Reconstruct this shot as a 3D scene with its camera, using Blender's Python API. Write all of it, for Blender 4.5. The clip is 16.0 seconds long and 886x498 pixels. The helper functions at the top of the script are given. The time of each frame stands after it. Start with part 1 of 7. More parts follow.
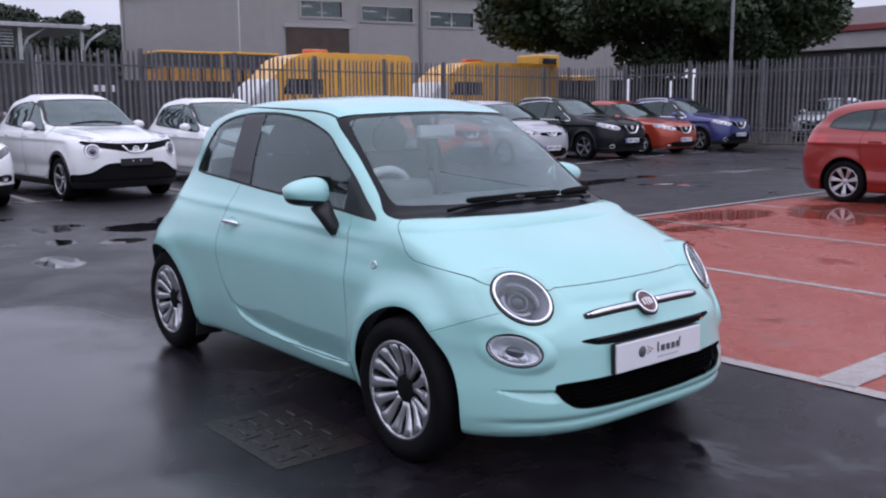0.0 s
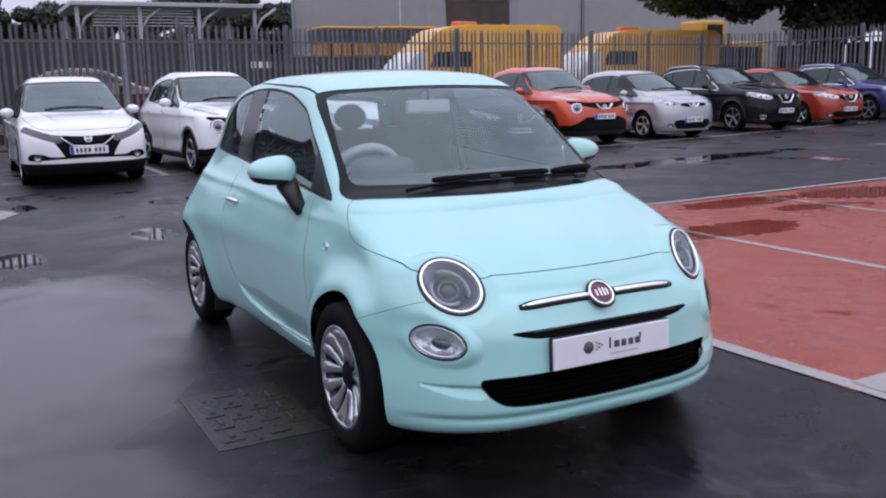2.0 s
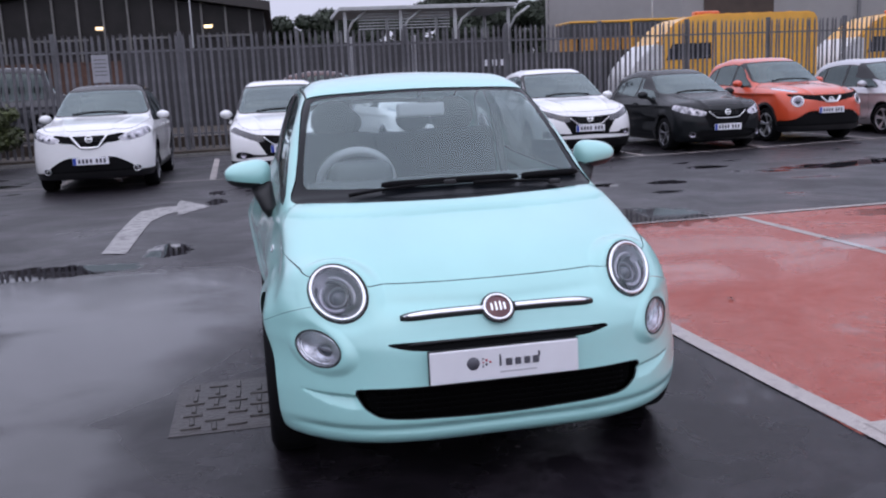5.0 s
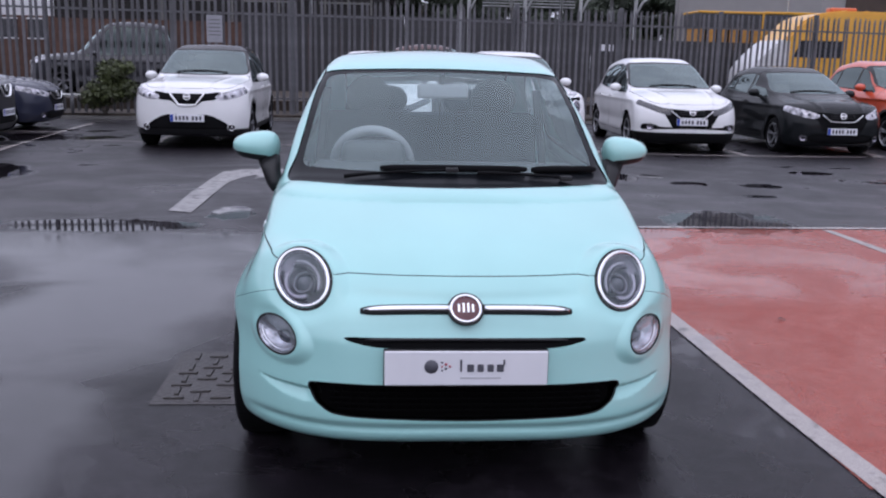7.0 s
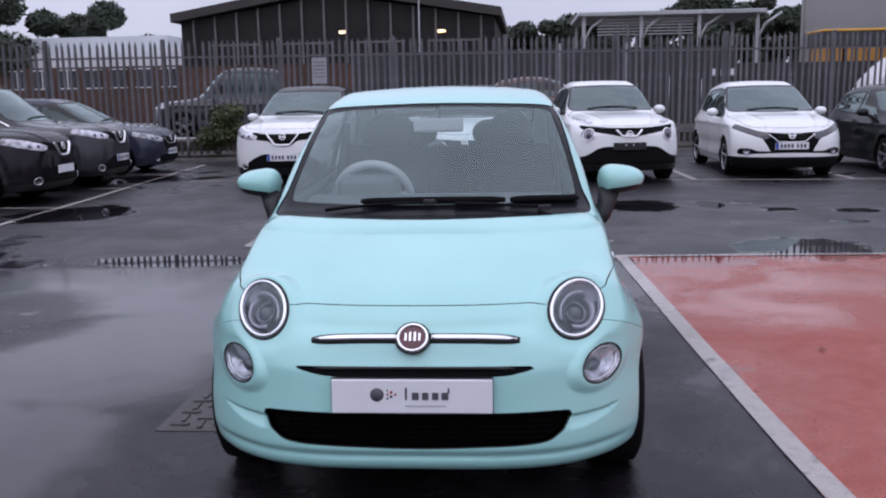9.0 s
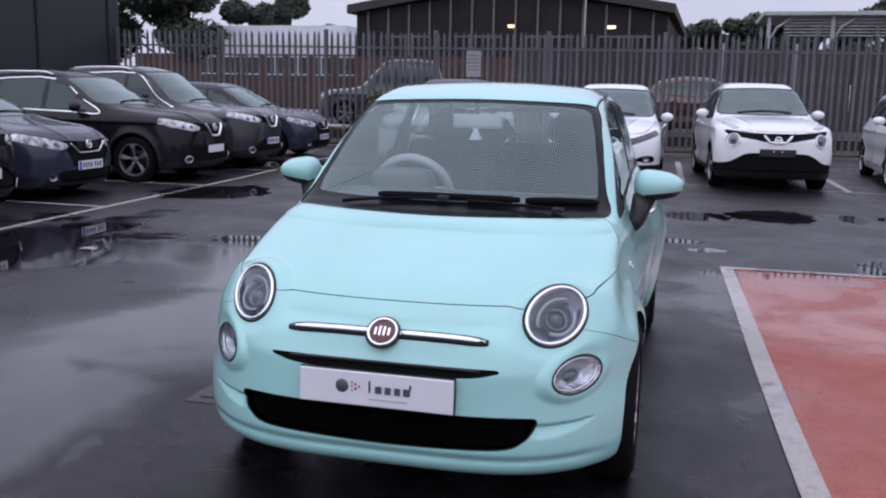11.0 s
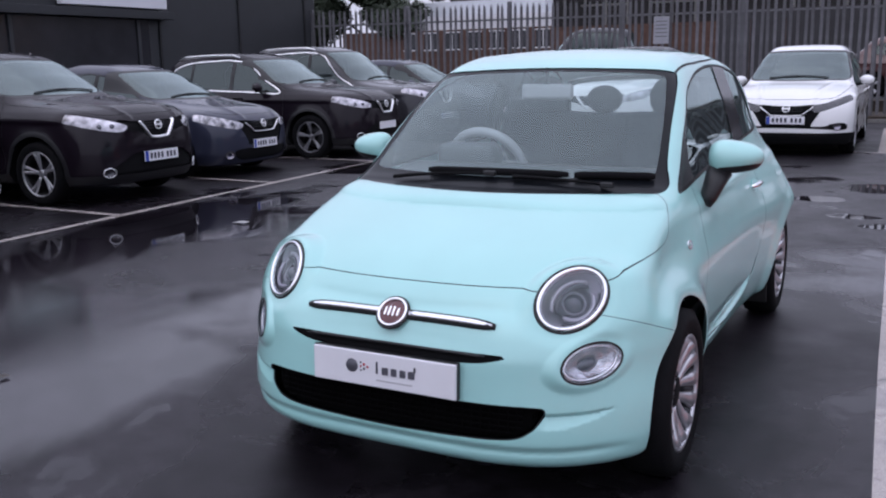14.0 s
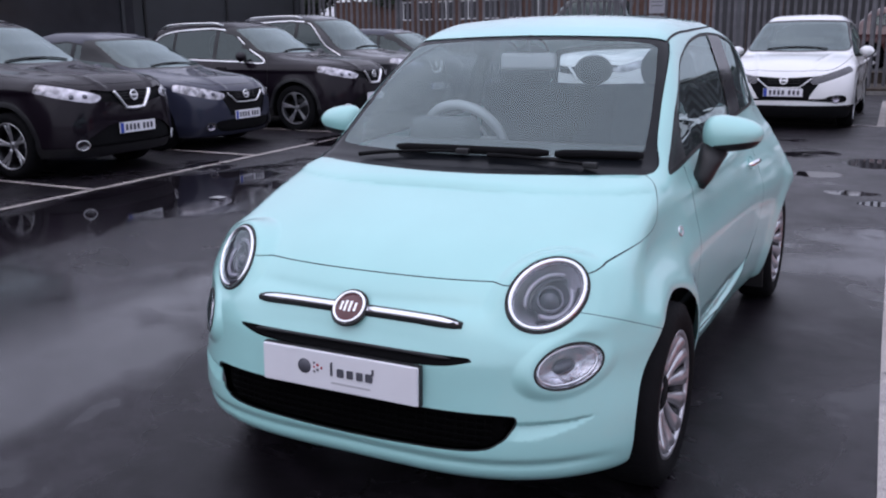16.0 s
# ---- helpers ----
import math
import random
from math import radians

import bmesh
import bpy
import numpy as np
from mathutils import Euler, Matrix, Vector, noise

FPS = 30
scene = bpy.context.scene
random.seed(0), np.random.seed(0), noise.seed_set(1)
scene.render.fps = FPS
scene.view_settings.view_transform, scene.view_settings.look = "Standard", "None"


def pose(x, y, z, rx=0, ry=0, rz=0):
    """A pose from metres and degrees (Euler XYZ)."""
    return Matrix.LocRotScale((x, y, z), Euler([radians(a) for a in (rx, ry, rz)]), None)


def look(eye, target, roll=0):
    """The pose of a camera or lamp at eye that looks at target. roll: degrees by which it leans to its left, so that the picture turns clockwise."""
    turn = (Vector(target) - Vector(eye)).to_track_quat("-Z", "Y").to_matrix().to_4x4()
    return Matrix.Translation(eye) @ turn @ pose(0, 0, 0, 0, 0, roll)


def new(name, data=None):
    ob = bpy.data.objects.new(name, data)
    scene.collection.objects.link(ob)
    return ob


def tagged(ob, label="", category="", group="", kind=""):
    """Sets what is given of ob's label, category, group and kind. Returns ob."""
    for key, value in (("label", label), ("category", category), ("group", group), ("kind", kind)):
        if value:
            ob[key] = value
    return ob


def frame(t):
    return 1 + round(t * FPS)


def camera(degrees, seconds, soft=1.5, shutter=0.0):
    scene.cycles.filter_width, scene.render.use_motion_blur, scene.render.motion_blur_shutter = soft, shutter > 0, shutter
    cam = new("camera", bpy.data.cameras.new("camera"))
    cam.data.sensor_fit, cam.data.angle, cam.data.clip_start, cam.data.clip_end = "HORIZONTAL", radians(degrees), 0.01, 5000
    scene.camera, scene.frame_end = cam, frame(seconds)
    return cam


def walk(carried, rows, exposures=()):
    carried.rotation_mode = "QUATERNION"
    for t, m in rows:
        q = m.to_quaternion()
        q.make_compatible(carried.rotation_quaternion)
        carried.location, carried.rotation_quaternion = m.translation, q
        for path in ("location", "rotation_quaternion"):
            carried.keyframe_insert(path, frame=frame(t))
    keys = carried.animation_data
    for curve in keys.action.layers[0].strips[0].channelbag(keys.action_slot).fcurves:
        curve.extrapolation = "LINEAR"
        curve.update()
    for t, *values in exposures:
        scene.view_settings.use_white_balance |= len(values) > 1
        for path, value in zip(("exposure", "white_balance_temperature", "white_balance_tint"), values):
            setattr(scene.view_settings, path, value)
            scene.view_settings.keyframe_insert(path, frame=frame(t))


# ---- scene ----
cam = camera(52.2, 16.0, soft=2.1)
PATH = [
    (0, (-2.829, -3.951, 1.402), (-1.585, -2.416, 1.093), -0.4),
    (0.5, (-2.586, -4.006, 1.397), (-1.379, -2.446, 1.066), -3.1),
    (1, (-2.438, -4.24, 1.413), (-1.319, -2.619, 1.068), -2.3),
    (1.5, (-2.25, -4.293, 1.393), (-1.221, -2.613, 1.046), -1.9),
    (2, (-2.0, -4.27, 1.4), (-1.071, -2.537, 1.036), -1.3),
    (2.5, (-1.821, -4.414, 1.406), (-0.961, -2.638, 1.077), -2.8),
    (3, (-1.647, -4.555, 1.416), (-0.919, -2.719, 1.098), -2.5),
    (3.5, (-1.403, -4.491, 1.402), (-0.747, -2.633, 1.06), -1.9),
    (4, (-1.178, -4.492, 1.396), (-0.573, -2.616, 1.059), -2.9),
    (4.5, (-0.933, -4.633, 1.4), (-0.441, -2.722, 1.075), -3.2),
    (5, (-0.766, -4.653, 1.391), (-0.378, -2.724, 1.036), -2.6),
    (7.5, (-0.168, -4.508, 1.405), (-0.062, -2.552, 1.001), 0.7),
    (8, (-0.022, -4.529, 1.412), (0.04, -2.573, 1.002), -1.0),
    (8.5, (0.18, -4.625, 1.426), (0.155, -2.658, 1.069), -1.4),
    (9, (0.295, -4.582, 1.406), (0.166, -2.613, 1.077), -1.0),
    (11.5, (1.021, -4.414, 1.414), (0.463, -2.525, 1.065), 0.5),
    (12, (1.118, -4.374, 1.418), (0.494, -2.508, 1.056), -0.7),
    (12.5, (1.296, -4.373, 1.419), (0.571, -2.549, 1.037), -1.3),
    (13, (1.409, -4.356, 1.421), (0.613, -2.563, 1.036), -1.2),
    (13.5, (1.458, -4.292, 1.41), (0.592, -2.531, 1.021), -1.7),
    (14, (1.446, -4.117, 1.405), (0.532, -2.383, 1.006), -1.0),
    (14.5, (1.524, -4.021, 1.407), (0.568, -2.32, 0.969), -1.7),
    (15, (1.547, -3.944, 1.403), (0.526, -2.285, 0.946), -1.4),
    (15.5, (1.433, -3.812, 1.384), (0.488, -2.119, 0.893), -1.4),
    (16, (1.389, -3.809, 1.392), (0.491, -2.083, 0.931), -0.8),
]
walk(cam, [(t, look(eye, target, roll)) for t, eye, target, roll in PATH], [(0.0, 0.0, 6020, 16), (0.6, 0.05, 6020, 16), (2.0, 0.04, 6020, 16), (3.5, 0.04, 6020, 16), (4.5, 0.09, 6020, 16), (5.0, 0.04, 6020, 16), (7.4, -0.03, 6020, 16), (8.0, -0.15, 6020, 16), (9.0, -0.1, 6020, 16), (12.5, -0.06, 6020, 16), (15.0, 0.0, 6020, 16), (16.0, -0.05, 6020, 16)])

# ---------------------------------------------------------------- world and light
world = bpy.data.worlds.new("overcast")
scene.world = world
world.use_nodes = True
wn = world.node_tree.nodes
wl = world.node_tree.links
sky = wn.new("ShaderNodeTexSky")
sky.sky_type = "NISHITA"
sky.sun_disc = False
sky.sun_elevation = radians(58)
sky.sun_rotation = radians(200)
sky.air_density, sky.dust_density, sky.ozone_density = 1.0, 4.0, 1.0
cloud = wn.new("ShaderNodeTexNoise")
cloud.inputs["Scale"].default_value = 2.2
cloud.inputs["Detail"].default_value = 6
cloud.inputs["Roughness"].default_value = 0.5
ramp = wn.new("ShaderNodeValToRGB")
ramp.color_ramp.elements[0].position, ramp.color_ramp.elements[0].color = 0.3, (6.25, 6.3, 7.35, 1)
ramp.color_ramp.elements[1].position, ramp.color_ramp.elements[1].color = 0.7, (8.26, 8.3, 9.28, 1)
mixsky = wn.new("ShaderNodeMixRGB")
mixsky.inputs[0].default_value = 0.9
wl.new(cloud.outputs["Fac"], ramp.inputs[0])
wl.new(sky.outputs[0], mixsky.inputs[1])
wl.new(ramp.outputs[0], mixsky.inputs[2])
# an overcast sky is brighter overhead than at the horizon
wdir = wn.new("ShaderNodeTexCoord")
wsep = wn.new("ShaderNodeSeparateXYZ")
wup = wn.new("ShaderNodeMapRange")
wup.inputs["From Min"].default_value, wup.inputs["From Max"].default_value = 0.0, 1.0
wup.inputs["To Min"].default_value, wup.inputs["To Max"].default_value = 0.97, 1.75
wmul = wn.new("ShaderNodeMixRGB")
wmul.blend_type = "MULTIPLY"
wmul.inputs[0].default_value = 1.0
wl.new(wdir.outputs["Generated"], wsep.inputs[0])
wl.new(wsep.outputs[2], wup.inputs["Value"])
wl.new(mixsky.outputs[0], wmul.inputs[1])
wl.new(wup.outputs[0], wmul.inputs[2])
wl.new(wmul.outputs[0], wn["Background"].inputs[0])
wn["Background"].inputs[1].default_value = 0.1

sun = new("sun", bpy.data.lights.new("sun", "SUN"))
sun.data.energy = 0.5
sun.data.angle = radians(120)
sun.data.color = (1.0, 0.99, 0.97)
sun.matrix_world = look((0, 0, 30), (1.5, 4.0, 22))

# ---------------------------------------------------------------- materials
MATS = {}


def lin(r, g, b):
    """Linear colour from 0-255 sRGB."""
    f = lambda c: (c / 255 / 12.92) if c < 10.3 else ((c / 255 + 0.055) / 1.055) ** 2.4
    return (f(r), f(g), f(b), 1)


def nodemat(name):
    m = bpy.data.materials.new(name)
    m.use_nodes = True
    return m, m.node_tree.nodes, m.node_tree.links, m.node_tree.nodes["Principled BSDF"]


def mat(name, base, rough=0.5, metal=0.0, vary=0.0, scale=8.0, bump=0.0, bscale=60.0, coat=0.0, spec=0.5, rvary=0.0, piece=0.0, emit=None):
    """A plain surface with grain: colour noise at two scales, roughness noise, bump, variation from piece to piece."""
    if name in MATS:
        return MATS[name]
    m, n, l, p = nodemat(name)
    p.inputs["Base Color"].default_value = base
    p.inputs["Roughness"].default_value = rough
    p.inputs["Metallic"].default_value = metal
    p.inputs["Coat Weight"].default_value = coat
    p.inputs["Coat Roughness"].default_value = 0.04
    p.inputs["Specular IOR Level"].default_value = spec
    co = n.new("ShaderNodeTexCoord")
    if vary > 0 or rvary > 0 or piece > 0:
        a = n.new("ShaderNodeTexNoise")
        a.inputs["Scale"].default_value, a.inputs["Detail"].default_value = scale, 8
        l.new(co.outputs["Object"], a.inputs["Vector"])
        b = n.new("ShaderNodeTexNoise")
        b.inputs["Scale"].default_value, b.inputs["Detail"].default_value = scale * 0.13, 3
        l.new(co.outputs["Object"], b.inputs["Vector"])
        add = n.new("ShaderNodeMath")
        add.operation = "ADD"
        l.new(a.outputs["Fac"], add.inputs[0])
        l.new(b.outputs["Fac"], add.inputs[1])
        mr = n.new("ShaderNodeMapRange")
        mr.inputs["From Min"].default_value, mr.inputs["From Max"].default_value = 0.7, 1.3
        mr.inputs["To Min"].default_value, mr.inputs["To Max"].default_value = 1 - vary, 1 + vary
        l.new(add.outputs[0], mr.inputs["Value"])
        value = mr.outputs[0]
        if piece > 0:
            oi = n.new("ShaderNodeObjectInfo")
            pm = n.new("ShaderNodeMapRange")
            pm.inputs["To Min"].default_value, pm.inputs["To Max"].default_value = 1 - piece, 1 + piece
            l.new(oi.outputs["Random"], pm.inputs["Value"])
            mu = n.new("ShaderNodeMath")
            mu.operation = "MULTIPLY"
            l.new(value, mu.inputs[0])
            l.new(pm.outputs[0], mu.inputs[1])
            value = mu.outputs[0]
        mix = n.new("ShaderNodeMixRGB")
        mix.blend_type = "MULTIPLY"
        mix.inputs[0].default_value = 1
        mix.inputs[1].default_value = base
        l.new(value, mix.inputs[2])
        l.new(mix.outputs[0], p.inputs["Base Color"])
        if rvary > 0:
            rr = n.new("ShaderNodeMapRange")
            rr.inputs["From Min"].default_value, rr.inputs["From Max"].default_value = 0.7, 1.3
            rr.inputs["To Min"].default_value, rr.inputs["To Max"].default_value = max(0.02, rough - rvary), rough + rvary
            l.new(add.outputs[0], rr.inputs["Value"])
            l.new(rr.outputs[0], p.inputs["Roughness"])
    if bump > 0:
        t = n.new("ShaderNodeTexNoise")
        t.inputs["Scale"].default_value, t.inputs["Detail"].default_value = bscale, 4
        l.new(co.outputs["Object"], t.inputs["Vector"])
        bp = n.new("ShaderNodeBump")
        bp.inputs["Strength"].default_value = bump
        bp.inputs["Distance"].default_value = 0.01
        l.new(t.outputs["Fac"], bp.inputs["Height"])
        l.new(bp.outputs[0], p.inputs["Normal"])
    if emit:
        p.inputs["Emission Color"].default_value = emit[0]
        p.inputs["Emission Strength"].default_value = emit[1]
    MATS[name] = m
    return m


def paint(name, base, flake=0.0, rough=0.32, spec=0.5, coat=1.0):
    """Wet car paint: a clear coat over the colour, with fine rain beads."""
    if name in MATS:
        return MATS[name]
    m, n, l, p = nodemat(name)
    co = n.new("ShaderNodeTexCoord")
    dirt = n.new("ShaderNodeTexNoise")
    dirt.inputs["Scale"].default_value, dirt.inputs["Detail"].default_value = 2.5, 6
    l.new(co.outputs["Object"], dirt.inputs["Vector"])
    mr = n.new("ShaderNodeMapRange")
    mr.inputs["From Min"].default_value, mr.inputs["From Max"].default_value = 0.3, 0.7
    mr.inputs["To Min"].default_value, mr.inputs["To Max"].default_value = 0.95, 1.03
    l.new(dirt.outputs["Fac"], mr.inputs["Value"])
    mix = n.new("ShaderNodeMixRGB")
    mix.blend_type = "MULTIPLY"
    mix.inputs[0].default_value = 1
    mix.inputs[1].default_value = base
    l.new(mr.outputs[0], mix.inputs[2])
    l.new(mix.outputs[0], p.inputs["Base Color"])
    p.inputs["Roughness"].default_value = rough
    p.inputs["Metallic"].default_value = flake
    p.inputs["Specular IOR Level"].default_value = spec
    p.inputs["Coat Weight"].default_value = coat
    p.inputs["Coat Roughness"].default_value = 0.03
    p.inputs["Coat IOR"].default_value = 1.45
    drop = n.new("ShaderNodeTexVoronoi")
    drop.inputs["Scale"].default_value = 170
    l.new(co.outputs["Object"], drop.inputs["Vector"])
    dm = n.new("ShaderNodeMapRange")
    dm.inputs["From Min"].default_value, dm.inputs["From Max"].default_value = 0.05, 0.35
    dm.inputs["To Min"].default_value, dm.inputs["To Max"].default_value = 1, 0
    l.new(drop.outputs["Distance"], dm.inputs["Value"])
    bp = n.new("ShaderNodeBump")
    bp.inputs["Strength"].default_value, bp.inputs["Distance"].default_value = 0.10, 0.002
    l.new(dm.outputs[0], bp.inputs["Height"])
    l.new(bp.outputs[0], p.inputs["Coat Normal"])
    MATS[name] = m
    return m


def glass(name, tint, gloss_rough=0.02, haze=0.0, f0=0.075):
    """Thin glass: see-through with a tint, a mirror by Fresnel, and a diffuse haze for rain film and sky glare."""
    if name in MATS:
        return MATS[name]
    m = bpy.data.materials.new(name)
    m.use_nodes = True
    n, l = m.node_tree.nodes, m.node_tree.links
    n.remove(n["Principled BSDF"])
    tr = n.new("ShaderNodeBsdfTransparent")
    tr.inputs[0].default_value = tint
    gl = n.new("ShaderNodeBsdfGlossy")
    gl.inputs[0].default_value = (0.86, 1.0, 0.99, 1)
    gl.inputs["Roughness"].default_value = gloss_rough
    lw = n.new("ShaderNodeLayerWeight")
    lw.inputs[0].default_value = 0.5
    pw = n.new("ShaderNodeMath")
    pw.operation = "POWER"
    pw.inputs[1].default_value = 4.0
    l.new(lw.outputs["Facing"], pw.inputs[0])
    fr = n.new("ShaderNodeMapRange")
    fr.inputs["To Min"].default_value, fr.inputs["To Max"].default_value = f0, 1.0
    l.new(pw.outputs[0], fr.inputs["Value"])
    mx = n.new("ShaderNodeMixShader")
    l.new(fr.outputs[0], mx.inputs[0])
    # this pale diffuse colour lifts dark panes as veiling sky light would
    film = n.new("ShaderNodeBsdfDiffuse")
    film.inputs[0].default_value = (0.50, 0.66, 0.68, 1)
    wet = n.new("ShaderNodeMixShader")
    wet.inputs[0].default_value = haze
    l.new(tr.outputs[0], wet.inputs[1])
    l.new(film.outputs[0], wet.inputs[2])
    l.new(wet.outputs[0], mx.inputs[1])
    l.new(gl.outputs[0], mx.inputs[2])
    l.new(mx.outputs[0], n["Material Output"].inputs[0])
    MATS[name] = m
    return m


RUBBER = mat("rubber", (0.012, 0.012, 0.013, 1), 0.62, vary=0.15, scale=30, bump=0.15, bscale=90)
TYRE = mat("tyre_rubber", (0.006, 0.006, 0.007, 1), 0.8, vary=0.2, scale=20, bump=0.25, bscale=70, spec=0.12)
PLASTIC = mat("black_plastic", (0.012, 0.012, 0.014, 1), 0.45, vary=0.12, scale=25, bump=0.1, bscale=240)
MATT = mat("matt_black", (0.004, 0.004, 0.005, 1), 0.9, vary=0.1, scale=15, spec=0.2)
CHROME = mat("chrome", (0.86, 0.86, 0.88, 1), 0.08, 1.0, vary=0.03, scale=20)
ALLOY = mat("alloy", (0.56, 0.56, 0.59, 1), 0.30, 0.78, vary=0.06, scale=25)
DARKMETAL = mat("dark_metal", (0.05, 0.05, 0.055, 1), 0.45, 0.7, vary=0.15, scale=20)
LAMPBOWL = mat("lamp_bowl", (0.33, 0.31, 0.36, 1), 0.25, 0.75, vary=0.15, scale=30)
GLASS = glass("clear_glass", (0.80, 0.87, 0.87, 1), 0.015, 0.045, 0.085)
LENS = glass("lamp_glass", (0.93, 0.94, 0.96, 1), 0.03, 0.03, 0.05)
GRILLEBLACK = mat("grille_black", (0.0018, 0.0018, 0.002, 1), 0.95, vary=0.1, scale=15, spec=0.05)
PLATEWHITE = mat("plate_white", (0.78, 0.78, 0.82, 1), 0.35, vary=0.03, scale=10)
INK = mat("dark_ink", (0.03, 0.03, 0.05, 1), 0.5)

# ---------------------------------------------------------------- mesh helpers


def obj(name, V, F, material, parent=None, label="", smooth=True, normals=None, kind=""):
    me = bpy.data.meshes.new(name)
    me.from_pydata([tuple(v) for v in V], [], [tuple(f) for f in F])
    me.materials.append(material)
    if smooth:
        me.polygons.foreach_set("use_smooth", [True] * len(me.polygons))
    me.update()
    if normals is not None and len(normals):
        me.normals_split_custom_set_from_vertices([tuple(v) for v in normals])
    ob = new(name, me)
    if parent:
        ob.parent = parent
    if label or kind:
        tagged(ob, label=label, kind=kind)
    return ob


def part(name, bm, material, parent, label="", smooth=False):
    """Links a bmesh as one mesh object under a thing or a part."""
    me = bpy.data.meshes.new(name)
    bm.to_mesh(me)
    bm.free()
    me.materials.append(material)
    if smooth:
        me.polygons.foreach_set("use_smooth", [True] * len(me.polygons))
    ob = new(name, me)
    if parent:
        ob.parent = parent
    if label:
        tagged(ob, label=label)
    return ob


def thing(name, label, category, m=None, group="", kind=""):
    e = new(name)
    e.empty_display_size = 0.2
    if m is not None:
        e.matrix_world = m
    return tagged(e, label=label, category=category, group=group, kind=kind)


def bbox(size, at=(0, 0, 0), bevel=0.0, m=None, segments=2):
    """A bmesh box of that size, centred at a place, with rounded edges."""
    bm = bmesh.new()
    bmesh.ops.create_cube(bm, size=1)
    bmesh.ops.scale(bm, vec=size, verts=bm.verts)
    if bevel > 0:
        bmesh.ops.bevel(bm, geom=bm.edges[:], offset=bevel, segments=segments, affect="EDGES", profile=0.6)
    if m is not None:
        bmesh.ops.transform(bm, matrix=m, verts=bm.verts)
    bmesh.ops.translate(bm, vec=at, verts=bm.verts)
    return bm


def join(*bms):
    """Several bmeshes as one."""
    out = bmesh.new()
    for b in bms:
        me = bpy.data.meshes.new("t")
        b.to_mesh(me)
        b.free()
        out.from_mesh(me)
        bpy.data.meshes.remove(me)
    return out


def prism(poly, x0, x1, axis="x", bevel=0.0):
    """A polygon in the two other axes, drawn out along an axis."""
    bm = bmesh.new()
    def at(u, v, w):
        return {"x": (w, u, v), "y": (u, w, v), "z": (u, v, w)}[axis]
    a = [bm.verts.new(at(u, v, x0)) for u, v in poly]
    b = [bm.verts.new(at(u, v, x1)) for u, v in poly]
    bm.faces.new(a[::-1])
    bm.faces.new(b)
    for i in range(len(poly)):
        j = (i + 1) % len(poly)
        bm.faces.new((a[i], a[j], b[j], b[i]))
    bmesh.ops.recalc_face_normals(bm, faces=bm.faces[:])
    if bevel > 0:
        bmesh.ops.bevel(bm, geom=bm.edges[:], offset=bevel, segments=2, affect="EDGES")
    return bm


def lathe(profile, steps=40, axis="x", closed=True):
    """A profile of (along, radius) turned about an axis."""
    V, F = [], []
    k = len(profile)
    for i in range(steps):
        a = 2 * math.pi * i / steps
        for u, r in profile:
            c, s = r * math.cos(a), r * math.sin(a)
            V.append({"x": (u, c, s), "y": (s, u, c), "z": (c, s, u)}[axis])
    rows = k if closed else k - 1
    for i in range(steps):
        j = (i + 1) % steps
        for a in range(rows):
            b = (a + 1) % k
            F.append((i * k + a, j * k + a, j * k + b, i * k + b))
    return V, F


def tube(path, radius, sides=8, flat=1.0):
    """A round bar along a path of points; radius may be a list. flat: squash of its second axis."""
    P = [Vector(p) for p in path]
    R = radius if isinstance(radius, (list, tuple)) else [radius] * len(P)
    V, F = [], []
    side = None
    for i, p in enumerate(P):
        d = (P[min(i + 1, len(P) - 1)] - P[max(i - 1, 0)]).normalized()
        if side is None:
            side = d.cross(Vector((0, 0, 1)) if abs(d.z) < 0.9 else Vector((0, 1, 0))).normalized()
        side = (side - d * side.dot(d)).normalized()
        up = side.cross(d)
        for s in range(sides):
            a = 2 * math.pi * s / sides
            V.append(tuple(p + side * (R[i] * math.cos(a)) + up * (R[i] * flat * math.sin(a))))
    for i in range(len(P) - 1):
        for s in range(sides):
            t = (s + 1) % sides
            F.append((i * sides + s, i * sides + t, (i + 1) * sides + t, (i + 1) * sides + s))
    F.append(tuple(range(sides))[::-1])
    F.append(tuple(range((len(P) - 1) * sides, len(P) * sides)))
    return V, F


def curve(pts):
    """A smooth function through (u, v) points, held flat beyond its ends (monotone cubic)."""
    u, v = np.array([p[0] for p in pts], float), np.array([p[1] for p in pts], float)
    h, d = np.diff(u), np.diff(v) / np.diff(u)
    m = np.zeros(len(u))
    m[0], m[-1] = d[0], d[-1]
    for i in range(1, len(u) - 1):
        if d[i - 1] * d[i] > 0:
            w1, w2 = 2 * h[i] + h[i - 1], h[i] + 2 * h[i - 1]
            m[i] = (w1 + w2) / (w1 / d[i - 1] + w2 / d[i])
    U = np.linspace(u[0], u[-1], 600)
    i = np.clip(np.searchsorted(u, U) - 1, 0, len(h) - 1)
    t = (U - u[i]) / h[i]
    Y = v[i] * (1 + 2 * t) * (1 - t) ** 2 + h[i] * m[i] * t * (1 - t) ** 2 + v[i + 1] * t * t * (3 - 2 * t) + h[i] * m[i + 1] * t * t * (t - 1)
    return lambda x: np.interp(x, U, Y)


def round_poly(pts, steps=6):
    """A closed outline made smooth by a Catmull-Rom curve."""
    P = np.array(pts, float)
    out = []
    n = len(P)
    for i in range(n):
        a, b, c, d = P[i - 1], P[i], P[(i + 1) % n], P[(i + 2) % n]
        for s in range(steps):
            t = s / steps
            out.append(0.5 * (2 * b + (c - a) * t + (2 * a - 5 * b + 4 * c - d) * t * t + (3 * b - a - 3 * c + d) * t ** 3))
    return np.array(out)


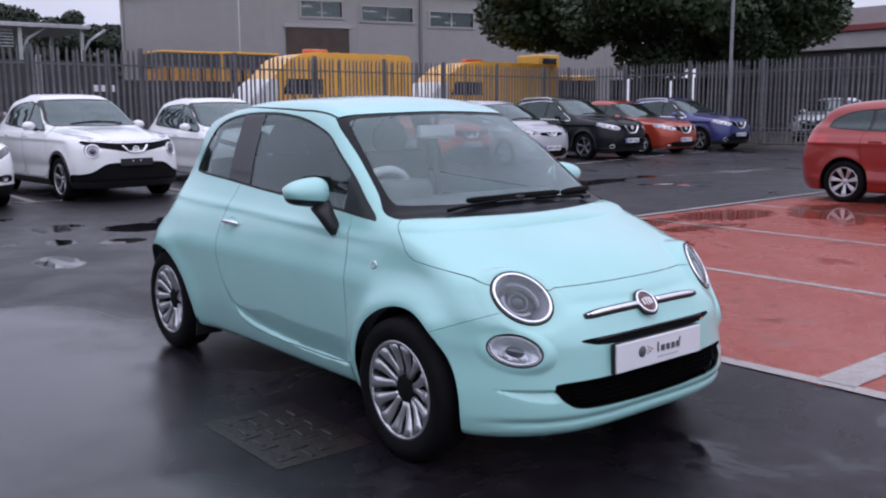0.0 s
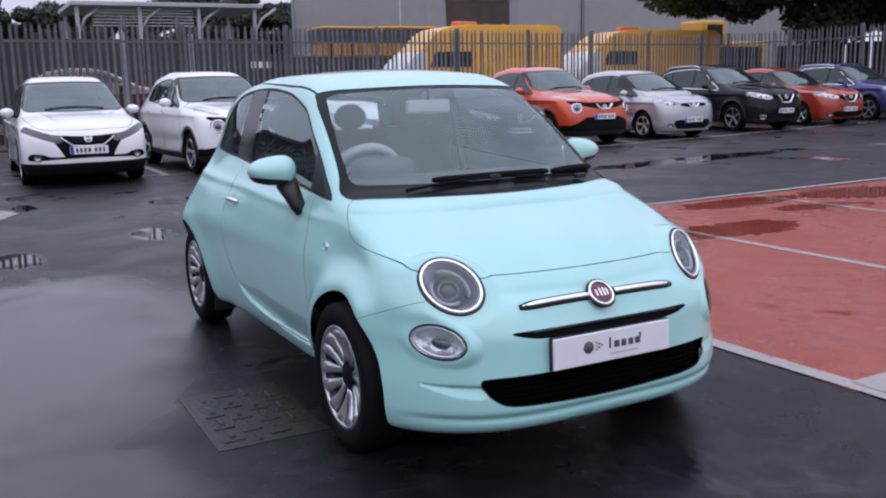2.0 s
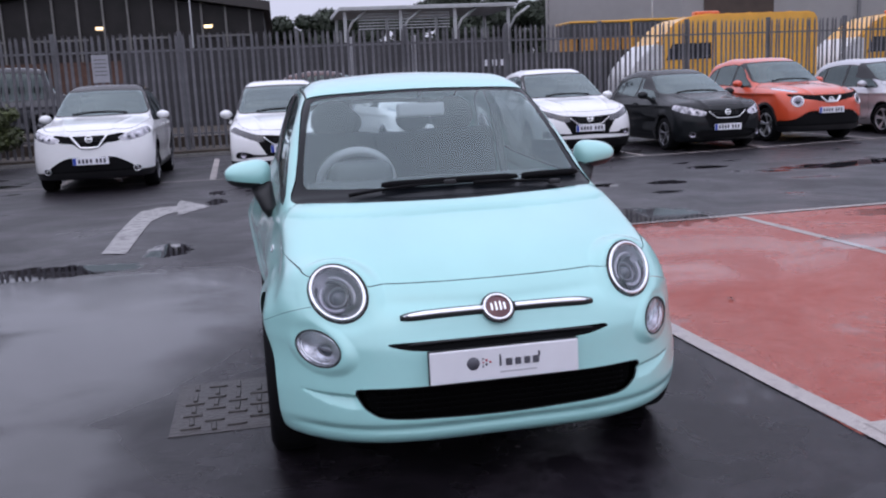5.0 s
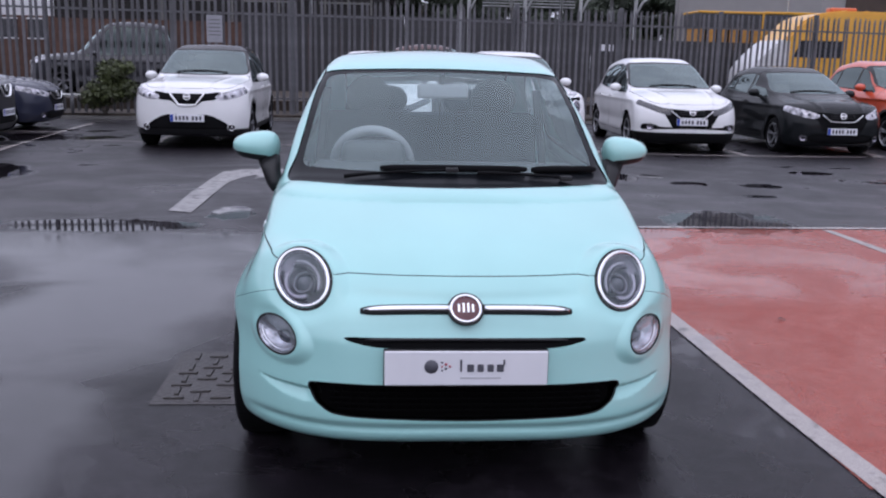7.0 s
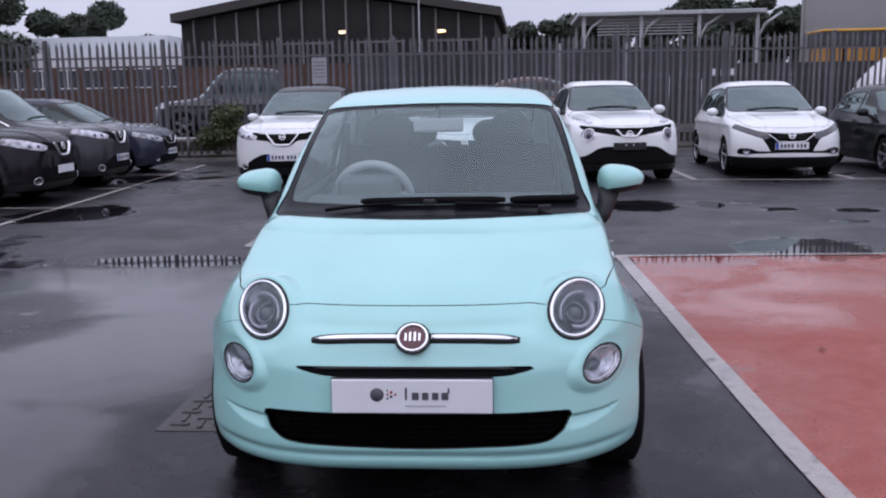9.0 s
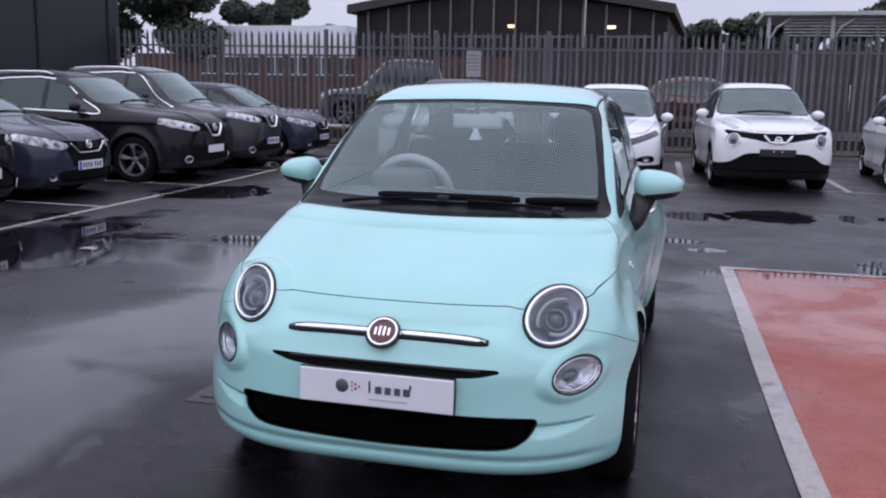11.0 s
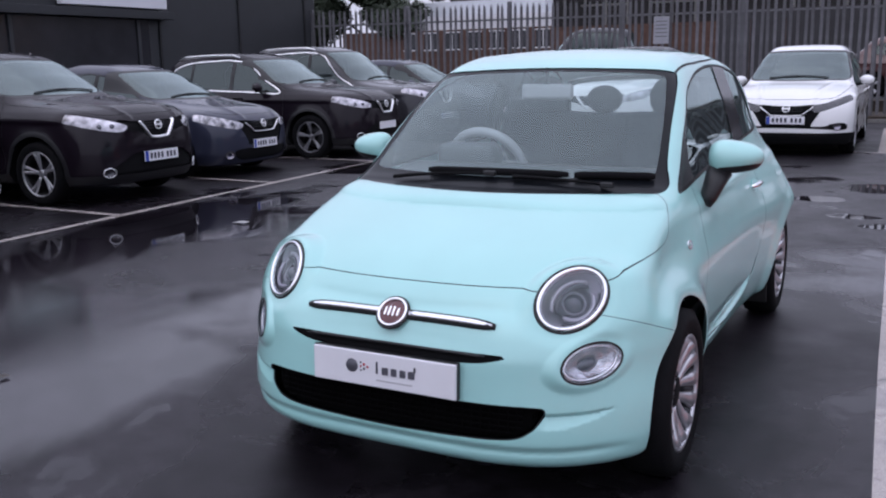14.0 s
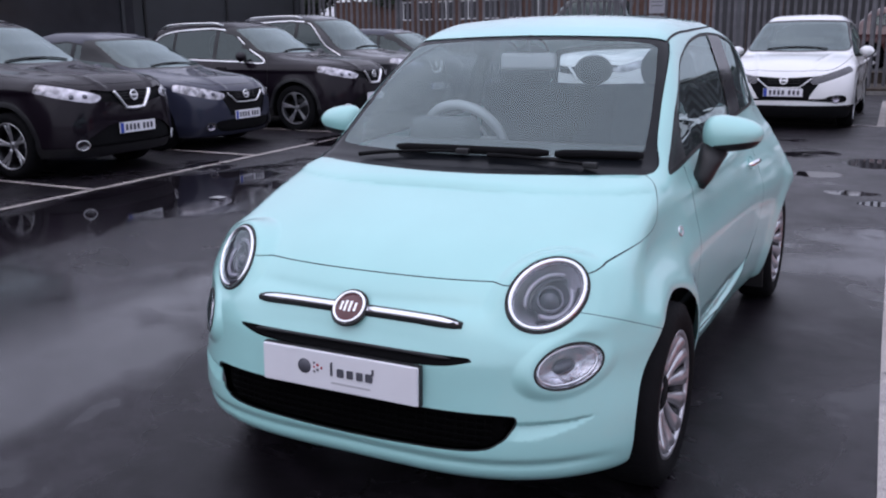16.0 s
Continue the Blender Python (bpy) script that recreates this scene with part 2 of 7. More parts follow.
def poly_sdf(u, v, poly):
    """Distance to a closed outline, negative within."""
    P = np.asarray(poly, float)
    best = np.full(u.shape, 1e9)
    inside = np.zeros(u.shape, bool)
    for i in range(len(P)):
        a, b = P[i - 1], P[i]
        e = b - a
        t = np.clip(((u - a[0]) * e[0] + (v - a[1]) * e[1]) / max(e @ e, 1e-12), 0, 1)
        best = np.minimum(best, (u - a[0] - t * e[0]) ** 2 + (v - a[1] - t * e[1]) ** 2)
        cross = (a[1] > v) != (b[1] > v)
        if e[1] != 0:
            inside ^= cross & (u < a[0] + (v - a[1]) * e[0] / e[1])
    d = np.sqrt(best)
    return np.where(inside, -d, d)


def smax(a, b, k):
    h = np.maximum(k - np.abs(a - b), 0) / k
    return np.maximum(a, b) + h * h * k * 0.25


def gradient(f, V, e=1e-3):
    g = np.empty_like(V)
    for i in range(3):
        d = np.zeros(3)
        d[i] = e
        A, B = V + d, V - d
        g[:, i] = (f(A[:, 0], A[:, 1], A[:, 2]) - f(B[:, 0], B[:, 1], B[:, 2])) / (2 * e)
    return g


def settle(f, V, steps=5):
    """Moves points onto the skin of a form."""
    V = np.array(V, float)
    for _ in range(steps):
        g = gradient(f, V)
        V -= g * (np.clip(f(V[:, 0], V[:, 1], V[:, 2]), -0.05, 0.05) / np.maximum((g * g).sum(1), 0.05))[:, None]
    return V


def normals_of(f, V):
    g = gradient(f, V, 2e-3)
    return g / np.maximum(np.linalg.norm(g, axis=1), 1e-9)[:, None]


def skin(f, lo, hi, h):
    """The skin of a form (f < 0 within) as triangles, by surface nets."""
    ax = [np.arange(lo[i], hi[i] + h, h) for i in range(3)]
    X, Y, Z = np.meshgrid(*ax, indexing="ij")
    D = f(X, Y, Z)
    S = D < 0
    n = np.array(D.shape) - 1
    total, count = np.zeros((*n, 3)), np.zeros(n)
    quads = []
    for a in range(3):
        sl = [slice(None)] * 3
        sh = [slice(None)] * 3
        sl[a], sh[a] = slice(0, -1), slice(1, None)
        A, B = S[tuple(sl)], S[tuple(sh)]
        I = np.argwhere(A != B)
        d0, d1 = D[tuple(sl)][tuple(I.T)], D[tuple(sh)][tuple(I.T)]
        pos = np.stack([ax[k][I[:, k]] for k in range(3)], 1)
        pos[:, a] += h * d0 / (d0 - d1)
        b, c = (a + 1) % 3, (a + 2) % 3
        cells = []
        for ob, oc in ((-1, -1), (0, -1), (0, 0), (-1, 0)):
            J = I.copy()
            J[:, b] += ob
            J[:, c] += oc
            cells.append(J)
        ok = np.all([((J >= 0) & (J < n)).all(1) for J in cells], axis=0)
        flip = A[tuple(I.T)][ok]
        cells = [J[ok] for J in cells]
        for J in cells:
            np.add.at(total, tuple(J.T), pos[ok])
            np.add.at(count, tuple(J.T), 1)
        Q = np.stack([np.ravel_multi_index(tuple(J.T), n) for J in cells], 1)
        Q[~flip] = Q[~flip][:, ::-1]
        quads.append(Q)
    Q = np.concatenate(quads)
    used, inv = np.unique(Q, return_inverse=True)
    Q = inv.reshape(Q.shape)
    V = (total.reshape(-1, 3)[used]) / count.reshape(-1)[used][:, None]
    V = settle(f, V, 4)
    return V, np.concatenate([Q[:, [0, 1, 2]], Q[:, [0, 2, 3]]])


def compact(V, T):
    used, inv = np.unique(T, return_inverse=True)
    return V[used], inv.reshape(-1, 3)


def clip(mesh, g):
    """Cuts triangles along g = 0: the piece with g < 0, and the rest. g: a function of x, y, z."""
    V, T = mesh
    if not len(T):
        return mesh, mesh
    d = g(V[:, 0], V[:, 1], V[:, 2])
    d = np.where(np.abs(d) < 1e-7, 1e-7, d)
    out = d > 0
    k = out[T].sum(1)
    inner, outer = [T[k == 0]], [T[k == 3]]
    M, mk = T[(k == 1) | (k == 2)], k[(k == 1) | (k == 2)]
    if len(M):
        lone_out = mk == 1
        flag = np.where(lone_out[:, None], out[M], ~out[M])
        s = flag.argmax(1)
        r = np.arange(len(M))
        A, B, C = M[r, s], M[r, (s + 1) % 3], M[r, (s + 2) % 3]
        tP, tQ = d[A] / (d[A] - d[B]), d[A] / (d[A] - d[C])
        P = V[A] + (V[B] - V[A]) * tP[:, None]
        Q = V[A] + (V[C] - V[A]) * tQ[:, None]
        iP = len(V) + r
        iQ = len(V) + len(M) + r
        V = np.concatenate([V, P, Q])
        lone = np.stack([A, iP, iQ], 1)
        rest = np.concatenate([np.stack([iP, B, C], 1), np.stack([iP, C, iQ], 1)])
        lo2 = np.concatenate([lone_out, lone_out])
        outer += [lone[lone_out], rest[~lo2]]
        inner += [lone[~lone_out], rest[lo2]]
    I, O = np.concatenate(inner), np.concatenate(outer)
    e = (np.zeros((0, 3)), np.zeros((0, 3), int))
    return compact(V, I) if len(I) else e, compact(V, O) if len(O) else e


def skin_part(name, f, mesh, material, parent, label="", sink=0.0, whole=False):
    """A piece of a form's skin as an object, shaded by the form's own normals."""
    V, T = mesh
    if len(T) == 0:
        return None
    if name in ("shut_line", "window_trim", "grille_lip") and not whole:
        for piece in islands(mesh):
            skin_part(name, f, piece, material, parent, label, sink, True)
        return None
    V = settle(f, V, 2)
    N = normals_of(f, V)
    return obj(name, V - N * sink, T, material, parent, label, True, N)


def islands(mesh, least=16):
    """The separate pieces of a mesh; crumbs go with the largest."""
    V, T = mesh
    _, first, weld = np.unique(np.round(V / 0.003).astype(int), axis=0, return_index=True, return_inverse=True)
    W = weld.reshape(-1)[T]
    lab = np.arange(len(first))
    while True:
        low = lab[W].min(1)
        nxt = lab.copy()
        for k in range(3):
            np.minimum.at(nxt, W[:, k], low)
        nxt = nxt[nxt]
        if (nxt == lab).all():
            break
        lab = nxt
    key = lab[W[:, 0]]
    kinds, count = np.unique(key, return_counts=True)
    for q, c in zip(kinds, count):
        if c < least:
            key[key == q] = kinds[count.argmax()]
    out = []
    for q in np.unique(key):
        t = T[key == q]
        used, inv = np.unique(t, return_inverse=True)
        out.append((V[used], inv.reshape(t.shape)))
    return out


def refine(mesh, keep):
    """Splits the triangles of one stretch in four."""
    V, T = mesh
    c = V[T].mean(1)
    k = keep(c[:, 0], c[:, 1], c[:, 2])
    A = T[k]
    E = np.sort(np.concatenate([A[:, [0, 1]], A[:, [1, 2]], A[:, [2, 0]]]), axis=1)
    u, inv = np.unique(E, axis=0, return_inverse=True)
    inv = inv.reshape(-1) + len(V)
    m = len(A)
    ab, bc, ca = inv[:m], inv[m:2 * m], inv[2 * m:]
    V = np.concatenate([V, (V[u[:, 0]] + V[u[:, 1]]) / 2])
    N = np.concatenate([np.stack([A[:, 0], ab, ca], 1), np.stack([ab, A[:, 1], bc], 1), np.stack([ca, bc, A[:, 2]], 1), np.stack([ab, bc, ca], 1)])
    return V, np.concatenate([T[~k], N])


def welded(mesh):
    V, T = mesh
    key = np.round(V, 5)
    u, inv = np.unique(key, axis=0, return_inverse=True)
    inv = inv.reshape(-1)
    T = inv[T]
    T = T[(T[:, 0] != T[:, 1]) & (T[:, 1] != T[:, 2]) & (T[:, 0] != T[:, 2])]
    return u, T

# ---------------------------------------------------------------- car forms


def car_form(top, side, nose, tail, taper, floor, nose_bow, tail_bow, crown, screen_bow, hubs, arch, flare=0.014, soft=(0.10, 0.12), extra=None, house=((-9, 0), (9, 0)), waist=((-9, 0), (9, 0))):
    """A car's body as the smooth overlap of its side, plan and front outlines. The nose points to -y.
    house, waist: how much narrower the glasshouse and the flanks grow along y; crown may be a curve along y."""
    ft, fs, fn, fr, fp, fb = curve(top), curve(side), curve(nose), curve(tail), curve(taper), curve(nose_bow)
    fh, fw = curve(house), curve(waist)
    ftb = curve(tail_bow) if isinstance(tail_bow, (list, tuple)) else (lambda z: tail_bow)
    fl = flare if isinstance(flare, (list, tuple)) else (flare, flare)
    fc = curve(crown) if isinstance(crown, (list, tuple)) else (lambda y: crown)

    def f(x, y, z):
        ax = np.abs(x)
        ys = y - screen_bow * ax * ax * np.clip(0.5 - y, 0, 1)
        zt = ft(ys) - fc(y) * ax * ax
        slope = (ft(ys + 0.02) - ft(ys - 0.02)) / 0.04
        f_top = (z - zt) / np.sqrt(1 + slope * slope)
        up = np.clip((z - 0.80) / 0.35, 0, 1)
        w = fs(z) - fp(y) - fh(y) * up * up * (3 - 2 * up) - fw(y) * np.exp(-((z - 0.70) / 0.15) ** 2)
        for (hy, hz), lift in zip(hubs, fl):
            r = np.sqrt((y - hy) ** 2 + (z - hz) ** 2)
            w = w + lift * np.exp(-((r - arch) / 0.075) ** 2)
        if extra is not None:
            w = w + extra(ax, y, z)
        f_side = (ax - w) * 0.95
        f_nose = (fn(z) + fb(z) * ax ** 4 - y) * 0.8
        f_tail = (y - fr(z) + ftb(z) * ax ** 4) * 0.8
        d = smax(f_top, f_side, soft[0])
        d = smax(d, smax(f_nose, f_tail, 0.02), soft[1])
        return smax(d, floor - z, 0.04)

    return f


def on_skin(f, pts, lift=0.0):
    V = settle(f, np.array(pts, float), 8)
    return V + normals_of(f, V) * lift


def aim(f, p):
    """A pose on the skin near p: z along the normal, x level, y upwards."""
    q = on_skin(f, [p])
    n = Vector(normals_of(f, q)[0])
    x = Vector((0, 0, 1)).cross(n).normalized()
    y = n.cross(x)
    m = Matrix((x, y, n)).transposed().to_4x4()
    m.translation = Vector(q[0])
    return m


def ring(m, rx, ry, r, material, name, parent, lift=0.0, steps=40, sides=10, label=""):
    """A round bar bent into an ellipse in the plane of m."""
    V, F = [], []
    for i in range(steps):
        a = 2 * math.pi * i / steps
        for s in range(sides):
            b = 2 * math.pi * s / sides
            k = r * math.cos(b)
            V.append(tuple(m @ Vector(((rx + k) * math.cos(a), (ry + k) * math.sin(a), lift + r * math.sin(b)))))
    for i in range(steps):
        j = (i + 1) % steps
        for s in range(sides):
            t = (s + 1) % sides
            F.append((i * sides + s, j * sides + s, j * sides + t, i * sides + t))
    return obj(name, V, F, material, parent, label)


def dish(m, rx, ry, depth, material, name, parent, lift=0.0, steps=40, rings=8, power=2.0, label=""):
    """A shallow elliptic bowl (depth < 0) or dome (depth > 0)."""
    V, F = [tuple(m @ Vector((0, 0, lift + depth)))], []
    for k in range(1, rings + 1):
        t = k / rings
        for i in range(steps):
            a = 2 * math.pi * i / steps
            V.append(tuple(m @ Vector((rx * t * math.cos(a), ry * t * math.sin(a), lift + depth * (1 - t ** power)))))
    for i in range(steps):
        j = (i + 1) % steps
        F.append((0, 1 + i, 1 + j))
        for k in range(rings - 1):
            a, b = 1 + k * steps, 1 + (k + 1) * steps
            F.append((a + i, b + i, b + j, a + j))
    return obj(name, V, F, material, parent, label)


def wheel(parent, x, y, z, r, width, rim_r, spokes, rim_mat, side, twin=0.0, cap=0.05, cap_mat=None, spoke_w=0.02, fan=0.35):
    """A wheel whose outer face points to side (+1 or -1 along x), with tyre, rim, spokes, hub cap and brake disc."""
    w = new("wheel")
    w.parent = parent
    w.location = (x, y, z)
    s = side
    h = width / 2
    prof = [(-h * 0.8, rim_r), (-h, rim_r + 0.03), (-h, r - 0.03), (-h * 0.82, r - 0.006), (-h * 0.3, r), (h * 0.3, r), (h * 0.82, r - 0.006), (h, r - 0.035), (h * 1.02, (r + rim_r) / 2), (h * 0.98, rim_r + 0.012), (h * 0.86, rim_r - 0.002)]
    V, F = lathe([(u * s, q) for u, q in prof], 44)
    obj("tyre", V, F, TYRE, w)
    prof = [(h * 0.80, rim_r + 0.002), (h * 0.93, rim_r + 0.004), (h * 0.94, rim_r - 0.008), (h * 0.80, rim_r - 0.013), (h * 0.70, rim_r - 0.004)]
    V, F = lathe([(u * s, q) for u, q in prof], 44)
    obj("rim", V, F, rim_mat, w)
    prof = [(h * 0.78, rim_r - 0.002), (h * 0.78, rim_r - 0.0125), (h * 0.45, rim_r - 0.022), (-h * 0.8, rim_r - 0.03), (-h * 0.85, rim_r)]
    V, F = lathe([(u * s, q) for u, q in prof], 44)
    obj("rim_barrel", V, F, DARKMETAL, w)
    V, F = lathe([(-0.01 * s, 0.001), (-0.01 * s, rim_r * 0.72), (-0.03 * s, rim_r * 0.72), (-0.03 * s, 0.001)], 32)
    obj("brake_disc", V, F, DARKMETAL, w)
    V, F = lathe([(-h * 0.75 * s, 0.001), (-h * 0.75 * s, rim_r * 0.97), (-h * 0.8 * s, rim_r * 0.97)], 28, closed=False)
    obj("wheel_back", V, F, MATT, w)
    hub_u = h * 0.60
    V, F = lathe([(hub_u * s, 0.001), (hub_u * s, cap * 0.8), ((hub_u - 0.008) * s, cap), ((hub_u - 0.04) * s, cap * 1.05)], 28, closed=False)
    obj("hub_cap", V, F, cap_mat or rim_mat, w)
    made = None
    for k in range(spokes):
        a0 = 2 * math.pi * k / spokes + 0.2
        for sgn in ((-1, 1) if twin else (0,)):
            path = []
            for t in np.linspace(0, 1, 6):
                rr = cap * 0.9 + (rim_r - 0.012 - cap * 0.9) * t
                aa = a0 + sgn * twin * (0.45 + 0.55 * math.sin(t * math.pi * 0.6))
                u = (hub_u - 0.012 + (h * 0.88 - hub_u) * t ** 1.6) * s
                path.append((u, rr * math.cos(aa), rr * math.sin(aa)))
            V, F = tube(path, [0.62 * spoke_w * (0.9 + fan * t * t) for t in np.linspace(0, 1, 6)], 8, 1.65)
            obj("spoke", V, F, rim_mat, w)
    return w


# ---------------------------------------------------------------- the small mint car
MINT = paint("mint_paint", (0.365, 0.672, 0.642, 1))
FRIT = mat("ceramic_black", (0.005, 0.006, 0.008, 1), 0.3, spec=0.18)
SEATFAB = mat("seat_fabric", (0.035, 0.035, 0.04, 1), 0.85, vary=0.25, scale=40, bump=0.3, bscale=200)
DASH = mat("dash_plastic", (0.075, 0.08, 0.085, 1), 0.5, vary=0.1, scale=20)
CREAM = mat("pale_trim", (0.52, 0.52, 0.54, 1), 0.45, vary=0.06, scale=15)
BADGERED = mat("badge_red", (0.085, 0.010, 0.016, 1), 0.25, vary=0.1, scale=30, coat=0.6)
LOGOGREY = mat("logo_grey", (0.09, 0.09, 0.11, 1), 0.5)
LOGORED = mat("logo_red", (0.40, 0.03, 0.05, 1), 0.5)


def hero_car():
    car = thing("small_hatchback", "mint green two-door city hatchback, wet, standing on the asphalt", "car", pose(0.01, 0, 0))
    hubs = ((-1.15, 0.29), (1.15, 0.29))

    ledge = curve([(-0.75, 0.280), (-0.36, 0.278), (-0.10, 0.288), (0.173, 0.309), (0.33, 0.358), (0.40, 0.441), (0.45, 0.54)])

    def groove(ax, y, z):
        # the pressed hollow low in the door, with a bright ledge under it
        t = z - ledge(y)
        run = np.clip((y + 0.72) / 0.10, 0, 1) * np.clip((0.42 - y) / 0.12, 0, 1)
        g = -0.020 * run * np.clip((t + 0.006) / 0.014, 0, 1) * np.clip(1 - (t - 0.008) / (0.12 - 0.10 * np.clip(y / 0.4, 0, 1)), 0, 1)
        waist = 0.008 * np.exp(-((z - 0.872 - 0.026 * (y + 0.6)) / 0.020) ** 2) * np.clip((y + 1.0) / 0.5, 0, 1)
        return g + waist

    f0 = car_form(
        top=[(-1.9, 0.572), (-1.72, 0.666), (-1.62, 0.745), (-1.5, 0.811), (-1.3, 0.889), (-1.12, 0.947), (-1.065, 0.957), (-1.035, 0.970), (-1, 0.984), (-0.85, 1.087), (-0.6, 1.272), (-0.42, 1.380), (-0.3, 1.425), (-0.1, 1.460), (0.15, 1.470), (0.45, 1.468), (0.8, 1.431), (1.1, 1.371), (1.3, 1.328), (1.5, 1.258), (1.8, 1.090)],
        side=[(0.1, 0.661), (0.17, 0.727), (0.22, 0.757), (0.3, 0.782), (0.42, 0.805), (0.55, 0.814), (0.66, 0.813), (0.76, 0.793), (0.84, 0.775), (0.9, 0.752), (0.96, 0.725), (1.02, 0.704), (1.1, 0.688), (1.2, 0.660), (1.3, 0.621), (1.38, 0.589), (1.44, 0.555), (1.55, 0.464)],
        nose=[(0.1, -1.666), (0.17, -1.742), (0.22, -1.782), (0.28, -1.799), (0.38, -1.790), (0.45, -1.782), (0.525, -1.773), (0.58, -1.750), (0.63, -1.729), (0.69, -1.680), (0.74, -1.620), (0.8, -1.516), (0.9, -1.216)],
        tail=[(0.15, 1.583), (0.25, 1.663), (0.4, 1.719), (0.55, 1.726), (0.7, 1.647), (0.85, 1.440), (1, 1.320), (1.2, 1.188), (1.35, 1.107), (1.5, 0.940)],
        taper=[(-1.9, 0.068), (-1.6, 0.035), (-1.3, 0.050), (-1.05, 0.063), (-0.7, 0.051), (-0.3, 0.044), (0.3, 0.036), (0.9, 0.007), (1.3, 0.009), (1.75, 0.059)],
        nose_bow=[(0.15, 0.922), (0.35, 0.913), (0.5, 0.987), (0.7, 0.775)],
        crown=[(-1.9, 0.093), (-1.3, 0.069), (-1, 0.025), (-0.5, 0.052), (0.3, 0.135), (1.5, 0.173)],
        house=[(-1.3, -0.021), (-0.9, -0.022), (-0.4, 0.002), (0.2, 0.013), (0.7, 0.026), (1.1, 0.063), (1.4, 0.074), (1.7, 0.061)],
        waist=[(-1.6, 0.035), (-1.2, 0.032), (-0.8, -0.013), (-0.2, -0.014), (0.6, -0.023), (1.2, -0.031), (1.6, -0.027)],
        floor=0.181, tail_bow=[(0.2, 0.82), (0.55, 0.89), (0.75, 0.95)], flare=(0.052, 0.022), screen_bow=0.30, hubs=hubs, arch=0.345, extra=groove, soft=(0.073, 0.049))

    # place, yaw, pitch and turn of the round and the oval lamp, and their half sizes
    HEAD = ((0.5366, -1.5745, 0.6980), 27.3, 33.0, 38.0, 0.1280, 0.0950)
    DAY = ((0.6204, -1.6255, 0.5222), 45.2, 13.3, 11.4, 0.1054, 0.0583)

    def lamp_pose(s, lamp):
        c, yaw, pitch, turn_ = lamp[:4]
        a, b = radians(yaw), radians(pitch)
        n = Vector((s * math.sin(a) * math.cos(b), -math.cos(a) * math.cos(b), math.sin(b)))
        ex = Vector((0, 0, 1)).cross(n).normalized()
        m = Matrix((ex, n.cross(ex), n)).transposed().to_4x4()
        m.translation = Vector((s * c[0], c[1], c[2]))
        return m @ Matrix.Rotation(radians(turn_ * s), 4, "Z")

    SEATS = [(np.array(lamp_pose(1, q).inverted()), q[4], q[5]) for q in (HEAD, DAY)]

    def f(x, y, z):
        d = f0(x, y, z)
        ax = np.abs(x)
        # the wing rises over the round lamp
        d = d - 0.025 * np.exp(-(((ax - 0.65) / 0.085) ** 2 + ((y + 1.45) / 0.08) ** 2 + ((z - 0.77) / 0.06) ** 2))
        # the skin swells round the lamps until it lies flush with their rims
        for mi, rx, ry in SEATS:
            u = mi[0, 0] * ax + mi[0, 1] * y + mi[0, 2] * z + mi[0, 3]
            v = mi[1, 0] * ax + mi[1, 1] * y + mi[1, 2] * z + mi[1, 3]
            w = mi[2, 0] * ax + mi[2, 1] * y + mi[2, 2] * z + mi[2, 3]
            k = np.clip((1.55 - np.sqrt((u / rx) ** 2 + (v / ry) ** 2)) / 0.5, 0, 1) * np.clip((0.14 - np.abs(w)) / 0.05, 0, 1)
            k = k * k * (3 - 2 * k)
            d = d * (1 - k) + (w - 0.001) * k
        # the two pressed fins in the bumper corners
        top_, low_ = 0.376 + 0.020 * (ax - 0.517), 0.326 + 0.052 * np.clip((ax - 0.50) / 0.19, 0, 1.1) ** 2.2
        u = (top_ - z) / np.maximum(top_ - low_, 0.004)
        fin = np.clip((ax - 0.485) / 0.03, 0, 1) * np.clip((0.70 - ax) / 0.03, 0, 1) * (y < -1.2)
        d = d + 0.016 * fin * np.clip((top_ - low_) / 0.045, 0, 1) * np.clip(u / 0.25, 0, 1) * np.clip((1 - u) / 0.75, 0, 1)
        # the lip under the lower grille
        d = d + 0.009 * np.exp(-((z - 0.252) / 0.014) ** 2) * (y < -1.2) * np.clip((0.74 - ax) / 0.1, 0, 1)
        d = d + 0.006 * np.exp(-((z - 0.655 - 0.02 * ax) / 0.018) ** 2) * (y < -1.55) * np.clip((0.42 - ax) / 0.12, 0, 1)
        return d

    mesh = skin(f, (-0.90, -1.92, 0.10), (0.90, 1.84, 1.56), 0.0165)
    mesh = refine(mesh, lambda x, y, z: ((y < -1.22) & (z < 0.82)) | ((np.abs(y) < 0.8) & (z < 0.5)))
    mesh = (settle(f, mesh[0], 3), mesh[1])
    for hy, hz in hubs:
        arch = lambda x, y, z: np.maximum(np.sqrt((y - hy + 0.0) ** 2 + ((z - hz) * 0.98) ** 2) - 0.332, 0.45 - np.abs(x))
        _, mesh = clip(mesh, arch)
    under, mesh = clip(mesh, lambda x, y, z: z - 0.186)
    skin_part("underbody", f, under, MATT, car)

    # windscreen with its black border
    half = [(0.30, 0.945), (0.56, 0.946), (0.648, 0.951), (0.622, 1.03), (0.598, 1.13), (0.574, 1.24), (0.546, 1.33), (0.505, 1.366), (0.33, 1.378)]
    screen = round_poly([(0, 0.944)] + half + [(0, 1.385)] + [(-x, z) for x, z in half[::-1]])
    half = [(0.30, 0.990), (0.54, 0.994), (0.588, 1.006), (0.584, 1.065), (0.557, 1.19), (0.524, 1.30), (0.485, 1.350), (0.28, 1.366)]
    inner = round_poly([(0, 0.988)] + half + [(0, 1.372)] + [(-x, z) for x, z in half[::-1]])
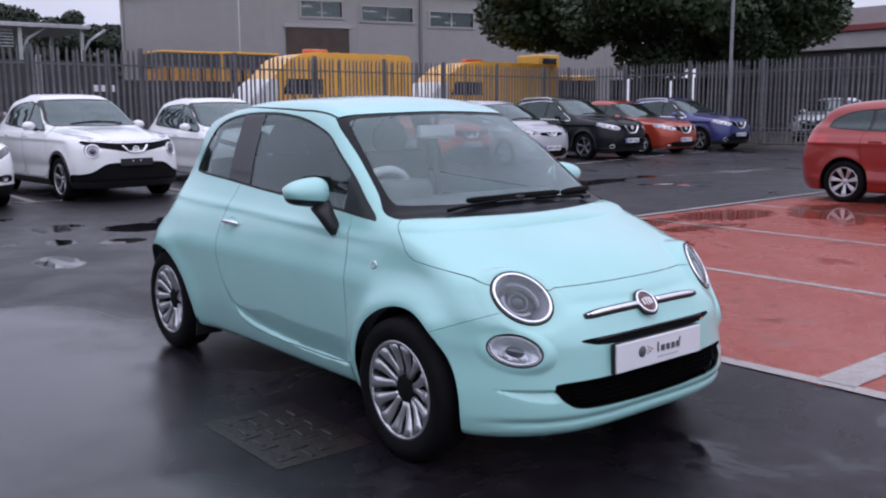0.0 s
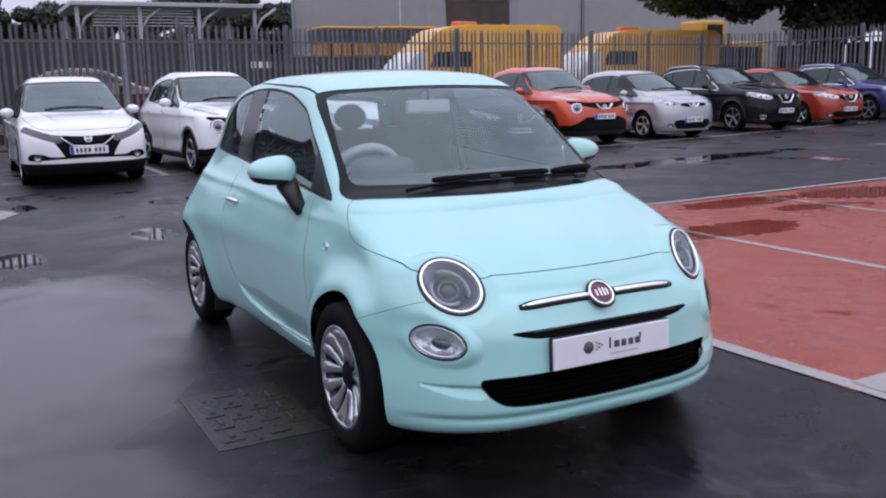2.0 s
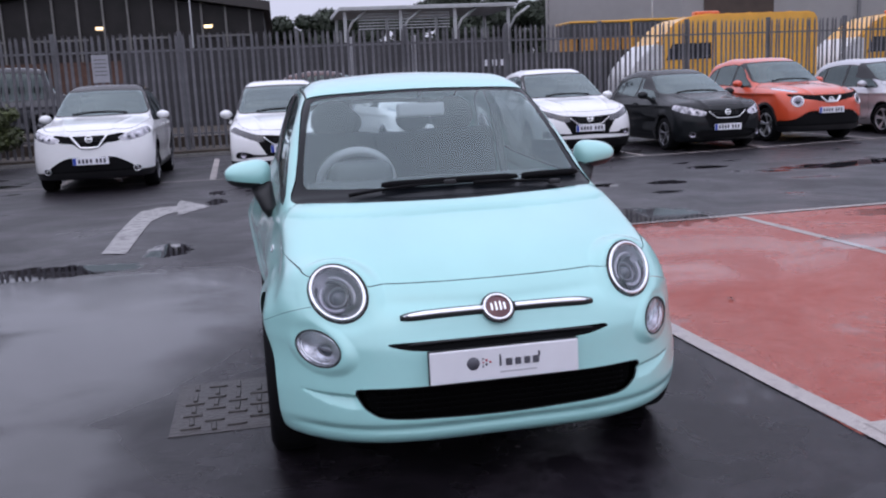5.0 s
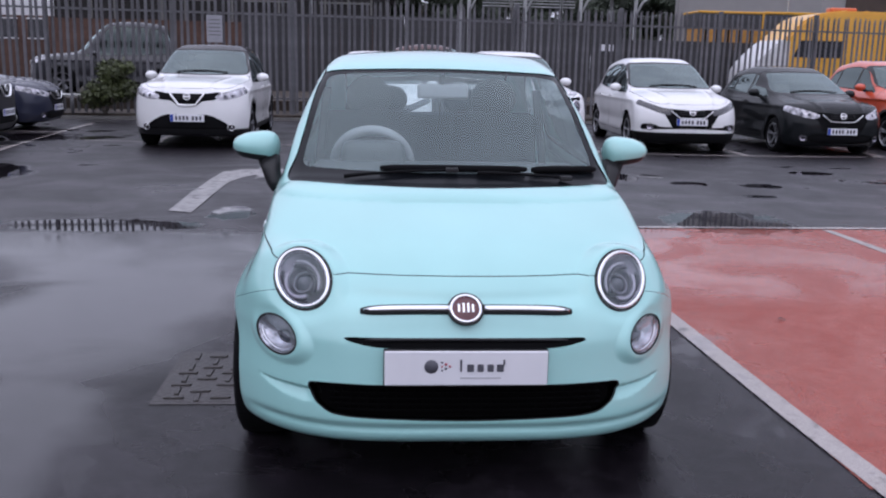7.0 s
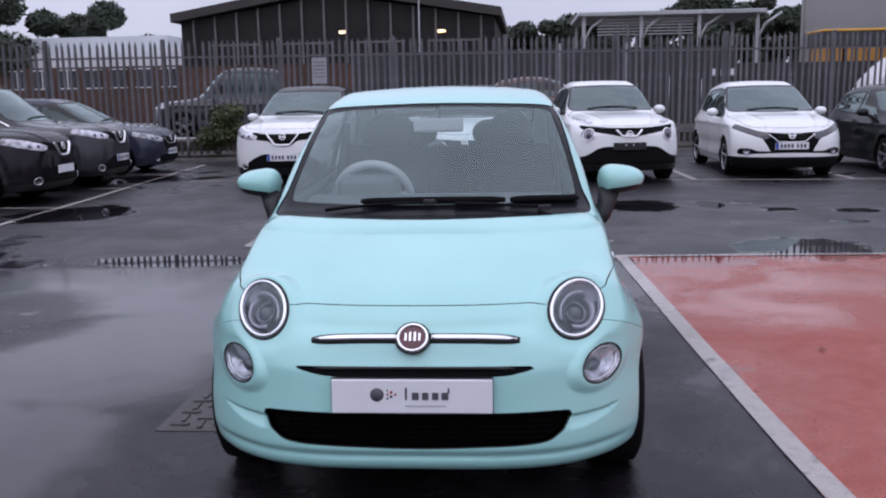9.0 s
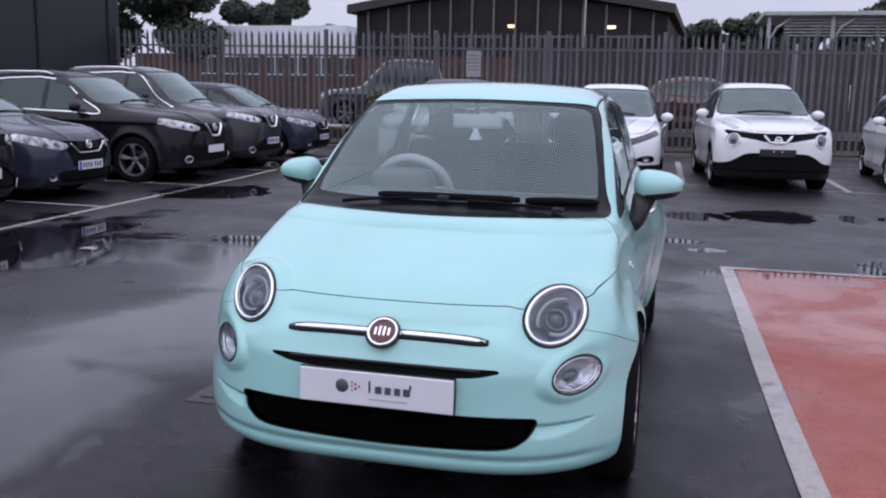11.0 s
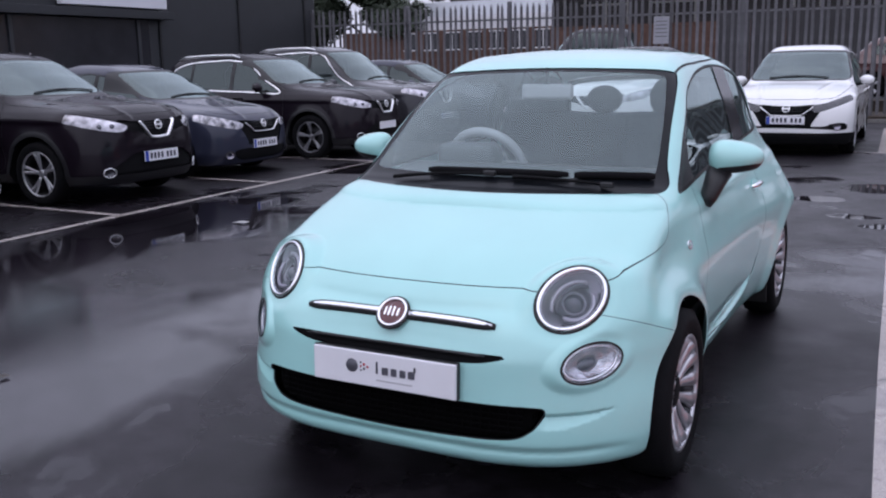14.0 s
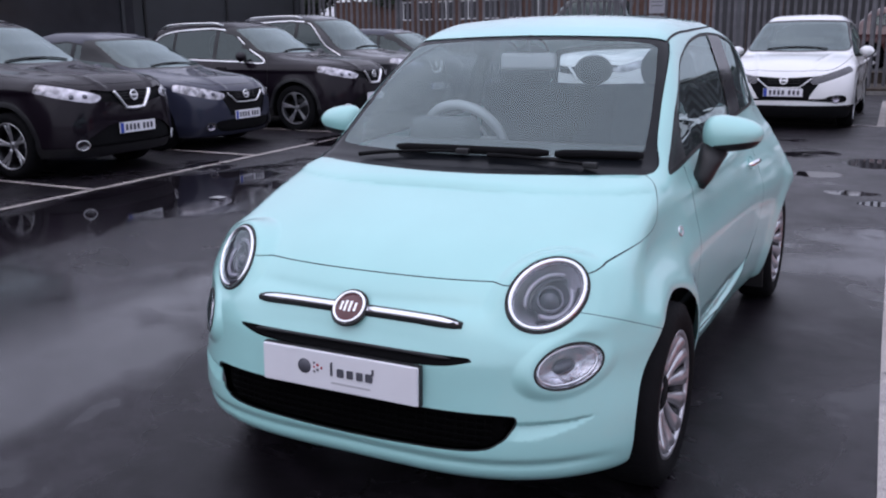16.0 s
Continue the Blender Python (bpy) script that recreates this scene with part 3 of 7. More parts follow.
    ws = lambda x, y, z: np.maximum(poly_sdf(x, z, screen), np.maximum(y - 0.1, -1.16 - y))
    win, mesh = clip(mesh, ws)
    pane, border = clip(win, lambda x, y, z: poly_sdf(x, z, inner))
    skin_part("windscreen", f, pane, GLASS, car, "wet clear windscreen", 0.004)
    skin_part("screen_border", f, border, FRIT, car, "black ceramic band round the windscreen", 0.004)

    # side windows
    outline = round_poly([(-0.846, 0.938), (-0.745, 1.013), (-0.622, 1.112), (-0.490, 1.194), (-0.345, 1.279), (-0.22, 1.320), (-0.09, 1.352), (0.03, 1.369), (0.19, 1.382), (0.37, 1.386), (0.55, 1.379), (0.72, 1.356), (0.85, 1.308), (0.925, 1.225), (0.985, 1.12), (0.995, 1.064), (0.94, 1.047), (0.59, 1.025), (0.27, 1.000), (-0.03, 0.983), (-0.45, 0.960), (-0.79, 0.936)])
    for s in (-1, 1):
        g = lambda x, y, z: np.maximum(poly_sdf(y, z, outline), 0.4 - s * x)
        rub, mesh = clip(mesh, g)
        win, rub = clip(rub, lambda x, y, z: g(x, y, z) + 0.012)
        skin_part("window_seal", f, rub, RUBBER, car, "", 0.002)
        rest = win
        tri, rest = clip(rest, lambda x, y, z: y + 0.593)
        front, rest = clip(rest, lambda x, y, z: y - 0.332 - 0.05 * (z - 1.03))
        pillar, back = clip(rest, lambda x, y, z: y - 0.563)
        skin_part("door_window", f, front, TINTSIDE, car, "", 0.005)
        skin_part("mirror_triangle", f, tri, PLASTIC, car, "black plastic mirror triangle", 0.002)
        skin_part("window_pillar", f, pillar, PILLAR, car, "glossy black window pillar", 0.001)
        skin_part("quarter_window", f, back, TINTSIDE, car, "", 0.005)

    # rear window
    rearpoly = round_poly([(-0.50, 1.04), (-0.46, 1.24), (-0.40, 1.31), (0, 1.335), (0.40, 1.31), (0.46, 1.24), (0.50, 1.04), (0.42, 0.985), (0, 0.97), (-0.42, 0.985)])
    win, mesh = clip(mesh, lambda x, y, z: np.maximum(poly_sdf(x, z, rearpoly), 0.9 - y))
    pane, border = clip(win, lambda x, y, z: poly_sdf(x, z, rearpoly) + 0.03)
    skin_part("rear_window", f, pane, GLASS, car, "", 0.004)
    skin_part("rear_window_border", f, border, PLASTIC, car, "", 0.003)

    def panel(name, g, mesh, gap=0.0020, label="", material=MINT):
        """Lifts a panel out of the skin and leaves a dark, sunken shut line round it."""
        inside, rest = clip(mesh, lambda x, y, z: g(x, y, z) - gap)
        face, line = clip(inside, lambda x, y, z: g(x, y, z) + gap)
        skin_part(name, f, face, material, car, label)
        skin_part("shut_line", f, line, RUBBER, car, "", 0.004)
        return rest

    # head lamps, daytime lamps and grille are cut from the nose
    for s in (-1, 1):
        for lamp_ in (HEAD, DAY):
            rx, ry = lamp_[4:]
            m = lamp_pose(s, lamp_)
            mi = np.array(m.inverted())
            def disc(x, y, z):
                u = mi[0, 0] * x + mi[0, 1] * y + mi[0, 2] * z + mi[0, 3]
                v = mi[1, 0] * x + mi[1, 1] * y + mi[1, 2] * z + mi[1, 3]
                w = mi[2, 0] * x + mi[2, 1] * y + mi[2, 2] * z + mi[2, 3]
                return np.maximum((np.sqrt((u / rx) ** 2 + (v / ry) ** 2) - 1) * ry, np.abs(w) - 0.12)
            _, mesh = clip(mesh, disc)
            if ry > 0.08:
                lamp = dish(m, rx, ry, -0.045, LAMPPALE, "headlight", car, -0.004, label="round clear headlight with a chrome ring")
                V, F = lathe([(-0.05, rx), (0.0, rx + 0.0006), (0.002, rx - 0.004)], 48, "z", False)
                obj("lamp_collar", [tuple(m @ Vector((v[0], v[1] * ry / rx, v[2]))) for v in V], F, MINT, lamp)
                ring(m, rx - 0.002, ry - 0.002, 0.0045, RUBBER, "lamp_seal", lamp, 0.001, 56)
                ring(m, rx - 0.0125, ry - 0.0120, 0.0072, CHROME, "chrome_ring", lamp, 0.005, 56)
                ring(m, rx - 0.0215, ry - 0.0205, 0.0026, LAMPBOWL, "inner_ring", lamp, 0.000, 48, 8)
                core = m @ pose(0.004 * s, -0.010, 0)
                dish(core, 0.056, 0.046, -0.020, LAMPHOUSE, "projector_housing", lamp, -0.018, 32, 6)
                dish(core, 0.034, 0.034, 0.024, LENSDARK, "projector_lens", lamp, -0.034, 28, 6)
                ring(core, 0.035, 0.035, 0.0035, LAMPPALE, "projector_ring", lamp, -0.026, 28, 8)

                def arc(a0, a1, ra, rb, r, lift):
                    return tube([core @ Vector((ra * math.cos(radians(a)), rb * math.sin(radians(a)), lift)) for a in np.linspace(a0, a1, 18)], [r * 0.3] + [r] * 16 + [r * 0.3], 8)
                obj("lower_light_bar", *arc(195, 345, 0.062, 0.056, 0.0075, -0.014), LAMPLIGHT, lamp)
                # solid dark arc drawn in place of the shadow low in the bowl
                obj("bowl_shadow_arc", *arc(200, 340, 0.084, 0.074, 0.0070, -0.012), LAMPHOUSE, lamp)
                obj("upper_light_bar", *arc(20, 160, 0.078, 0.058, 0.0055, -0.012), LAMPLIGHT, lamp)
                obj("lamp_brow", *arc(8, 172, 0.066, 0.040, 0.0065, -0.014), LAMPHOUSE, lamp)
                dish(m, rx - 0.015, ry - 0.015, 0.020, LENS, "lens", lamp, 0.004)
            else:
                lamp = dish(m, rx, ry, -0.040, LAMPBRIGHT, "daytime_lamp", car, -0.004, label="oval clear daytime running lamp")
                ring(m, rx - 0.001, ry - 0.001, 0.0035, RUBBER, "lamp_seal", lamp, 0.001)
                dish(m @ pose(0, -0.006, 0), 0.034, 0.020, 0.012, LENSDARK, "bulb_shade", lamp, -0.036, 20, 4)
                ring(m, rx * 0.86, ry * 0.82, 0.005, CHROME, "reflector_edge", lamp, -0.012, 36, 8)
                dish(m, rx - 0.004, ry - 0.004, 0.012, LENS, "lens", lamp, 0.002)

    half = [(0.22, 0.286), (0.41, 0.294), (0.472, 0.320), (0.498, 0.350), (0.511, 0.384), (0.475, 0.397), (0.25, 0.399)]
    grille = round_poly([(0, 0.281)] + half + [(0, 0.399)] + [(-x, z) for x, z in half[::-1]])
    gg = lambda x, y, z: np.maximum(poly_sdf(x, z, grille), y + 1.3)
    hole, mesh = clip(mesh, gg)
    lipm, back = clip(hole, lambda x, y, z: -(poly_sdf(x, z, grille) + 0.004))
    lower = skin_part("lower_grille", f, back, GRILLEBLACK, car, "black honeycomb lower grille", 0.026)
    skin_part("grille_lip", f, lipm, PLASTIC, car, "", 0.004)
    part("radiator", bbox((1.10, 0.28, 0.18), (0, -1.53, 0.35), 0.02), GRILLEBLACK, car)
    for row in range(6):
        z = 0.313 + row * 0.0185
        pts = [(x, -1.79, z) for x in np.linspace(-0.46, 0.46, 25)]
        P = on_skin(f, pts, -0.016)
        keep = poly_sdf(P[:, 0], P[:, 2], grille) < -0.008
        if keep.sum() > 3:
            obj("grille_bar", *tube([tuple(p) for p in P[keep]], 0.0035, 6), GRILLEBLACK, lower)
    for x in np.linspace(-0.44, 0.44, 30):
        P = on_skin(f, [(x, -1.79, z) for z in np.linspace(0.305, 0.41, 6)], -0.016)
        keep = poly_sdf(P[:, 0], P[:, 2], grille) < -0.006
        if keep.sum() > 2:
            obj("grille_bar", *tube([tuple(p) for p in P[keep]], 0.0025, 5), GRILLEBLACK, lower)

    half = [(0.2, 0.515), (0.30, 0.519), (0.36, 0.530), (0.397, 0.542), (0.36, 0.547), (0.2, 0.549)]
    slit = round_poly([(0, 0.514)] + half + [(0, 0.549)] + [(-x, z) for x, z in half[::-1]])
    hole, mesh = clip(mesh, lambda x, y, z: np.maximum(poly_sdf(x, z, slit), y + 1.3))
    skin_part("upper_grille", f, hole, MATT, car, "narrow black upper grille slit", 0.012)
    P = on_skin(f, [(x, -1.78, 0.551) for x in np.linspace(-0.33, 0.33, 25)], 0.0)
    obj("grille_lip", *tube([tuple(p) for p in P], [0.002] + [0.005] * 23 + [0.002], 8), PLASTIC, car)

    # bonnet, bumper, doors, roof, tailgate
    # the bonnet's edge: level across the nose, then rising along the wings to the windscreen pillars
    side_line = curve([(-1.75, 0.720), (-1.58, 0.721), (-1.48, 0.753), (-1.42, 0.772), (-1.352, 0.781), (-1.287, 0.789), (-1.212, 0.797), (-1.134, 0.806), (-1.095, 0.822), (-1.049, 0.866), (-0.95, 0.943), (-0.88, 1.02)])

    def lid(x, y, z):
        slope = (side_line(y + 0.01) - side_line(y - 0.01)) / 0.02
        return np.maximum((side_line(y) - z) / np.sqrt(1 + slope * slope), y + 0.86)
    mesh = panel("bonnet", lid, mesh, 0.0012)

    def bump(x, y, z):
        ax = np.abs(x)
        line = 0.540 + 0.40 * (-1.273 - y) + 2.0 * np.clip(0.60 - ax, 0, 1)
        return np.maximum(z - line, y + 1.18)
    mesh = panel("front_bumper", bump, mesh, 0.0010)
    door = round_poly([(-0.655, 0.985), (-0.682, 0.90), (-0.707, 0.80), (-0.724, 0.67), (-0.726, 0.52), (-0.712, 0.40), (-0.69, 0.325), (-0.65, 0.285), (-0.3, 0.278), (0.10, 0.285), (0.30, 0.33), (0.42, 0.48), (0.47, 0.68), (0.46, 0.85), (0.42, 1.03), (0.3, 1.08), (-0.2, 1.06), (-0.55, 1.03)])
    for s in (-1, 1):
        mesh = panel("door", lambda x, y, z: np.maximum(poly_sdf(y, z, door), 0.3 - s * x), mesh, 0.0016)
    roof = lambda x, y, z: np.maximum(np.maximum(np.abs(x) - 0.528 + 0.04 * np.clip(y, 0, 2), 1.25 - z), y - 1.12)
    mesh = panel("roof", roof, mesh, 0.004)
    mesh = panel("tailgate", lambda x, y, z: np.maximum(np.abs(x) - 0.60, np.maximum(1.18 - y, 0.45 - z)), mesh)
    skin_part("body_shell", f, mesh, MINT, car)

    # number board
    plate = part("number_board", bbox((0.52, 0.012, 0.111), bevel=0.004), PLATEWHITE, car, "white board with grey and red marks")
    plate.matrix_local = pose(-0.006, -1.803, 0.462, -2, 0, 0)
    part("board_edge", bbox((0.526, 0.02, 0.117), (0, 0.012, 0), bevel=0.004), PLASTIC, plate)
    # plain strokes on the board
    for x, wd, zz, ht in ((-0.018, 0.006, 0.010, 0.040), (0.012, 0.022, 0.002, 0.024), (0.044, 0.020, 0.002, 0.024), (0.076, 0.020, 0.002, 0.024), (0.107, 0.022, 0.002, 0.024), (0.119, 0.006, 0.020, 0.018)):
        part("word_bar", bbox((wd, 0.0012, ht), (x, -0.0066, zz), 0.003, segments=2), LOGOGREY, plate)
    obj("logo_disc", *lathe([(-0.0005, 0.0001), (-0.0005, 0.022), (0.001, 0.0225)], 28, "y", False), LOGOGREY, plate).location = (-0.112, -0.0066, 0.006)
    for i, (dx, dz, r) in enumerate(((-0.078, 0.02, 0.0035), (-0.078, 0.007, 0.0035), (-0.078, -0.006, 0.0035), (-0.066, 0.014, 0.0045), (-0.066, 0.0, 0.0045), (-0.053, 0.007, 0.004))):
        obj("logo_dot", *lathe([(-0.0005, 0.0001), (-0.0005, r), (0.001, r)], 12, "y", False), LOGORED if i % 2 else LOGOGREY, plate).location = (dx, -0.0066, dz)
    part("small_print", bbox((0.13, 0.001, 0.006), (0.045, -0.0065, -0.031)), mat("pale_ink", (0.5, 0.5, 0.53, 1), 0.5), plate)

    # badge and chrome bars
    m = aim(f, (-0.006, -1.72, 0.626))
    badge = dish(m, 0.046, 0.046, 0.010, BADGERED, "badge", car, 0.010, label="round dark red badge in a chrome ring")
    obj("badge_base", *[[tuple(m @ Vector(v)) for v in V] if i == 0 else V for i, V in enumerate(lathe([(-0.01, 0.05), (0.012, 0.052), (0.014, 0.046), (-0.01, 0.046)], 32, "z"))], PLASTIC, badge)
    ring(m, 0.0475, 0.0475, 0.0055, CHROME, "badge_ring", badge, 0.013)
    ring(m, 0.0545, 0.0545, 0.005, RUBBER, "badge_edge", badge, 0.008)
    for k in range(4):
        bar = bbox((0.007, 0.036 - 0.006 * abs(k - 1.5), 0.004), (-0.0225 + 0.015 * k, 0, 0.0195 - 0.0022 * abs(k - 1.5)))
        bmesh.ops.transform(bar, matrix=m, verts=bar.verts)
        part("badge_stroke", bar, SATIN, badge)
    for s in (-1, 1):
        xs = np.linspace(0.055, 0.335, 14)
        P = on_skin(f, [(s * x, -1.72, 0.629 + 0.004 * (x / 0.33) ** 2) for x in xs], 0.007)
        bar = obj("grille_moulding", *tube([tuple(p) for p in P], [0.0115] * 11 + [0.0105, 0.008, 0.005], 12, 1.0), CHROME, car, "slim chrome moulding")
        P = on_skin(f, [(s * x, -1.72, 0.629 + 0.004 * (x / 0.33) ** 2) for x in np.linspace(0.05, 0.345, 14)], -0.001)
        obj("moulding_bed", *tube([tuple(p) for p in P], [0.0180] * 11 + [0.0170, 0.015, 0.010], 10, 1.0), RUBBER, bar)

    # wheels and wheel wells
    for hy in (-1.15, 1.15):
        for s in (-1, 1):
            wheel(car, s * 0.712, hy + 0.012, 0.29, 0.2925, 0.178, 0.199, 7, ALLOY, s, twin=0.235, cap=0.060, cap_mat=MATT, spoke_w=0.0150, fan=1.25)
            V, F = [], []
            n = 26
            for i in range(n + 1):
                a = math.pi * (-0.04 + 1.08 * i / n)
                for x, r in ((0.45, 0.352), (0.68, 0.352), (0.72, 0.341), (0.742, 0.334)):
                    V.append((s * x, hy + r * math.cos(a), 0.29 + r * math.sin(a)))
            V = np.array(V)
            for _ in range(14):
                V[:, 0] -= s * 0.01 * ((f(*V.T) > -0.008) & (np.abs(V[:, 0]) > 0.46))
            for i in range(n):
                for k in range(3):
                    F.append((i * 4 + k, i * 4 + k + 1, i * 4 + k + 5, i * 4 + k + 4))
            obj("wheel_well", V, F, MATT, car)
            obj("well_wall", [(s * 0.46, hy + 0.36 * math.cos(a), 0.29 + 0.36 * math.sin(a)) for a in np.linspace(-0.4, math.pi + 0.4, 24)], [tuple(range(24))], MATT, car)
            if hy > 0:
                part("mud_flap", bbox((0.16, 0.012, 0.17), (s * 0.70, hy - 0.345 + 0.0, 0.215), 0.004, m=Matrix.Rotation(radians(12), 4, "X")), RUBBER, car)
    part("chassis", bbox((1.1, 3.1, 0.10), (0, -0.05, 0.225), 0.02), MATT, car)

    # mirrors
    for s in (-1, 1):
        blunt = lambda q: math.copysign(abs(q) ** 0.72, q)
        V, F = lathe([(0.5 * blunt(math.cos(t)), 0.5 * abs(math.sin(t)) ** 0.8) for t in np.linspace(0.02, math.pi - 0.02, 16)], 28, "x", False)
        S = np.array(V) * np.array((0.206, 0.150, 0.128))
        S[:, 1] = np.where(S[:, 1] > 0, S[:, 1] * 0.55, S[:, 1])
        S[:, 2] *= 1.0 - 2.6 * s * S[:, 0]
        S[:, 2] = np.where(S[:, 2] < -0.04, -0.04 + (S[:, 2] + 0.04) * 0.6, S[:, 2])
        head = obj("door_mirror", S, F, MINT, car, "mint wing mirror on a black stalk")
        head.matrix_local = pose(s * 0.817, -0.503, 1.038, 0, -2 * s, 10 * s)
        B = S * np.array((0.96, 0.98, 1.0)) - np.array((0, -0.002, 0.007))
        obj("mirror_base", B, F, PLASTIC, head, "black underside of the mirror")
        V, F = lathe([(0.0, 0.001), (0.0, 0.47), (0.01, 0.49)], 24, "y", False)
        g = obj("mirror_glass", np.array(V) * np.array((0.19, 1, 0.10)) + np.array((0, 0.036, 0)), F, CHROME, head)
        P = [(s * 0.722, -0.590, 0.858), (s * 0.735, -0.585, 0.890), (s * 0.748, -0.560, 0.935), (s * 0.762, -0.530, 0.985)]
        obj("mirror_stalk", *tube(P, [0.024, 0.034, 0.040, 0.050], 12, 0.75), PLASTIC, car)
        # side repeater and door handle
        mm = aim(f, (s * 0.745, -0.905, 0.762))
        rep = dish(mm, 0.017, 0.015, 0.006, LENS, "side_repeater", car, 0.004, 20, 4, label="small clear indicator repeater")
        ring(mm, 0.017, 0.015, 0.003, CHROME, "repeater_ring", rep, 0.002, 20, 6)
        dish(mm, 0.015, 0.013, -0.004, mat("amber_bulb", (0.55, 0.45, 0.38, 1), 0.3, vary=0.1), "repeater_bulb", rep, 0.001, 20, 4)
        mm = aim(f, (s * 0.76, 0.358, 0.820))
        han = obj("door_handle", *tube([mm @ Vector(p) for p in ((-0.085, 0, 0.004), (-0.07, 0, 0.018), (-0.03, 0, 0.028), (0.03, 0, 0.028), (0.07, 0, 0.018), (0.085, 0, 0.004))], [0.007, 0.010, 0.0115, 0.0115, 0.010, 0.007], 10), CHROME, car, "chrome door handle")
        dish(mm, 0.05, 0.032, -0.016, MINT, "handle_cup", han, 0.003, 24, 5)

    # wipers: a long one before the driver, a short one beside it
    for pivot, joint, ends in (((-0.42, 0.962), (0.0, 0.998), ((-0.28, 0.985), (0.0, 0.996), (0.30, 0.990))), ((0.10, 0.962), (0.46, 1.000), ((0.32, 0.985), (0.46, 0.996), (0.60, 0.994)))):
        xs = np.linspace(ends[0][0], ends[-1][0], 14)
        fz = curve(ends)
        P = on_skin(f, [(x, -0.98 + 0.3 * x * x, float(fz(x))) for x in xs], 0.010)
        wip = obj("wiper_blade", *tube([tuple(p) for p in P], [0.007] + [0.0110] * 12 + [0.007], 8, 1.3), MATT, car)
        t = np.linspace(0, 1, 8)
        A = on_skin(f, [(pivot[0] + (joint[0] - pivot[0]) * q, -1.0, pivot[1] + (joint[1] - pivot[1]) * q ** 0.8) for q in t], 0.013)
        obj("wiper_arm", *tube([tuple(p) for p in A], [0.010, 0.009, 0.008, 0.007, 0.007, 0.006, 0.006, 0.006], 8, 0.8), MATT, wip)
        part("wiper_joint", bbox((0.05, 0.02, 0.02), tuple(A[-1]), 0.005), PLASTIC, wip)

    # cabin
    part("cabin_floor", bbox((1.28, 2.1, 0.03), (0, 0.15, 0.33), 0.01), SEATFAB, car)
    dash = part("dashboard", prism([(-0.93, 0.80), (-0.93, 0.915), (-0.84, 0.955), (-0.66, 0.990), (-0.52, 0.985), (-0.48, 0.90), (-0.52, 0.66), (-0.85, 0.60)], -0.57, 0.57, "x", 0.02), DASH, car, "grey dashboard", True)
    part("dash_panel", bbox((1.16, 0.02, 0.13), (0, -0.478, 0.85), 0.008, m=Matrix.Rotation(radians(-14), 4, "X")), CREAM, dash)
    part("instrument_hood", bbox((0.28, 0.16, 0.13), (-0.31, -0.53, 1.005), 0.055, segments=4), DASH, dash, "", True)
    stw = new("steering_wheel")
    stw.parent = car
    stw.matrix_local = pose(-0.315, -0.33, 0.960, -60, 0, 0)
    ring(Matrix.Identity(4), 0.172, 0.172, 0.0205, CREAM, "wheel_rim", stw, 0.0, 44, 10, "pale grey steering wheel rim")
    dish(Matrix.Identity(4), 0.075, 0.065, 0.03, CREAM, "airbag_cover", stw, -0.01, 28, 6)
    for a in (0, 180, 90):
        c, s_ = math.cos(radians(a)), math.sin(radians(a))
        obj("wheel_spoke", *tube([(0.06 * c, 0.06 * s_, 0.0), (0.168 * c, 0.168 * s_, 0.0)], 0.016, 8, 0.5), CREAM, stw)
    ring(Matrix.Identity(4), 0.098, 0.098, 0.008, CREAM, "inner_ring", stw, 0.006, 36, 8)
    for s in (-1, 1):
        seat = part("front_seat", bbox((0.48, 0.50, 0.16), (s * 0.34, 0.08, 0.56), 0.06, segments=4), SEATFAB, car, "dark cloth front seat", True)
        part("backrest", bbox((0.47, 0.14, 0.60), (s * 0.34, 0.40, 0.86), 0.06, m=Matrix.Rotation(radians(-14), 4, "X"), segments=4), SEATFAB, seat, "", True)
        V, F = lathe([(0.5 * math.cos(t), 0.5 * math.sin(t)) for t in np.linspace(0.02, math.pi - 0.02, 12)], 24, "y", False)
        obj("headrest", np.array(V) * np.array((0.25, 0.11, 0.23)) + np.array((s * 0.34, 0.47, 1.225)), F, SEATFAB, seat)
        for q in (-0.05, 0.05):
            obj("headrest_stay", *tube([(s * 0.34 + q, 0.46, 1.08), (s * 0.34 + q, 0.465, 1.16)], 0.006, 8), CHROME, seat)
        V2 = np.array(V) * np.array((0.215, 0.09, 0.165)) + np.array((s * 0.215, 1.08, 1.192))
        obj("rear_headrest", V2, F, SEATFAB, seat)
    rear = part("rear_bench", bbox((1.06, 0.46, 0.16), (0, 0.82, 0.54), 0.05, segments=3), SEATFAB, car, "dark rear bench", True)
    part("bench_back", bbox((1.0, 0.12, 0.56), (0, 1.06, 0.84), 0.05, m=Matrix.Rotation(radians(-14), 4, "X"), segments=3), SEATFAB, rear, "", True)
    part("parcel_shelf", bbox((0.92, 0.20, 0.02), (0, 1.22, 0.90), 0.005), SEATFAB, car)
    rv = part("rear_view_mirror", bbox((0.23, 0.035, 0.065), (0.0, -0.40, 1.285), 0.016, segments=3), CREAM, car, "", True)
    obj("mirror_stem", *tube([(0, -0.40, 1.31), (0, -0.41, 1.37)], 0.011, 8), PLASTIC, rv)
    part("headlining", bbox((0.84, 1.0, 0.012), (0, 0.48, 1.395), 0.004), CREAM, car)
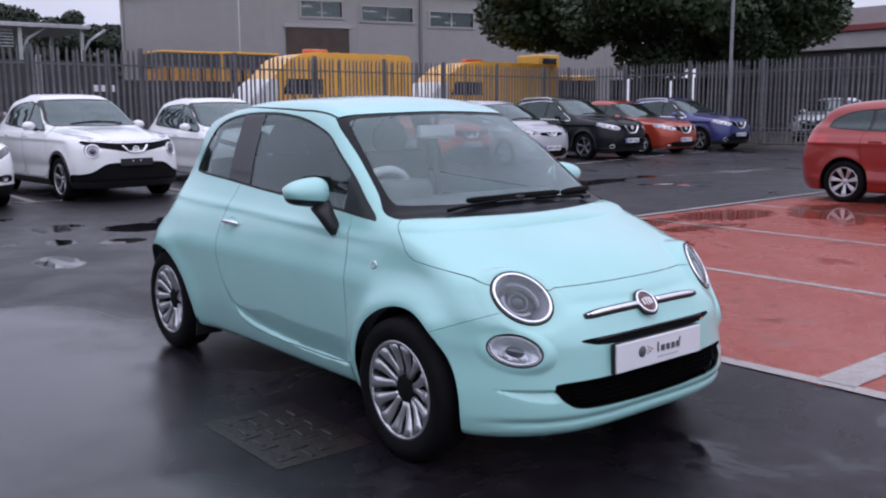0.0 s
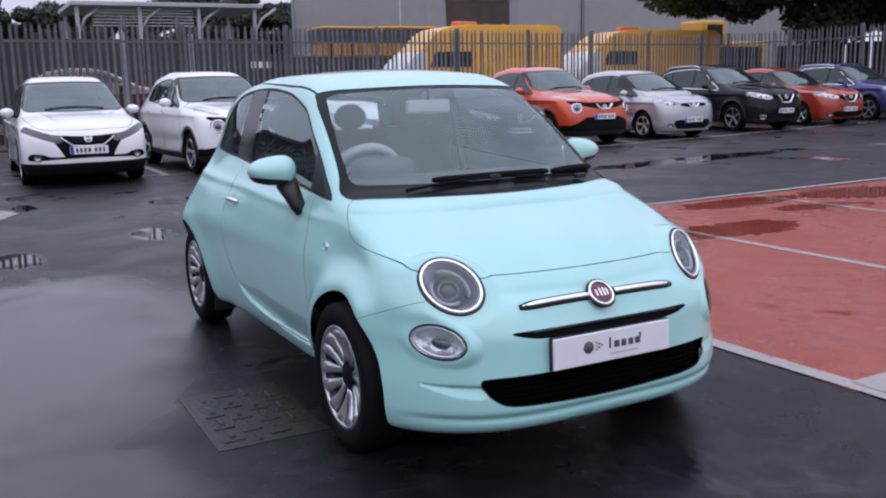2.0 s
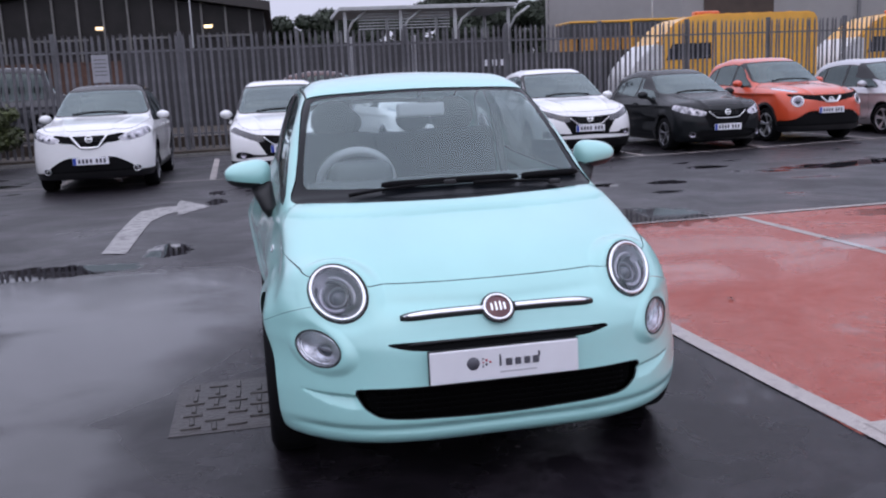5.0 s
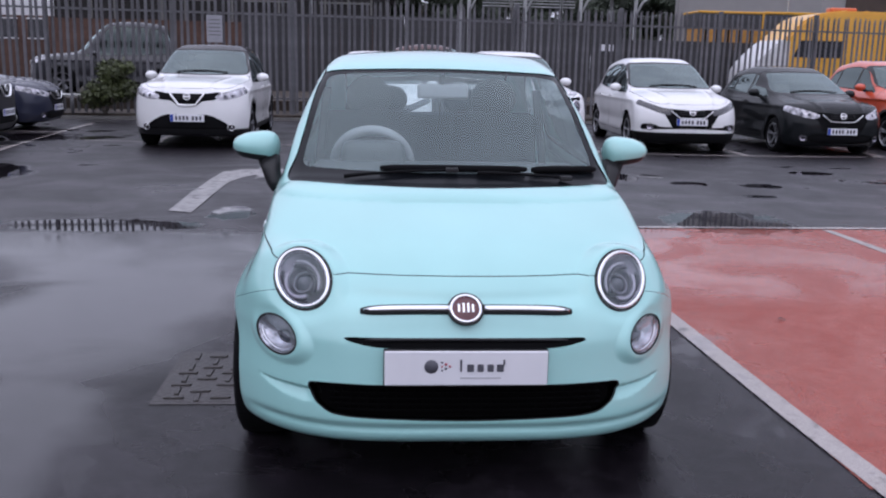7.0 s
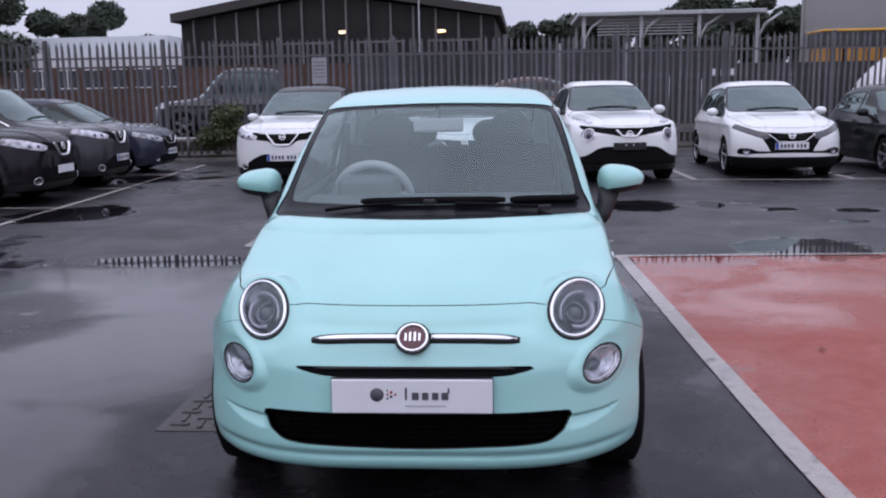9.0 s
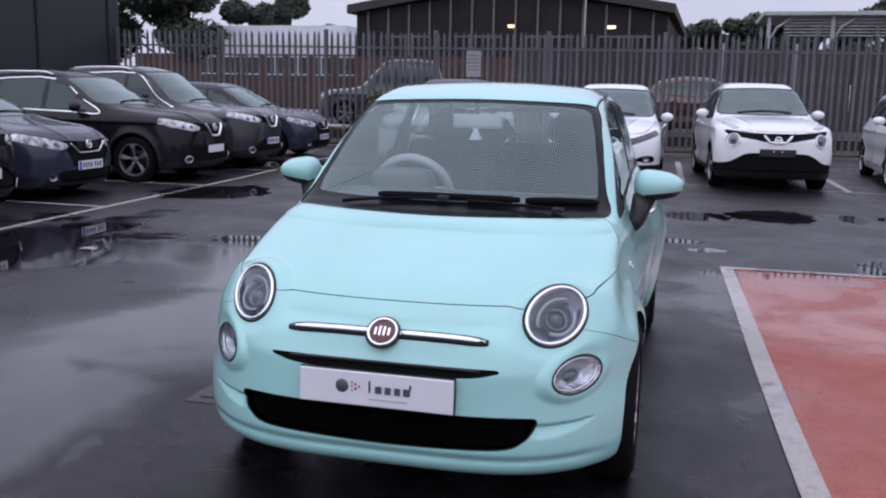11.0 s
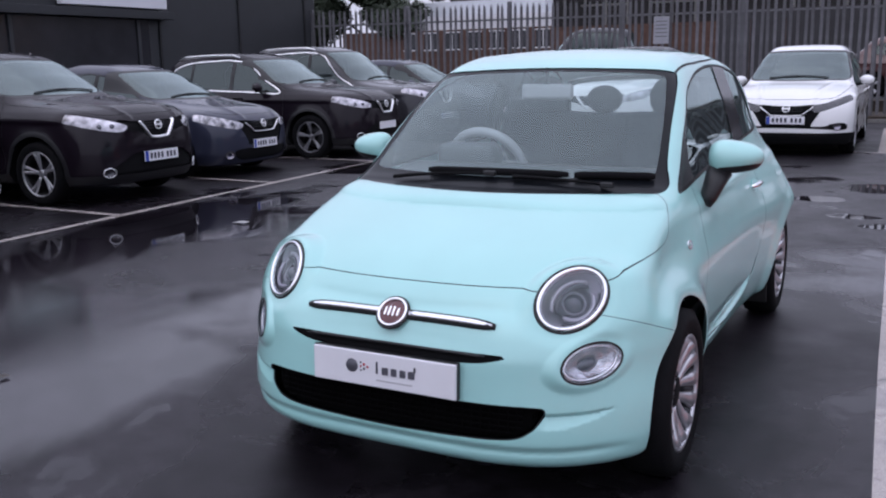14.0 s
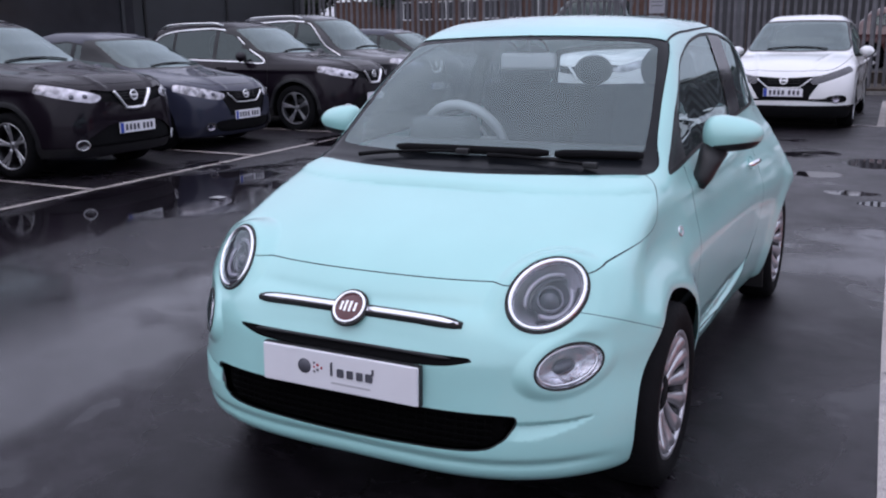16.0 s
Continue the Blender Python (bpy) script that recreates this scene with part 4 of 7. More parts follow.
    for s in (-1, 1):
        part("door_trim", bbox((0.03, 1.1, 0.46), (s * 0.668, -0.15, 0.66), 0.01), SEATFAB, car)
        part("rear_trim", bbox((0.03, 0.80, 0.46), (s * 0.575, 0.86, 0.68), 0.01), SEATFAB, car)
        obj("seat_belt", *tube([(s * 0.555, 0.36, 1.28), (s * 0.60, 0.32, 0.9), (s * 0.56, 0.25, 0.45)], 0.022, 6, 0.12), RUBBER, car)
    part("firewall", bbox((1.2, 0.03, 0.5), (0, -0.99, 0.60)), MATT, car)
    obj("roof_aerial", *tube([(0, 0.95, 1.43), (0, 1.10, 1.58)], [0.005, 0.002], 6), RUBBER, car)
    return car


PILLAR = mat("pillar_gloss", (0.016, 0.016, 0.02, 1), 0.12, vary=0.1, scale=12)
LAMPHOUSE = mat("lamp_housing", (0.045, 0.042, 0.055, 1), 0.35, 0.2, vary=0.2, scale=30)
LAMPLIGHT = mat("lamp_light_bar", (0.42, 0.40, 0.46, 1), 0.3, 0.3, vary=0.1, scale=30)
SATIN = mat("satin_chrome", (0.9, 0.9, 0.92, 1), 0.3, 0.85, vary=0.04, scale=20)
LAMPPALE = mat("lamp_pale", (0.24, 0.225, 0.265, 1), 0.3, 0.5, vary=0.12, scale=30)
LAMPBRIGHT = mat("lamp_bright", (0.52, 0.52, 0.56, 1), 0.2, 0.8, vary=0.7, scale=28, bump=1.0, bscale=22)
LENSDARK = mat("projector_glass", (0.055, 0.055, 0.075, 1), 0.08, 0.3, coat=1.0)
TINTSIDE = glass("side_glass", (0.36, 0.40, 0.40, 1), 0.015, 0.02)
hero_car()

# ---------------------------------------------------------------- parked cars
WHITE = paint("white_paint", (0.82, 0.82, 0.83, 1), 0.0, 0.3)
BLACK = paint("black_paint", (0.0085, 0.0055, 0.0095, 1), 0.0, 0.5, 0.04, 0.62)
NIGHT = paint("night_blue_paint", (0.026, 0.029, 0.052, 1), 0.1, 0.45, 0.15, 0.9)
GREY = paint("gunmetal_paint", (0.035, 0.035, 0.042, 1), 0.3, 0.4, 0.2, 0.9)
ORANGE = paint("orange_red_paint", (0.62, 0.075, 0.025, 1), 0.1, 0.3)
SILVER = paint("silver_paint", (0.50, 0.50, 0.53, 1), 0.5, 0.34)
DARKGREEN = paint("dark_green_black_paint", (0.007, 0.0085, 0.010, 1), 0.0, 0.5, 0.04, 0.62)
COPPER = paint("copper_red_paint", (0.38, 0.045, 0.02, 1), 0.3, 0.3)
BLUE = paint("blue_paint", (0.022, 0.03, 0.15, 1), 0.3, 0.3)
RED = paint("brick_red_paint", (0.30, 0.022, 0.016, 1), 0.15, 0.3)
LAMPCLEAR = mat("headlamp", (0.46, 0.45, 0.49, 1), 0.15, 0.5, vary=0.8, scale=14, coat=1.0)
LAMPDARK = mat("smoked_headlamp", (0.035, 0.034, 0.042, 1), 0.1, 0.2, vary=0.4, scale=25, coat=1.0)
TAILRED = mat("tail_lamp", (0.45, 0.012, 0.012, 1), 0.12, vary=0.2, scale=20, coat=1.0)
EUBLUE = mat("plate_blue", (0.02, 0.06, 0.40, 1), 0.4)
CARGLASS = glass("parked_glass", (0.13, 0.15, 0.16, 1), 0.03, 0.035, 0.11)
SIDEGLASS = glass("parked_side_glass", (0.06, 0.065, 0.07, 1), 0.02, 0.015, 0.07)
SPLASHED = mat("steel_wheel_grey", (0.24, 0.24, 0.26, 1), 0.35, 0.7, vary=0.1, scale=20)


def parked_car(kind, m, body, label, length, width, height, base, front, r, bonnet, nose_z, cowl, header, roof_end, tail_top, clear, clad=False, rails=False, grille="v", lamps="sweep", plate="white", rim=ALLOY, twin=0.10, spokes=5, tail_detail=False, group="parked cars", low_top=0.20, low_in=0.34, low_out=0.40, plate_z=None, belt=0.93, lampmat=None, fog=True, chrome_win=False, roofmat=None, mouth=None, valance=None, fog_at=(0.24, 0.14)):
    """A parked car, nose to -y, its origin under the middle of the wheelbase.
    front: front overhang; bonnet: bonnet height at the cowl; cowl, header, roof_end: their places along y."""
    car = thing(kind, label, "car", m, group)
    yf, yr = -base / 2 - front, length - base / 2 - front
    w = width / 2
    hubs = ((-base / 2, r - 0.005), (base / 2, r - 0.005))
    arch = r + 0.055
    f = car_form(
        top=[(yf - 0.1, nose_z - 0.10), (yf + 0.08, nose_z + 0.02), (yf + 0.3, nose_z + 0.5 * (bonnet - nose_z)), (yf + 0.65, bonnet - 0.055), (cowl - 0.12, bonnet), (cowl, bonnet + 0.035), (cowl * 0.5 + header * 0.5, bonnet * 0.47 + height * 0.51), (header, height - 0.09), (header + 0.35, height - 0.015), (header + 0.85, height), (roof_end - 0.4, height - 0.03), (roof_end, height - 0.10), (roof_end + 0.4, height - 0.24), (yr + 0.2, height - 0.45)],
        side=[(0.1, w - 0.12), (clear, w - 0.065), (clear + 0.15, w - 0.02), (0.55, w - 0.002), (0.72, w - 0.004), (belt - 0.06, w - 0.028), (belt + 0.02, w - 0.075), (belt + 0.10, w - 0.115), (height - 0.35, w - 0.185), (height - 0.18, w - 0.255), (height - 0.06, w - 0.33), (height + 0.1, w - 0.45)],
        nose=[(0.1, yf + 0.16), (clear + 0.02, yf + 0.08), (clear + 0.15, yf + 0.01), (0.5, yf), (nose_z - 0.12, yf + 0.015), (nose_z - 0.02, yf + 0.05), (nose_z + 0.06, yf + 0.14), (nose_z + 0.2, yf + 0.5)],
        tail=[(0.1, yr - 0.16), (0.3, yr - 0.04), (0.55, yr), (0.75, yr - 0.02), (belt, yr - 0.10), (tail_top, roof_end + 0.22), (height, roof_end - 0.05)],
        taper=[(yf, 0.06), (yf + 0.4, 0.012), (-base / 2 + 0.5, 0.012), (0.2, 0.0), (base / 2, 0.008), (yr, 0.10)],
        floor=clear, nose_bow=[(0.2, 0.62), (0.5, 0.60), (nose_z, 0.75)], tail_bow=0.45, crown=0.07, screen_bow=0.28, hubs=hubs, arch=arch, flare=0.022 if clad else 0.012, soft=(0.10, 0.09), extra=lambda ax, y, z: 0.020 * np.exp(-((z - belt + 0.11) / 0.035) ** 2) - 0.026 * np.exp(-((z - 0.50) / 0.09) ** 2) * (np.abs(y) < base / 2 - 0.2) + 0.012 * np.exp(-((z - 0.33) / 0.05) ** 2))
    plain = f

    def f(x, y, z):
        # two raised ridges run down the bonnet to the grille
        ax = np.abs(x)
        ridge = np.exp(-((ax - 0.34 - 0.18 * np.clip((y - yf) / 1.1, 0, 1)) / 0.035) ** 2) * (y < cowl) * (z > nose_z - 0.05)
        return plain(x, y, z) - 0.016 * ridge
    mesh = skin(f, (-w - 0.1, yf - 0.1, 0.08), (w + 0.1, yr + 0.15, height + 0.08), 0.037)
    for hy, hz in hubs:
        _, mesh = clip(mesh, lambda x, y, z: np.maximum(np.hypot(y - hy, z - hz) - arch, w * 0.55 - np.abs(x)))
    under, mesh = clip(mesh, lambda x, y, z: z - clear - 0.012)
    skin_part("underbody", f, under, MATT, car)

    # glass
    zw = bonnet + 0.03
    hw = w - 0.17
    ht = w - 0.285
    screen = round_poly([(-hw, zw), (-hw * 0.5 - ht * 0.5 - 0.015, (zw + height) / 2 - 0.05), (-ht, height - 0.13), (-ht * 0.8, height - 0.105), (0, height - 0.092), (ht * 0.8, height - 0.105), (ht, height - 0.13), (hw * 0.5 + ht * 0.5 + 0.015, (zw + height) / 2 - 0.05), (hw, zw), (hw * 0.6, zw - 0.02), (0, zw - 0.025), (-hw * 0.6, zw - 0.02)])
    win, mesh = clip(mesh, lambda x, y, z: np.maximum(poly_sdf(x, z, screen), np.maximum(y - header - 0.25, cowl - 0.2 - y)))
    pane, border = clip(win, lambda x, y, z: poly_sdf(x, z, screen) + 0.022)
    skin_part("windscreen", f, pane, CARGLASS, car, "", 0.003)
    skin_part("screen_border", f, border, PLASTIC, car, "", 0.002)
    top = height - 0.135
    outline = round_poly([(cowl + 0.22, belt + 0.005), (cowl + 0.55, belt + 0.20), (header + 0.10, top - 0.06), (header + 0.45, top), (0.4, top + 0.005), (roof_end - 0.45, top - 0.03), (roof_end - 0.12, top - 0.13), (roof_end - 0.02, belt + 0.17), (roof_end - 0.12, belt + 0.09), (0.5, belt + 0.045), (-0.3, belt + 0.02)])
    for s in (-1, 1):
        g = lambda x, y, z: np.maximum(poly_sdf(y, z, outline), 0.35 - s * x)
        if chrome_win:
            trim, mesh = clip(mesh, lambda x, y, z: g(x, y, z) - 0.016)
            trim, win = clip(trim, lambda x, y, z: -g(x, y, z))
            skin_part("window_trim", f, trim, SATIN, car, "chrome window trim")
        else:
            win, mesh = clip(mesh, g)
        pane, seal = clip(win, lambda x, y, z: g(x, y, z) + 0.018)
        skin_part("window_seal", f, seal, RUBBER, car, "", 0.001)
        p1 = 0.16
        front_w, rest = clip(pane, lambda x, y, z: y - p1)
        pill, rest = clip(rest, lambda x, y, z: y - p1 - 0.07)
        mid_w, rest = clip(rest, lambda x, y, z: y - base / 2 + 0.32)
        pill2, back_w = clip(rest, lambda x, y, z: y - base / 2 + 0.27)
        for nm, q in (("front_window", front_w), ("rear_window", mid_w), ("quarter_window", back_w)):
            skin_part(nm, f, q, SIDEGLASS, car, "", 0.003)
        for q in (pill, pill2):
            skin_part("window_pillar", f, q, PLASTIC, car)
    rp = round_poly([(-w + 0.30, tail_top - 0.16), (-w + 0.36, height - 0.20), (0, height - 0.15), (w - 0.36, height - 0.20), (w - 0.30, tail_top - 0.16), (0, tail_top - 0.20)])
    win, mesh = clip(mesh, lambda x, y, z: np.maximum(poly_sdf(x, z, rp), roof_end - 0.15 - y))
    skin_part("tailgate_window", f, win, CARGLASS, car, "", 0.003)

    # cladding, lamps, grille
    if valance:
        low, mesh = clip(mesh, lambda x, y, z: np.maximum(z - valance, y + base / 2 + arch))
        skin_part("front_valance", f, low, MATT, car, "black plastic under the bumper", 0.006)
    if clad:
        low, mesh = clip(mesh, lambda x, y, z: np.maximum(np.minimum(z - clear - 0.115, np.minimum(*[np.hypot(y - hy, z - hz) - arch - 0.055 for hy, hz in hubs])), 0.5 * w - np.abs(x) - 3 * (np.abs(y) > base / 2 + arch + 0.1)))
        skin_part("cladding", f, low, PLASTIC, car, "black plastic lower cladding")
    up = nose_z
    lm = lampmat or LAMPCLEAR
    for s in (-1, 1):
        if lamps == "round":
            lp = [(s * (w - 0.25) + 0.100 * math.cos(a), up - 0.125 + 0.100 * math.sin(a)) for a in np.linspace(0, 2 * math.pi, 24, endpoint=False)]
            slot = round_poly([(s * (w - 0.36), up + 0.055), (s * (w - 0.12), up + 0.14), (s * (w - 0.08), up + 0.12), (s * (w - 0.22), up + 0.045)])
            q, mesh = clip(mesh, lambda x, y, z: np.maximum(poly_sdf(x, z, slot), y + base / 2))
            skin_part("side_light", f, q, LAMPCLEAR, car, "", 0.002)
        elif lamps == "wedge":
            lp = round_poly([(s * (w - 0.56), up - 0.075), (s * (w - 0.52), up - 0.165), (s * (w - 0.40), up - 0.150), (s * (w - 0.12), up - 0.045), (s * (w + 0.01), up + 0.035), (s * (w + 0.01), up + 0.10), (s * (w - 0.10), up + 0.065), (s * (w - 0.38), up - 0.040)], 5)
        elif lamps == "sweep":
            lp = round_poly([(s * (w - 0.47), up - 0.10), (s * (w - 0.44), up - 0.155), (s * (w - 0.33), up - 0.165), (s * (w - 0.12), up - 0.11), (s * (w + 0.01), up - 0.02), (s * (w + 0.01), up + 0.05), (s * (w - 0.10), up + 0.028), (s * (w - 0.30), up - 0.035)], 5)
        else:
            lp = round_poly([(s * (w - 0.50), up - 0.085), (s * (w - 0.30), up - 0.125), (s * (w - 0.06), up - 0.06), (s * (w - 0.01), up + 0.07), (s * (w - 0.13), up + 0.055), (s * (w - 0.36), up - 0.02)])
        q, mesh = clip(mesh, lambda x, y, z: np.maximum(poly_sdf(x, z, lp), y - yf - 0.50))
        lamp = skin_part("headlight", f, q, LAMPBOWL if lamps == "round" else lm, car, "", 0.004)
        pm = aim(f, (s * (w - (0.25 if lamps == "round" else 0.26)), yf + 0.12, up - (0.125 if lamps == "round" else 0.085)))
        if lamps == "round":
            ring(pm, 0.099, 0.099, 0.010, SATIN, "lamp_ring", lamp, 0.0, 28, 8)
            dish(pm, 0.05, 0.05, 0.02, LENSDARK, "projector_lens", lamp, 0.0, 20, 5)
        else:
            for k in (-0.07, 0.06) if lm == LAMPCLEAR else ():
                dish(pm @ pose(k, -0.008, 0), 0.026, 0.026, 0.010, LENSDARK, "projector_lens", lamp, 0.0, 16, 4)
        if fog:
            fm = aim(f, (s * (w - fog_at[0]), yf + 0.1, clear + fog_at[1]))
            fl = dish(fm, 0.055, 0.045, -0.02, LAMPDARK if fog == "chrome" else LAMPBOWL, "fog_lamp", car, 0.012, 18, 4)
            ring(fm, 0.064, 0.050, 0.006, SATIN if fog == "chrome" else PLASTIC, "fog_ring", fl, 0.010, 24, 6)
    gz = up - 0.10
    if grille == "v":
        gp = round_poly([(-w + 0.40, gz + 0.055), (-0.30, gz + 0.035), (0, gz + 0.03), (0.30, gz + 0.035), (w - 0.40, gz + 0.055), (w - 0.46, gz - 0.055), (0.24, gz - 0.085), (0.13, gz - 0.150), (-0.13, gz - 0.150), (-0.24, gz - 0.085), (-w + 0.46, gz - 0.055)], 4)
        vx, vz0, vz1 = (0.26, 0.13), gz + 0.06, gz - 0.14
    elif grille == "wide":
        half = [(0.46, up - 0.062), (0.46, up - 0.150), (0.405, up - 0.240), (0.345, up - 0.335), (0.31, up - 0.375)]
        gp = round_poly([(0, up - 0.085)] + half + [(-x, z) for x, z in half[::-1]], 4)
        vx, vz0, vz1 = (0.36, 0.21), up - 0.070, up - 0.210
    elif grille == "band":
        half = [(0.30, up - 0.015), (w - 0.27, up + 0.010), (w - 0.14, up + 0.020), (w - 0.20, up - 0.050), (0.34, up - 0.115), (0.13, up - 0.150)]
        gp = round_poly([(0, up - 0.020)] + half + [(-x, z) for x, z in half[::-1]], 4)
        vx, vz0, vz1 = (0.20, 0.12), up - 0.015, up - 0.145
    else:
        gp = round_poly([(-0.34, gz + 0.03), (0, gz + 0.035), (0.34, gz + 0.03), (0.36, gz - 0.03), (0, gz - 0.06), (-0.36, gz - 0.03)], 4)
        vx, vz0, vz1 = (0.15, 0.09), gz + 0.035, gz - 0.05
    if grille != "rear":
        q, mesh = clip(mesh, lambda x, y, z: np.maximum(poly_sdf(x, z, gp), y + base / 2))
        gr = skin_part("grille", f, q, MATT, car, "", 0.018)
        for k in range(3):
            z = gz + 0.02 - 0.035 * k
            P = on_skin(f, [(x, yf, z) for x in np.linspace(-0.22, 0.22, 9)], -0.008)
            obj("grille_bar", *tube([tuple(p) for p in P], 0.005, 5), PLASTIC, gr)
        pts = [(-vx[0], vz0), (-vx[0] * 0.8 - vx[1] * 0.2, vz0 * 0.7 + vz1 * 0.3), (-vx[1], vz1), (0, vz1 - 0.008), (vx[1], vz1), (vx[0] * 0.8 + vx[1] * 0.2, vz0 * 0.7 + vz1 * 0.3), (vx[0], vz0)]
        P = []
        for a, b in zip(pts[:-1], pts[1:]):
            for t in (0, 0.33, 0.66):
                P.append((a[0] + (b[0] - a[0]) * t, yf, a[1] + (b[1] - a[1]) * t))
        P.append((pts[-1][0], yf, pts[-1][1]))
        P = on_skin(f, P, 0.006)
        obj("grille_chrome", *tube([tuple(p) for p in P], 0.010 if grille == "wide" else 0.022, 8, 0.7), SATIN, car, "chrome V on the grille")
        bm_ = aim(f, (0, yf, gz - 0.015))
        bd = dish(bm_, 0.030, 0.030, 0.004, DARKMETAL, "badge", car, 0.004, 20, 3)
        ring(bm_, 0.047, 0.047, 0.009, SATIN, "badge_ring", bd, 0.010, 28, 8)
        bb = bbox((0.115, 0.024, 0.008), (0, 0, 0.014), 0.003)
        bmesh.ops.transform(bb, matrix=bm_, verts=bb.verts)
        part("badge_bar", bb, SATIN, bd)
    lowp = round_poly([(-w + low_in, clear + low_top), (0, clear + low_top + 0.015), (w - low_in, clear + low_top), (w - low_out, clear + 0.075), (0, clear + 0.06), (-w + low_out, clear + 0.075)], 5)
    if mouth:
        lowp = round_poly(mouth + [(-x, z) for x, z in mouth[::-1] if x], 4)
    q, mesh = clip(mesh, lambda x, y, z: np.maximum(poly_sdf(x, z, lowp), y + base / 2))
    skin_part("lower_intake", f, q, MATT, car, "", 0.02)
    pz = plate_z or clear + 0.265
    if plate:
        yp = float(on_skin(f, [(0, yf, pz)])[0][1])
        pl = part("number_plate", bbox((0.52, 0.012, 0.111), (0, yp - 0.012, pz), 0.003), {"white": PLATEWHITE, "none": PLASTIC}.get(plate, PLATEWHITE), car)
        if plate == "white":
            part("plate_band", bbox((0.045, 0.004, 0.105), (-0.233, yp - 0.0185, pz)), EUBLUE, pl)
            for k in range(7):
                part("plate_bar", bbox((0.032, 0.003, 0.062), (-0.165 + 0.056 * k + (0.03 if k > 3 else 0), yp - 0.0185, pz)), INK, pl)
        if plate == "none":
            for k in (-0.06, 0.06):
                part("plate_screw", bbox((0.02, 0.006, 0.02), (k, yp - 0.019, pz + 0.02), 0.004), PLATEWHITE, pl)
    if tail_detail:
        for s in (-1, 1):
            lp = round_poly([(s * (w - 0.34), 0.93), (s * (w - 0.02), 0.99), (s * (w - 0.01), 0.86), (s * (w - 0.12), 0.82), (s * (w - 0.33), 0.85)])
            q, mesh = clip(mesh, lambda x, y, z: np.maximum(poly_sdf(x, z, lp), base / 2 + 0.32 - y))
            skin_part("tail_lamp", f, q, TAILRED, car, "red tail lamp")
        q, mesh = clip(mesh, lambda x, y, z: np.maximum(z - 0.34, np.maximum(yr - 0.45 - y, np.abs(x) - w + 0.18)))
        skin_part("rear_valance", f, q, PLASTIC, car)
    # doors
    for s in (-1, 1):
        for a, b in ((-base / 2 + arch + 0.12, 0.17), (0.20, base / 2 - 0.25)):
            dp = round_poly([(a, belt + 0.06), (a - 0.03, 0.6), (a + 0.02, clear + 0.16), ((a + b) / 2, clear + 0.13), (b - 0.12, clear + 0.16), (b, 0.6), (b, belt + 0.07), ((a + b) / 2, belt + 0.10)])
            g = lambda x, y, z: np.maximum(poly_sdf(y, z, dp), 0.4 - s * x)
            inside, mesh = clip(mesh, lambda x, y, z: g(x, y, z) - 0.004)
            face, line = clip(inside, lambda x, y, z: g(x, y, z) + 0.004)
            skin_part("door", f, face, body, car)
            skin_part("shut_line", f, line, RUBBER, car, "", 0.004)
            hm = aim(f, (s * w, b - 0.18, belt - 0.085))
            obj("door_handle", *tube([hm @ Vector(p) for p in ((-0.09, 0, 0.0), (-0.06, 0, 0.03), (0.06, 0, 0.03), (0.09, 0, 0.0))], 0.012, 8), body, car)
    hd = round_poly([(0, yf + 0.10), (w - 0.42, yf + 0.17), (w - 0.20, yf + 0.42), (w - 0.13, cowl - 0.1), (w - 0.2, cowl + 0.25), (0, cowl + 0.3), (-w + 0.2, cowl + 0.25), (-w + 0.13, cowl - 0.1), (-w + 0.20, yf + 0.42), (-w + 0.42, yf + 0.17)])
    g = lambda x, y, z: np.maximum(poly_sdf(x, y, hd), nose_z - 0.05 - z)
    inside, mesh = clip(mesh, lambda x, y, z: g(x, y, z) - 0.004)
    face, line = clip(inside, lambda x, y, z: g(x, y, z) + 0.004)
    skin_part("bonnet", f, face, body, car)
    skin_part("shut_line", f, line, RUBBER, car, "", 0.004)
    if roofmat:
        top_, mesh = clip(mesh, lambda x, y, z: np.maximum(np.abs(x) - ht - 0.02, height - 0.22 - z))
        skin_part("roof_panel", f, top_, roofmat, car, "dark glass roof panel")
    skin_part("body_shell", f, mesh, body, car)

    for hy in (-base / 2, base / 2):
        for s in (-1, 1):
            wheel(car, s * (w - 0.125), hy, r - 0.005, r, 0.215, r * 0.69, spokes, rim, s, twin=twin, cap=0.045, cap_mat=None, spoke_w=0.016)
            V, F = [], []
            n = 18
            for i in range(n + 1):
                a = math.pi * (-0.1 + 1.2 * i / n)
                for x in (w * 0.5, w - 0.03):
                    V.append((s * x, hy + (arch + 0.012) * math.cos(a), r + (arch + 0.012) * math.sin(a)))
            for i in range(n):
                F.append((2 * i, 2 * i + 1, 2 * i + 3, 2 * i + 2))
            obj("wheel_well", V, F, MATT, car)
            obj("well_wall", [(s * w * 0.52, hy + (arch + 0.02) * math.cos(a), r + (arch + 0.02) * math.sin(a)) for a in np.linspace(-0.35, math.pi + 0.35, 20)], [tuple(range(20))], MATT, car)
    part("chassis", bbox((width * 0.62, length * 0.86, 0.12), (0, (yf + yr) / 2, clear + 0.07), 0.02), MATT, car)
    for s in (-1, 1):
        V, F = lathe([(0.5 * math.cos(t), 0.5 * math.sin(t)) for t in np.linspace(0.02, math.pi - 0.02, 10)], 18, "x", False)
        S = np.array(V) * np.array((0.21, 0.18, 0.15))
        S[:, 1] = np.where(S[:, 1] > 0, S[:, 1] * 0.5, S[:, 1])
        hd_ = obj("door_mirror", S + np.array((s * (w + 0.045), cowl + 0.56, belt + 0.085)), F, body, car)
        obj("mirror_stalk", *tube([(s * (w - 0.09), cowl + 0.56, belt + 0.02), (s * (w + 0.02), cowl + 0.57, belt + 0.05)], 0.028, 8), PLASTIC, hd_)
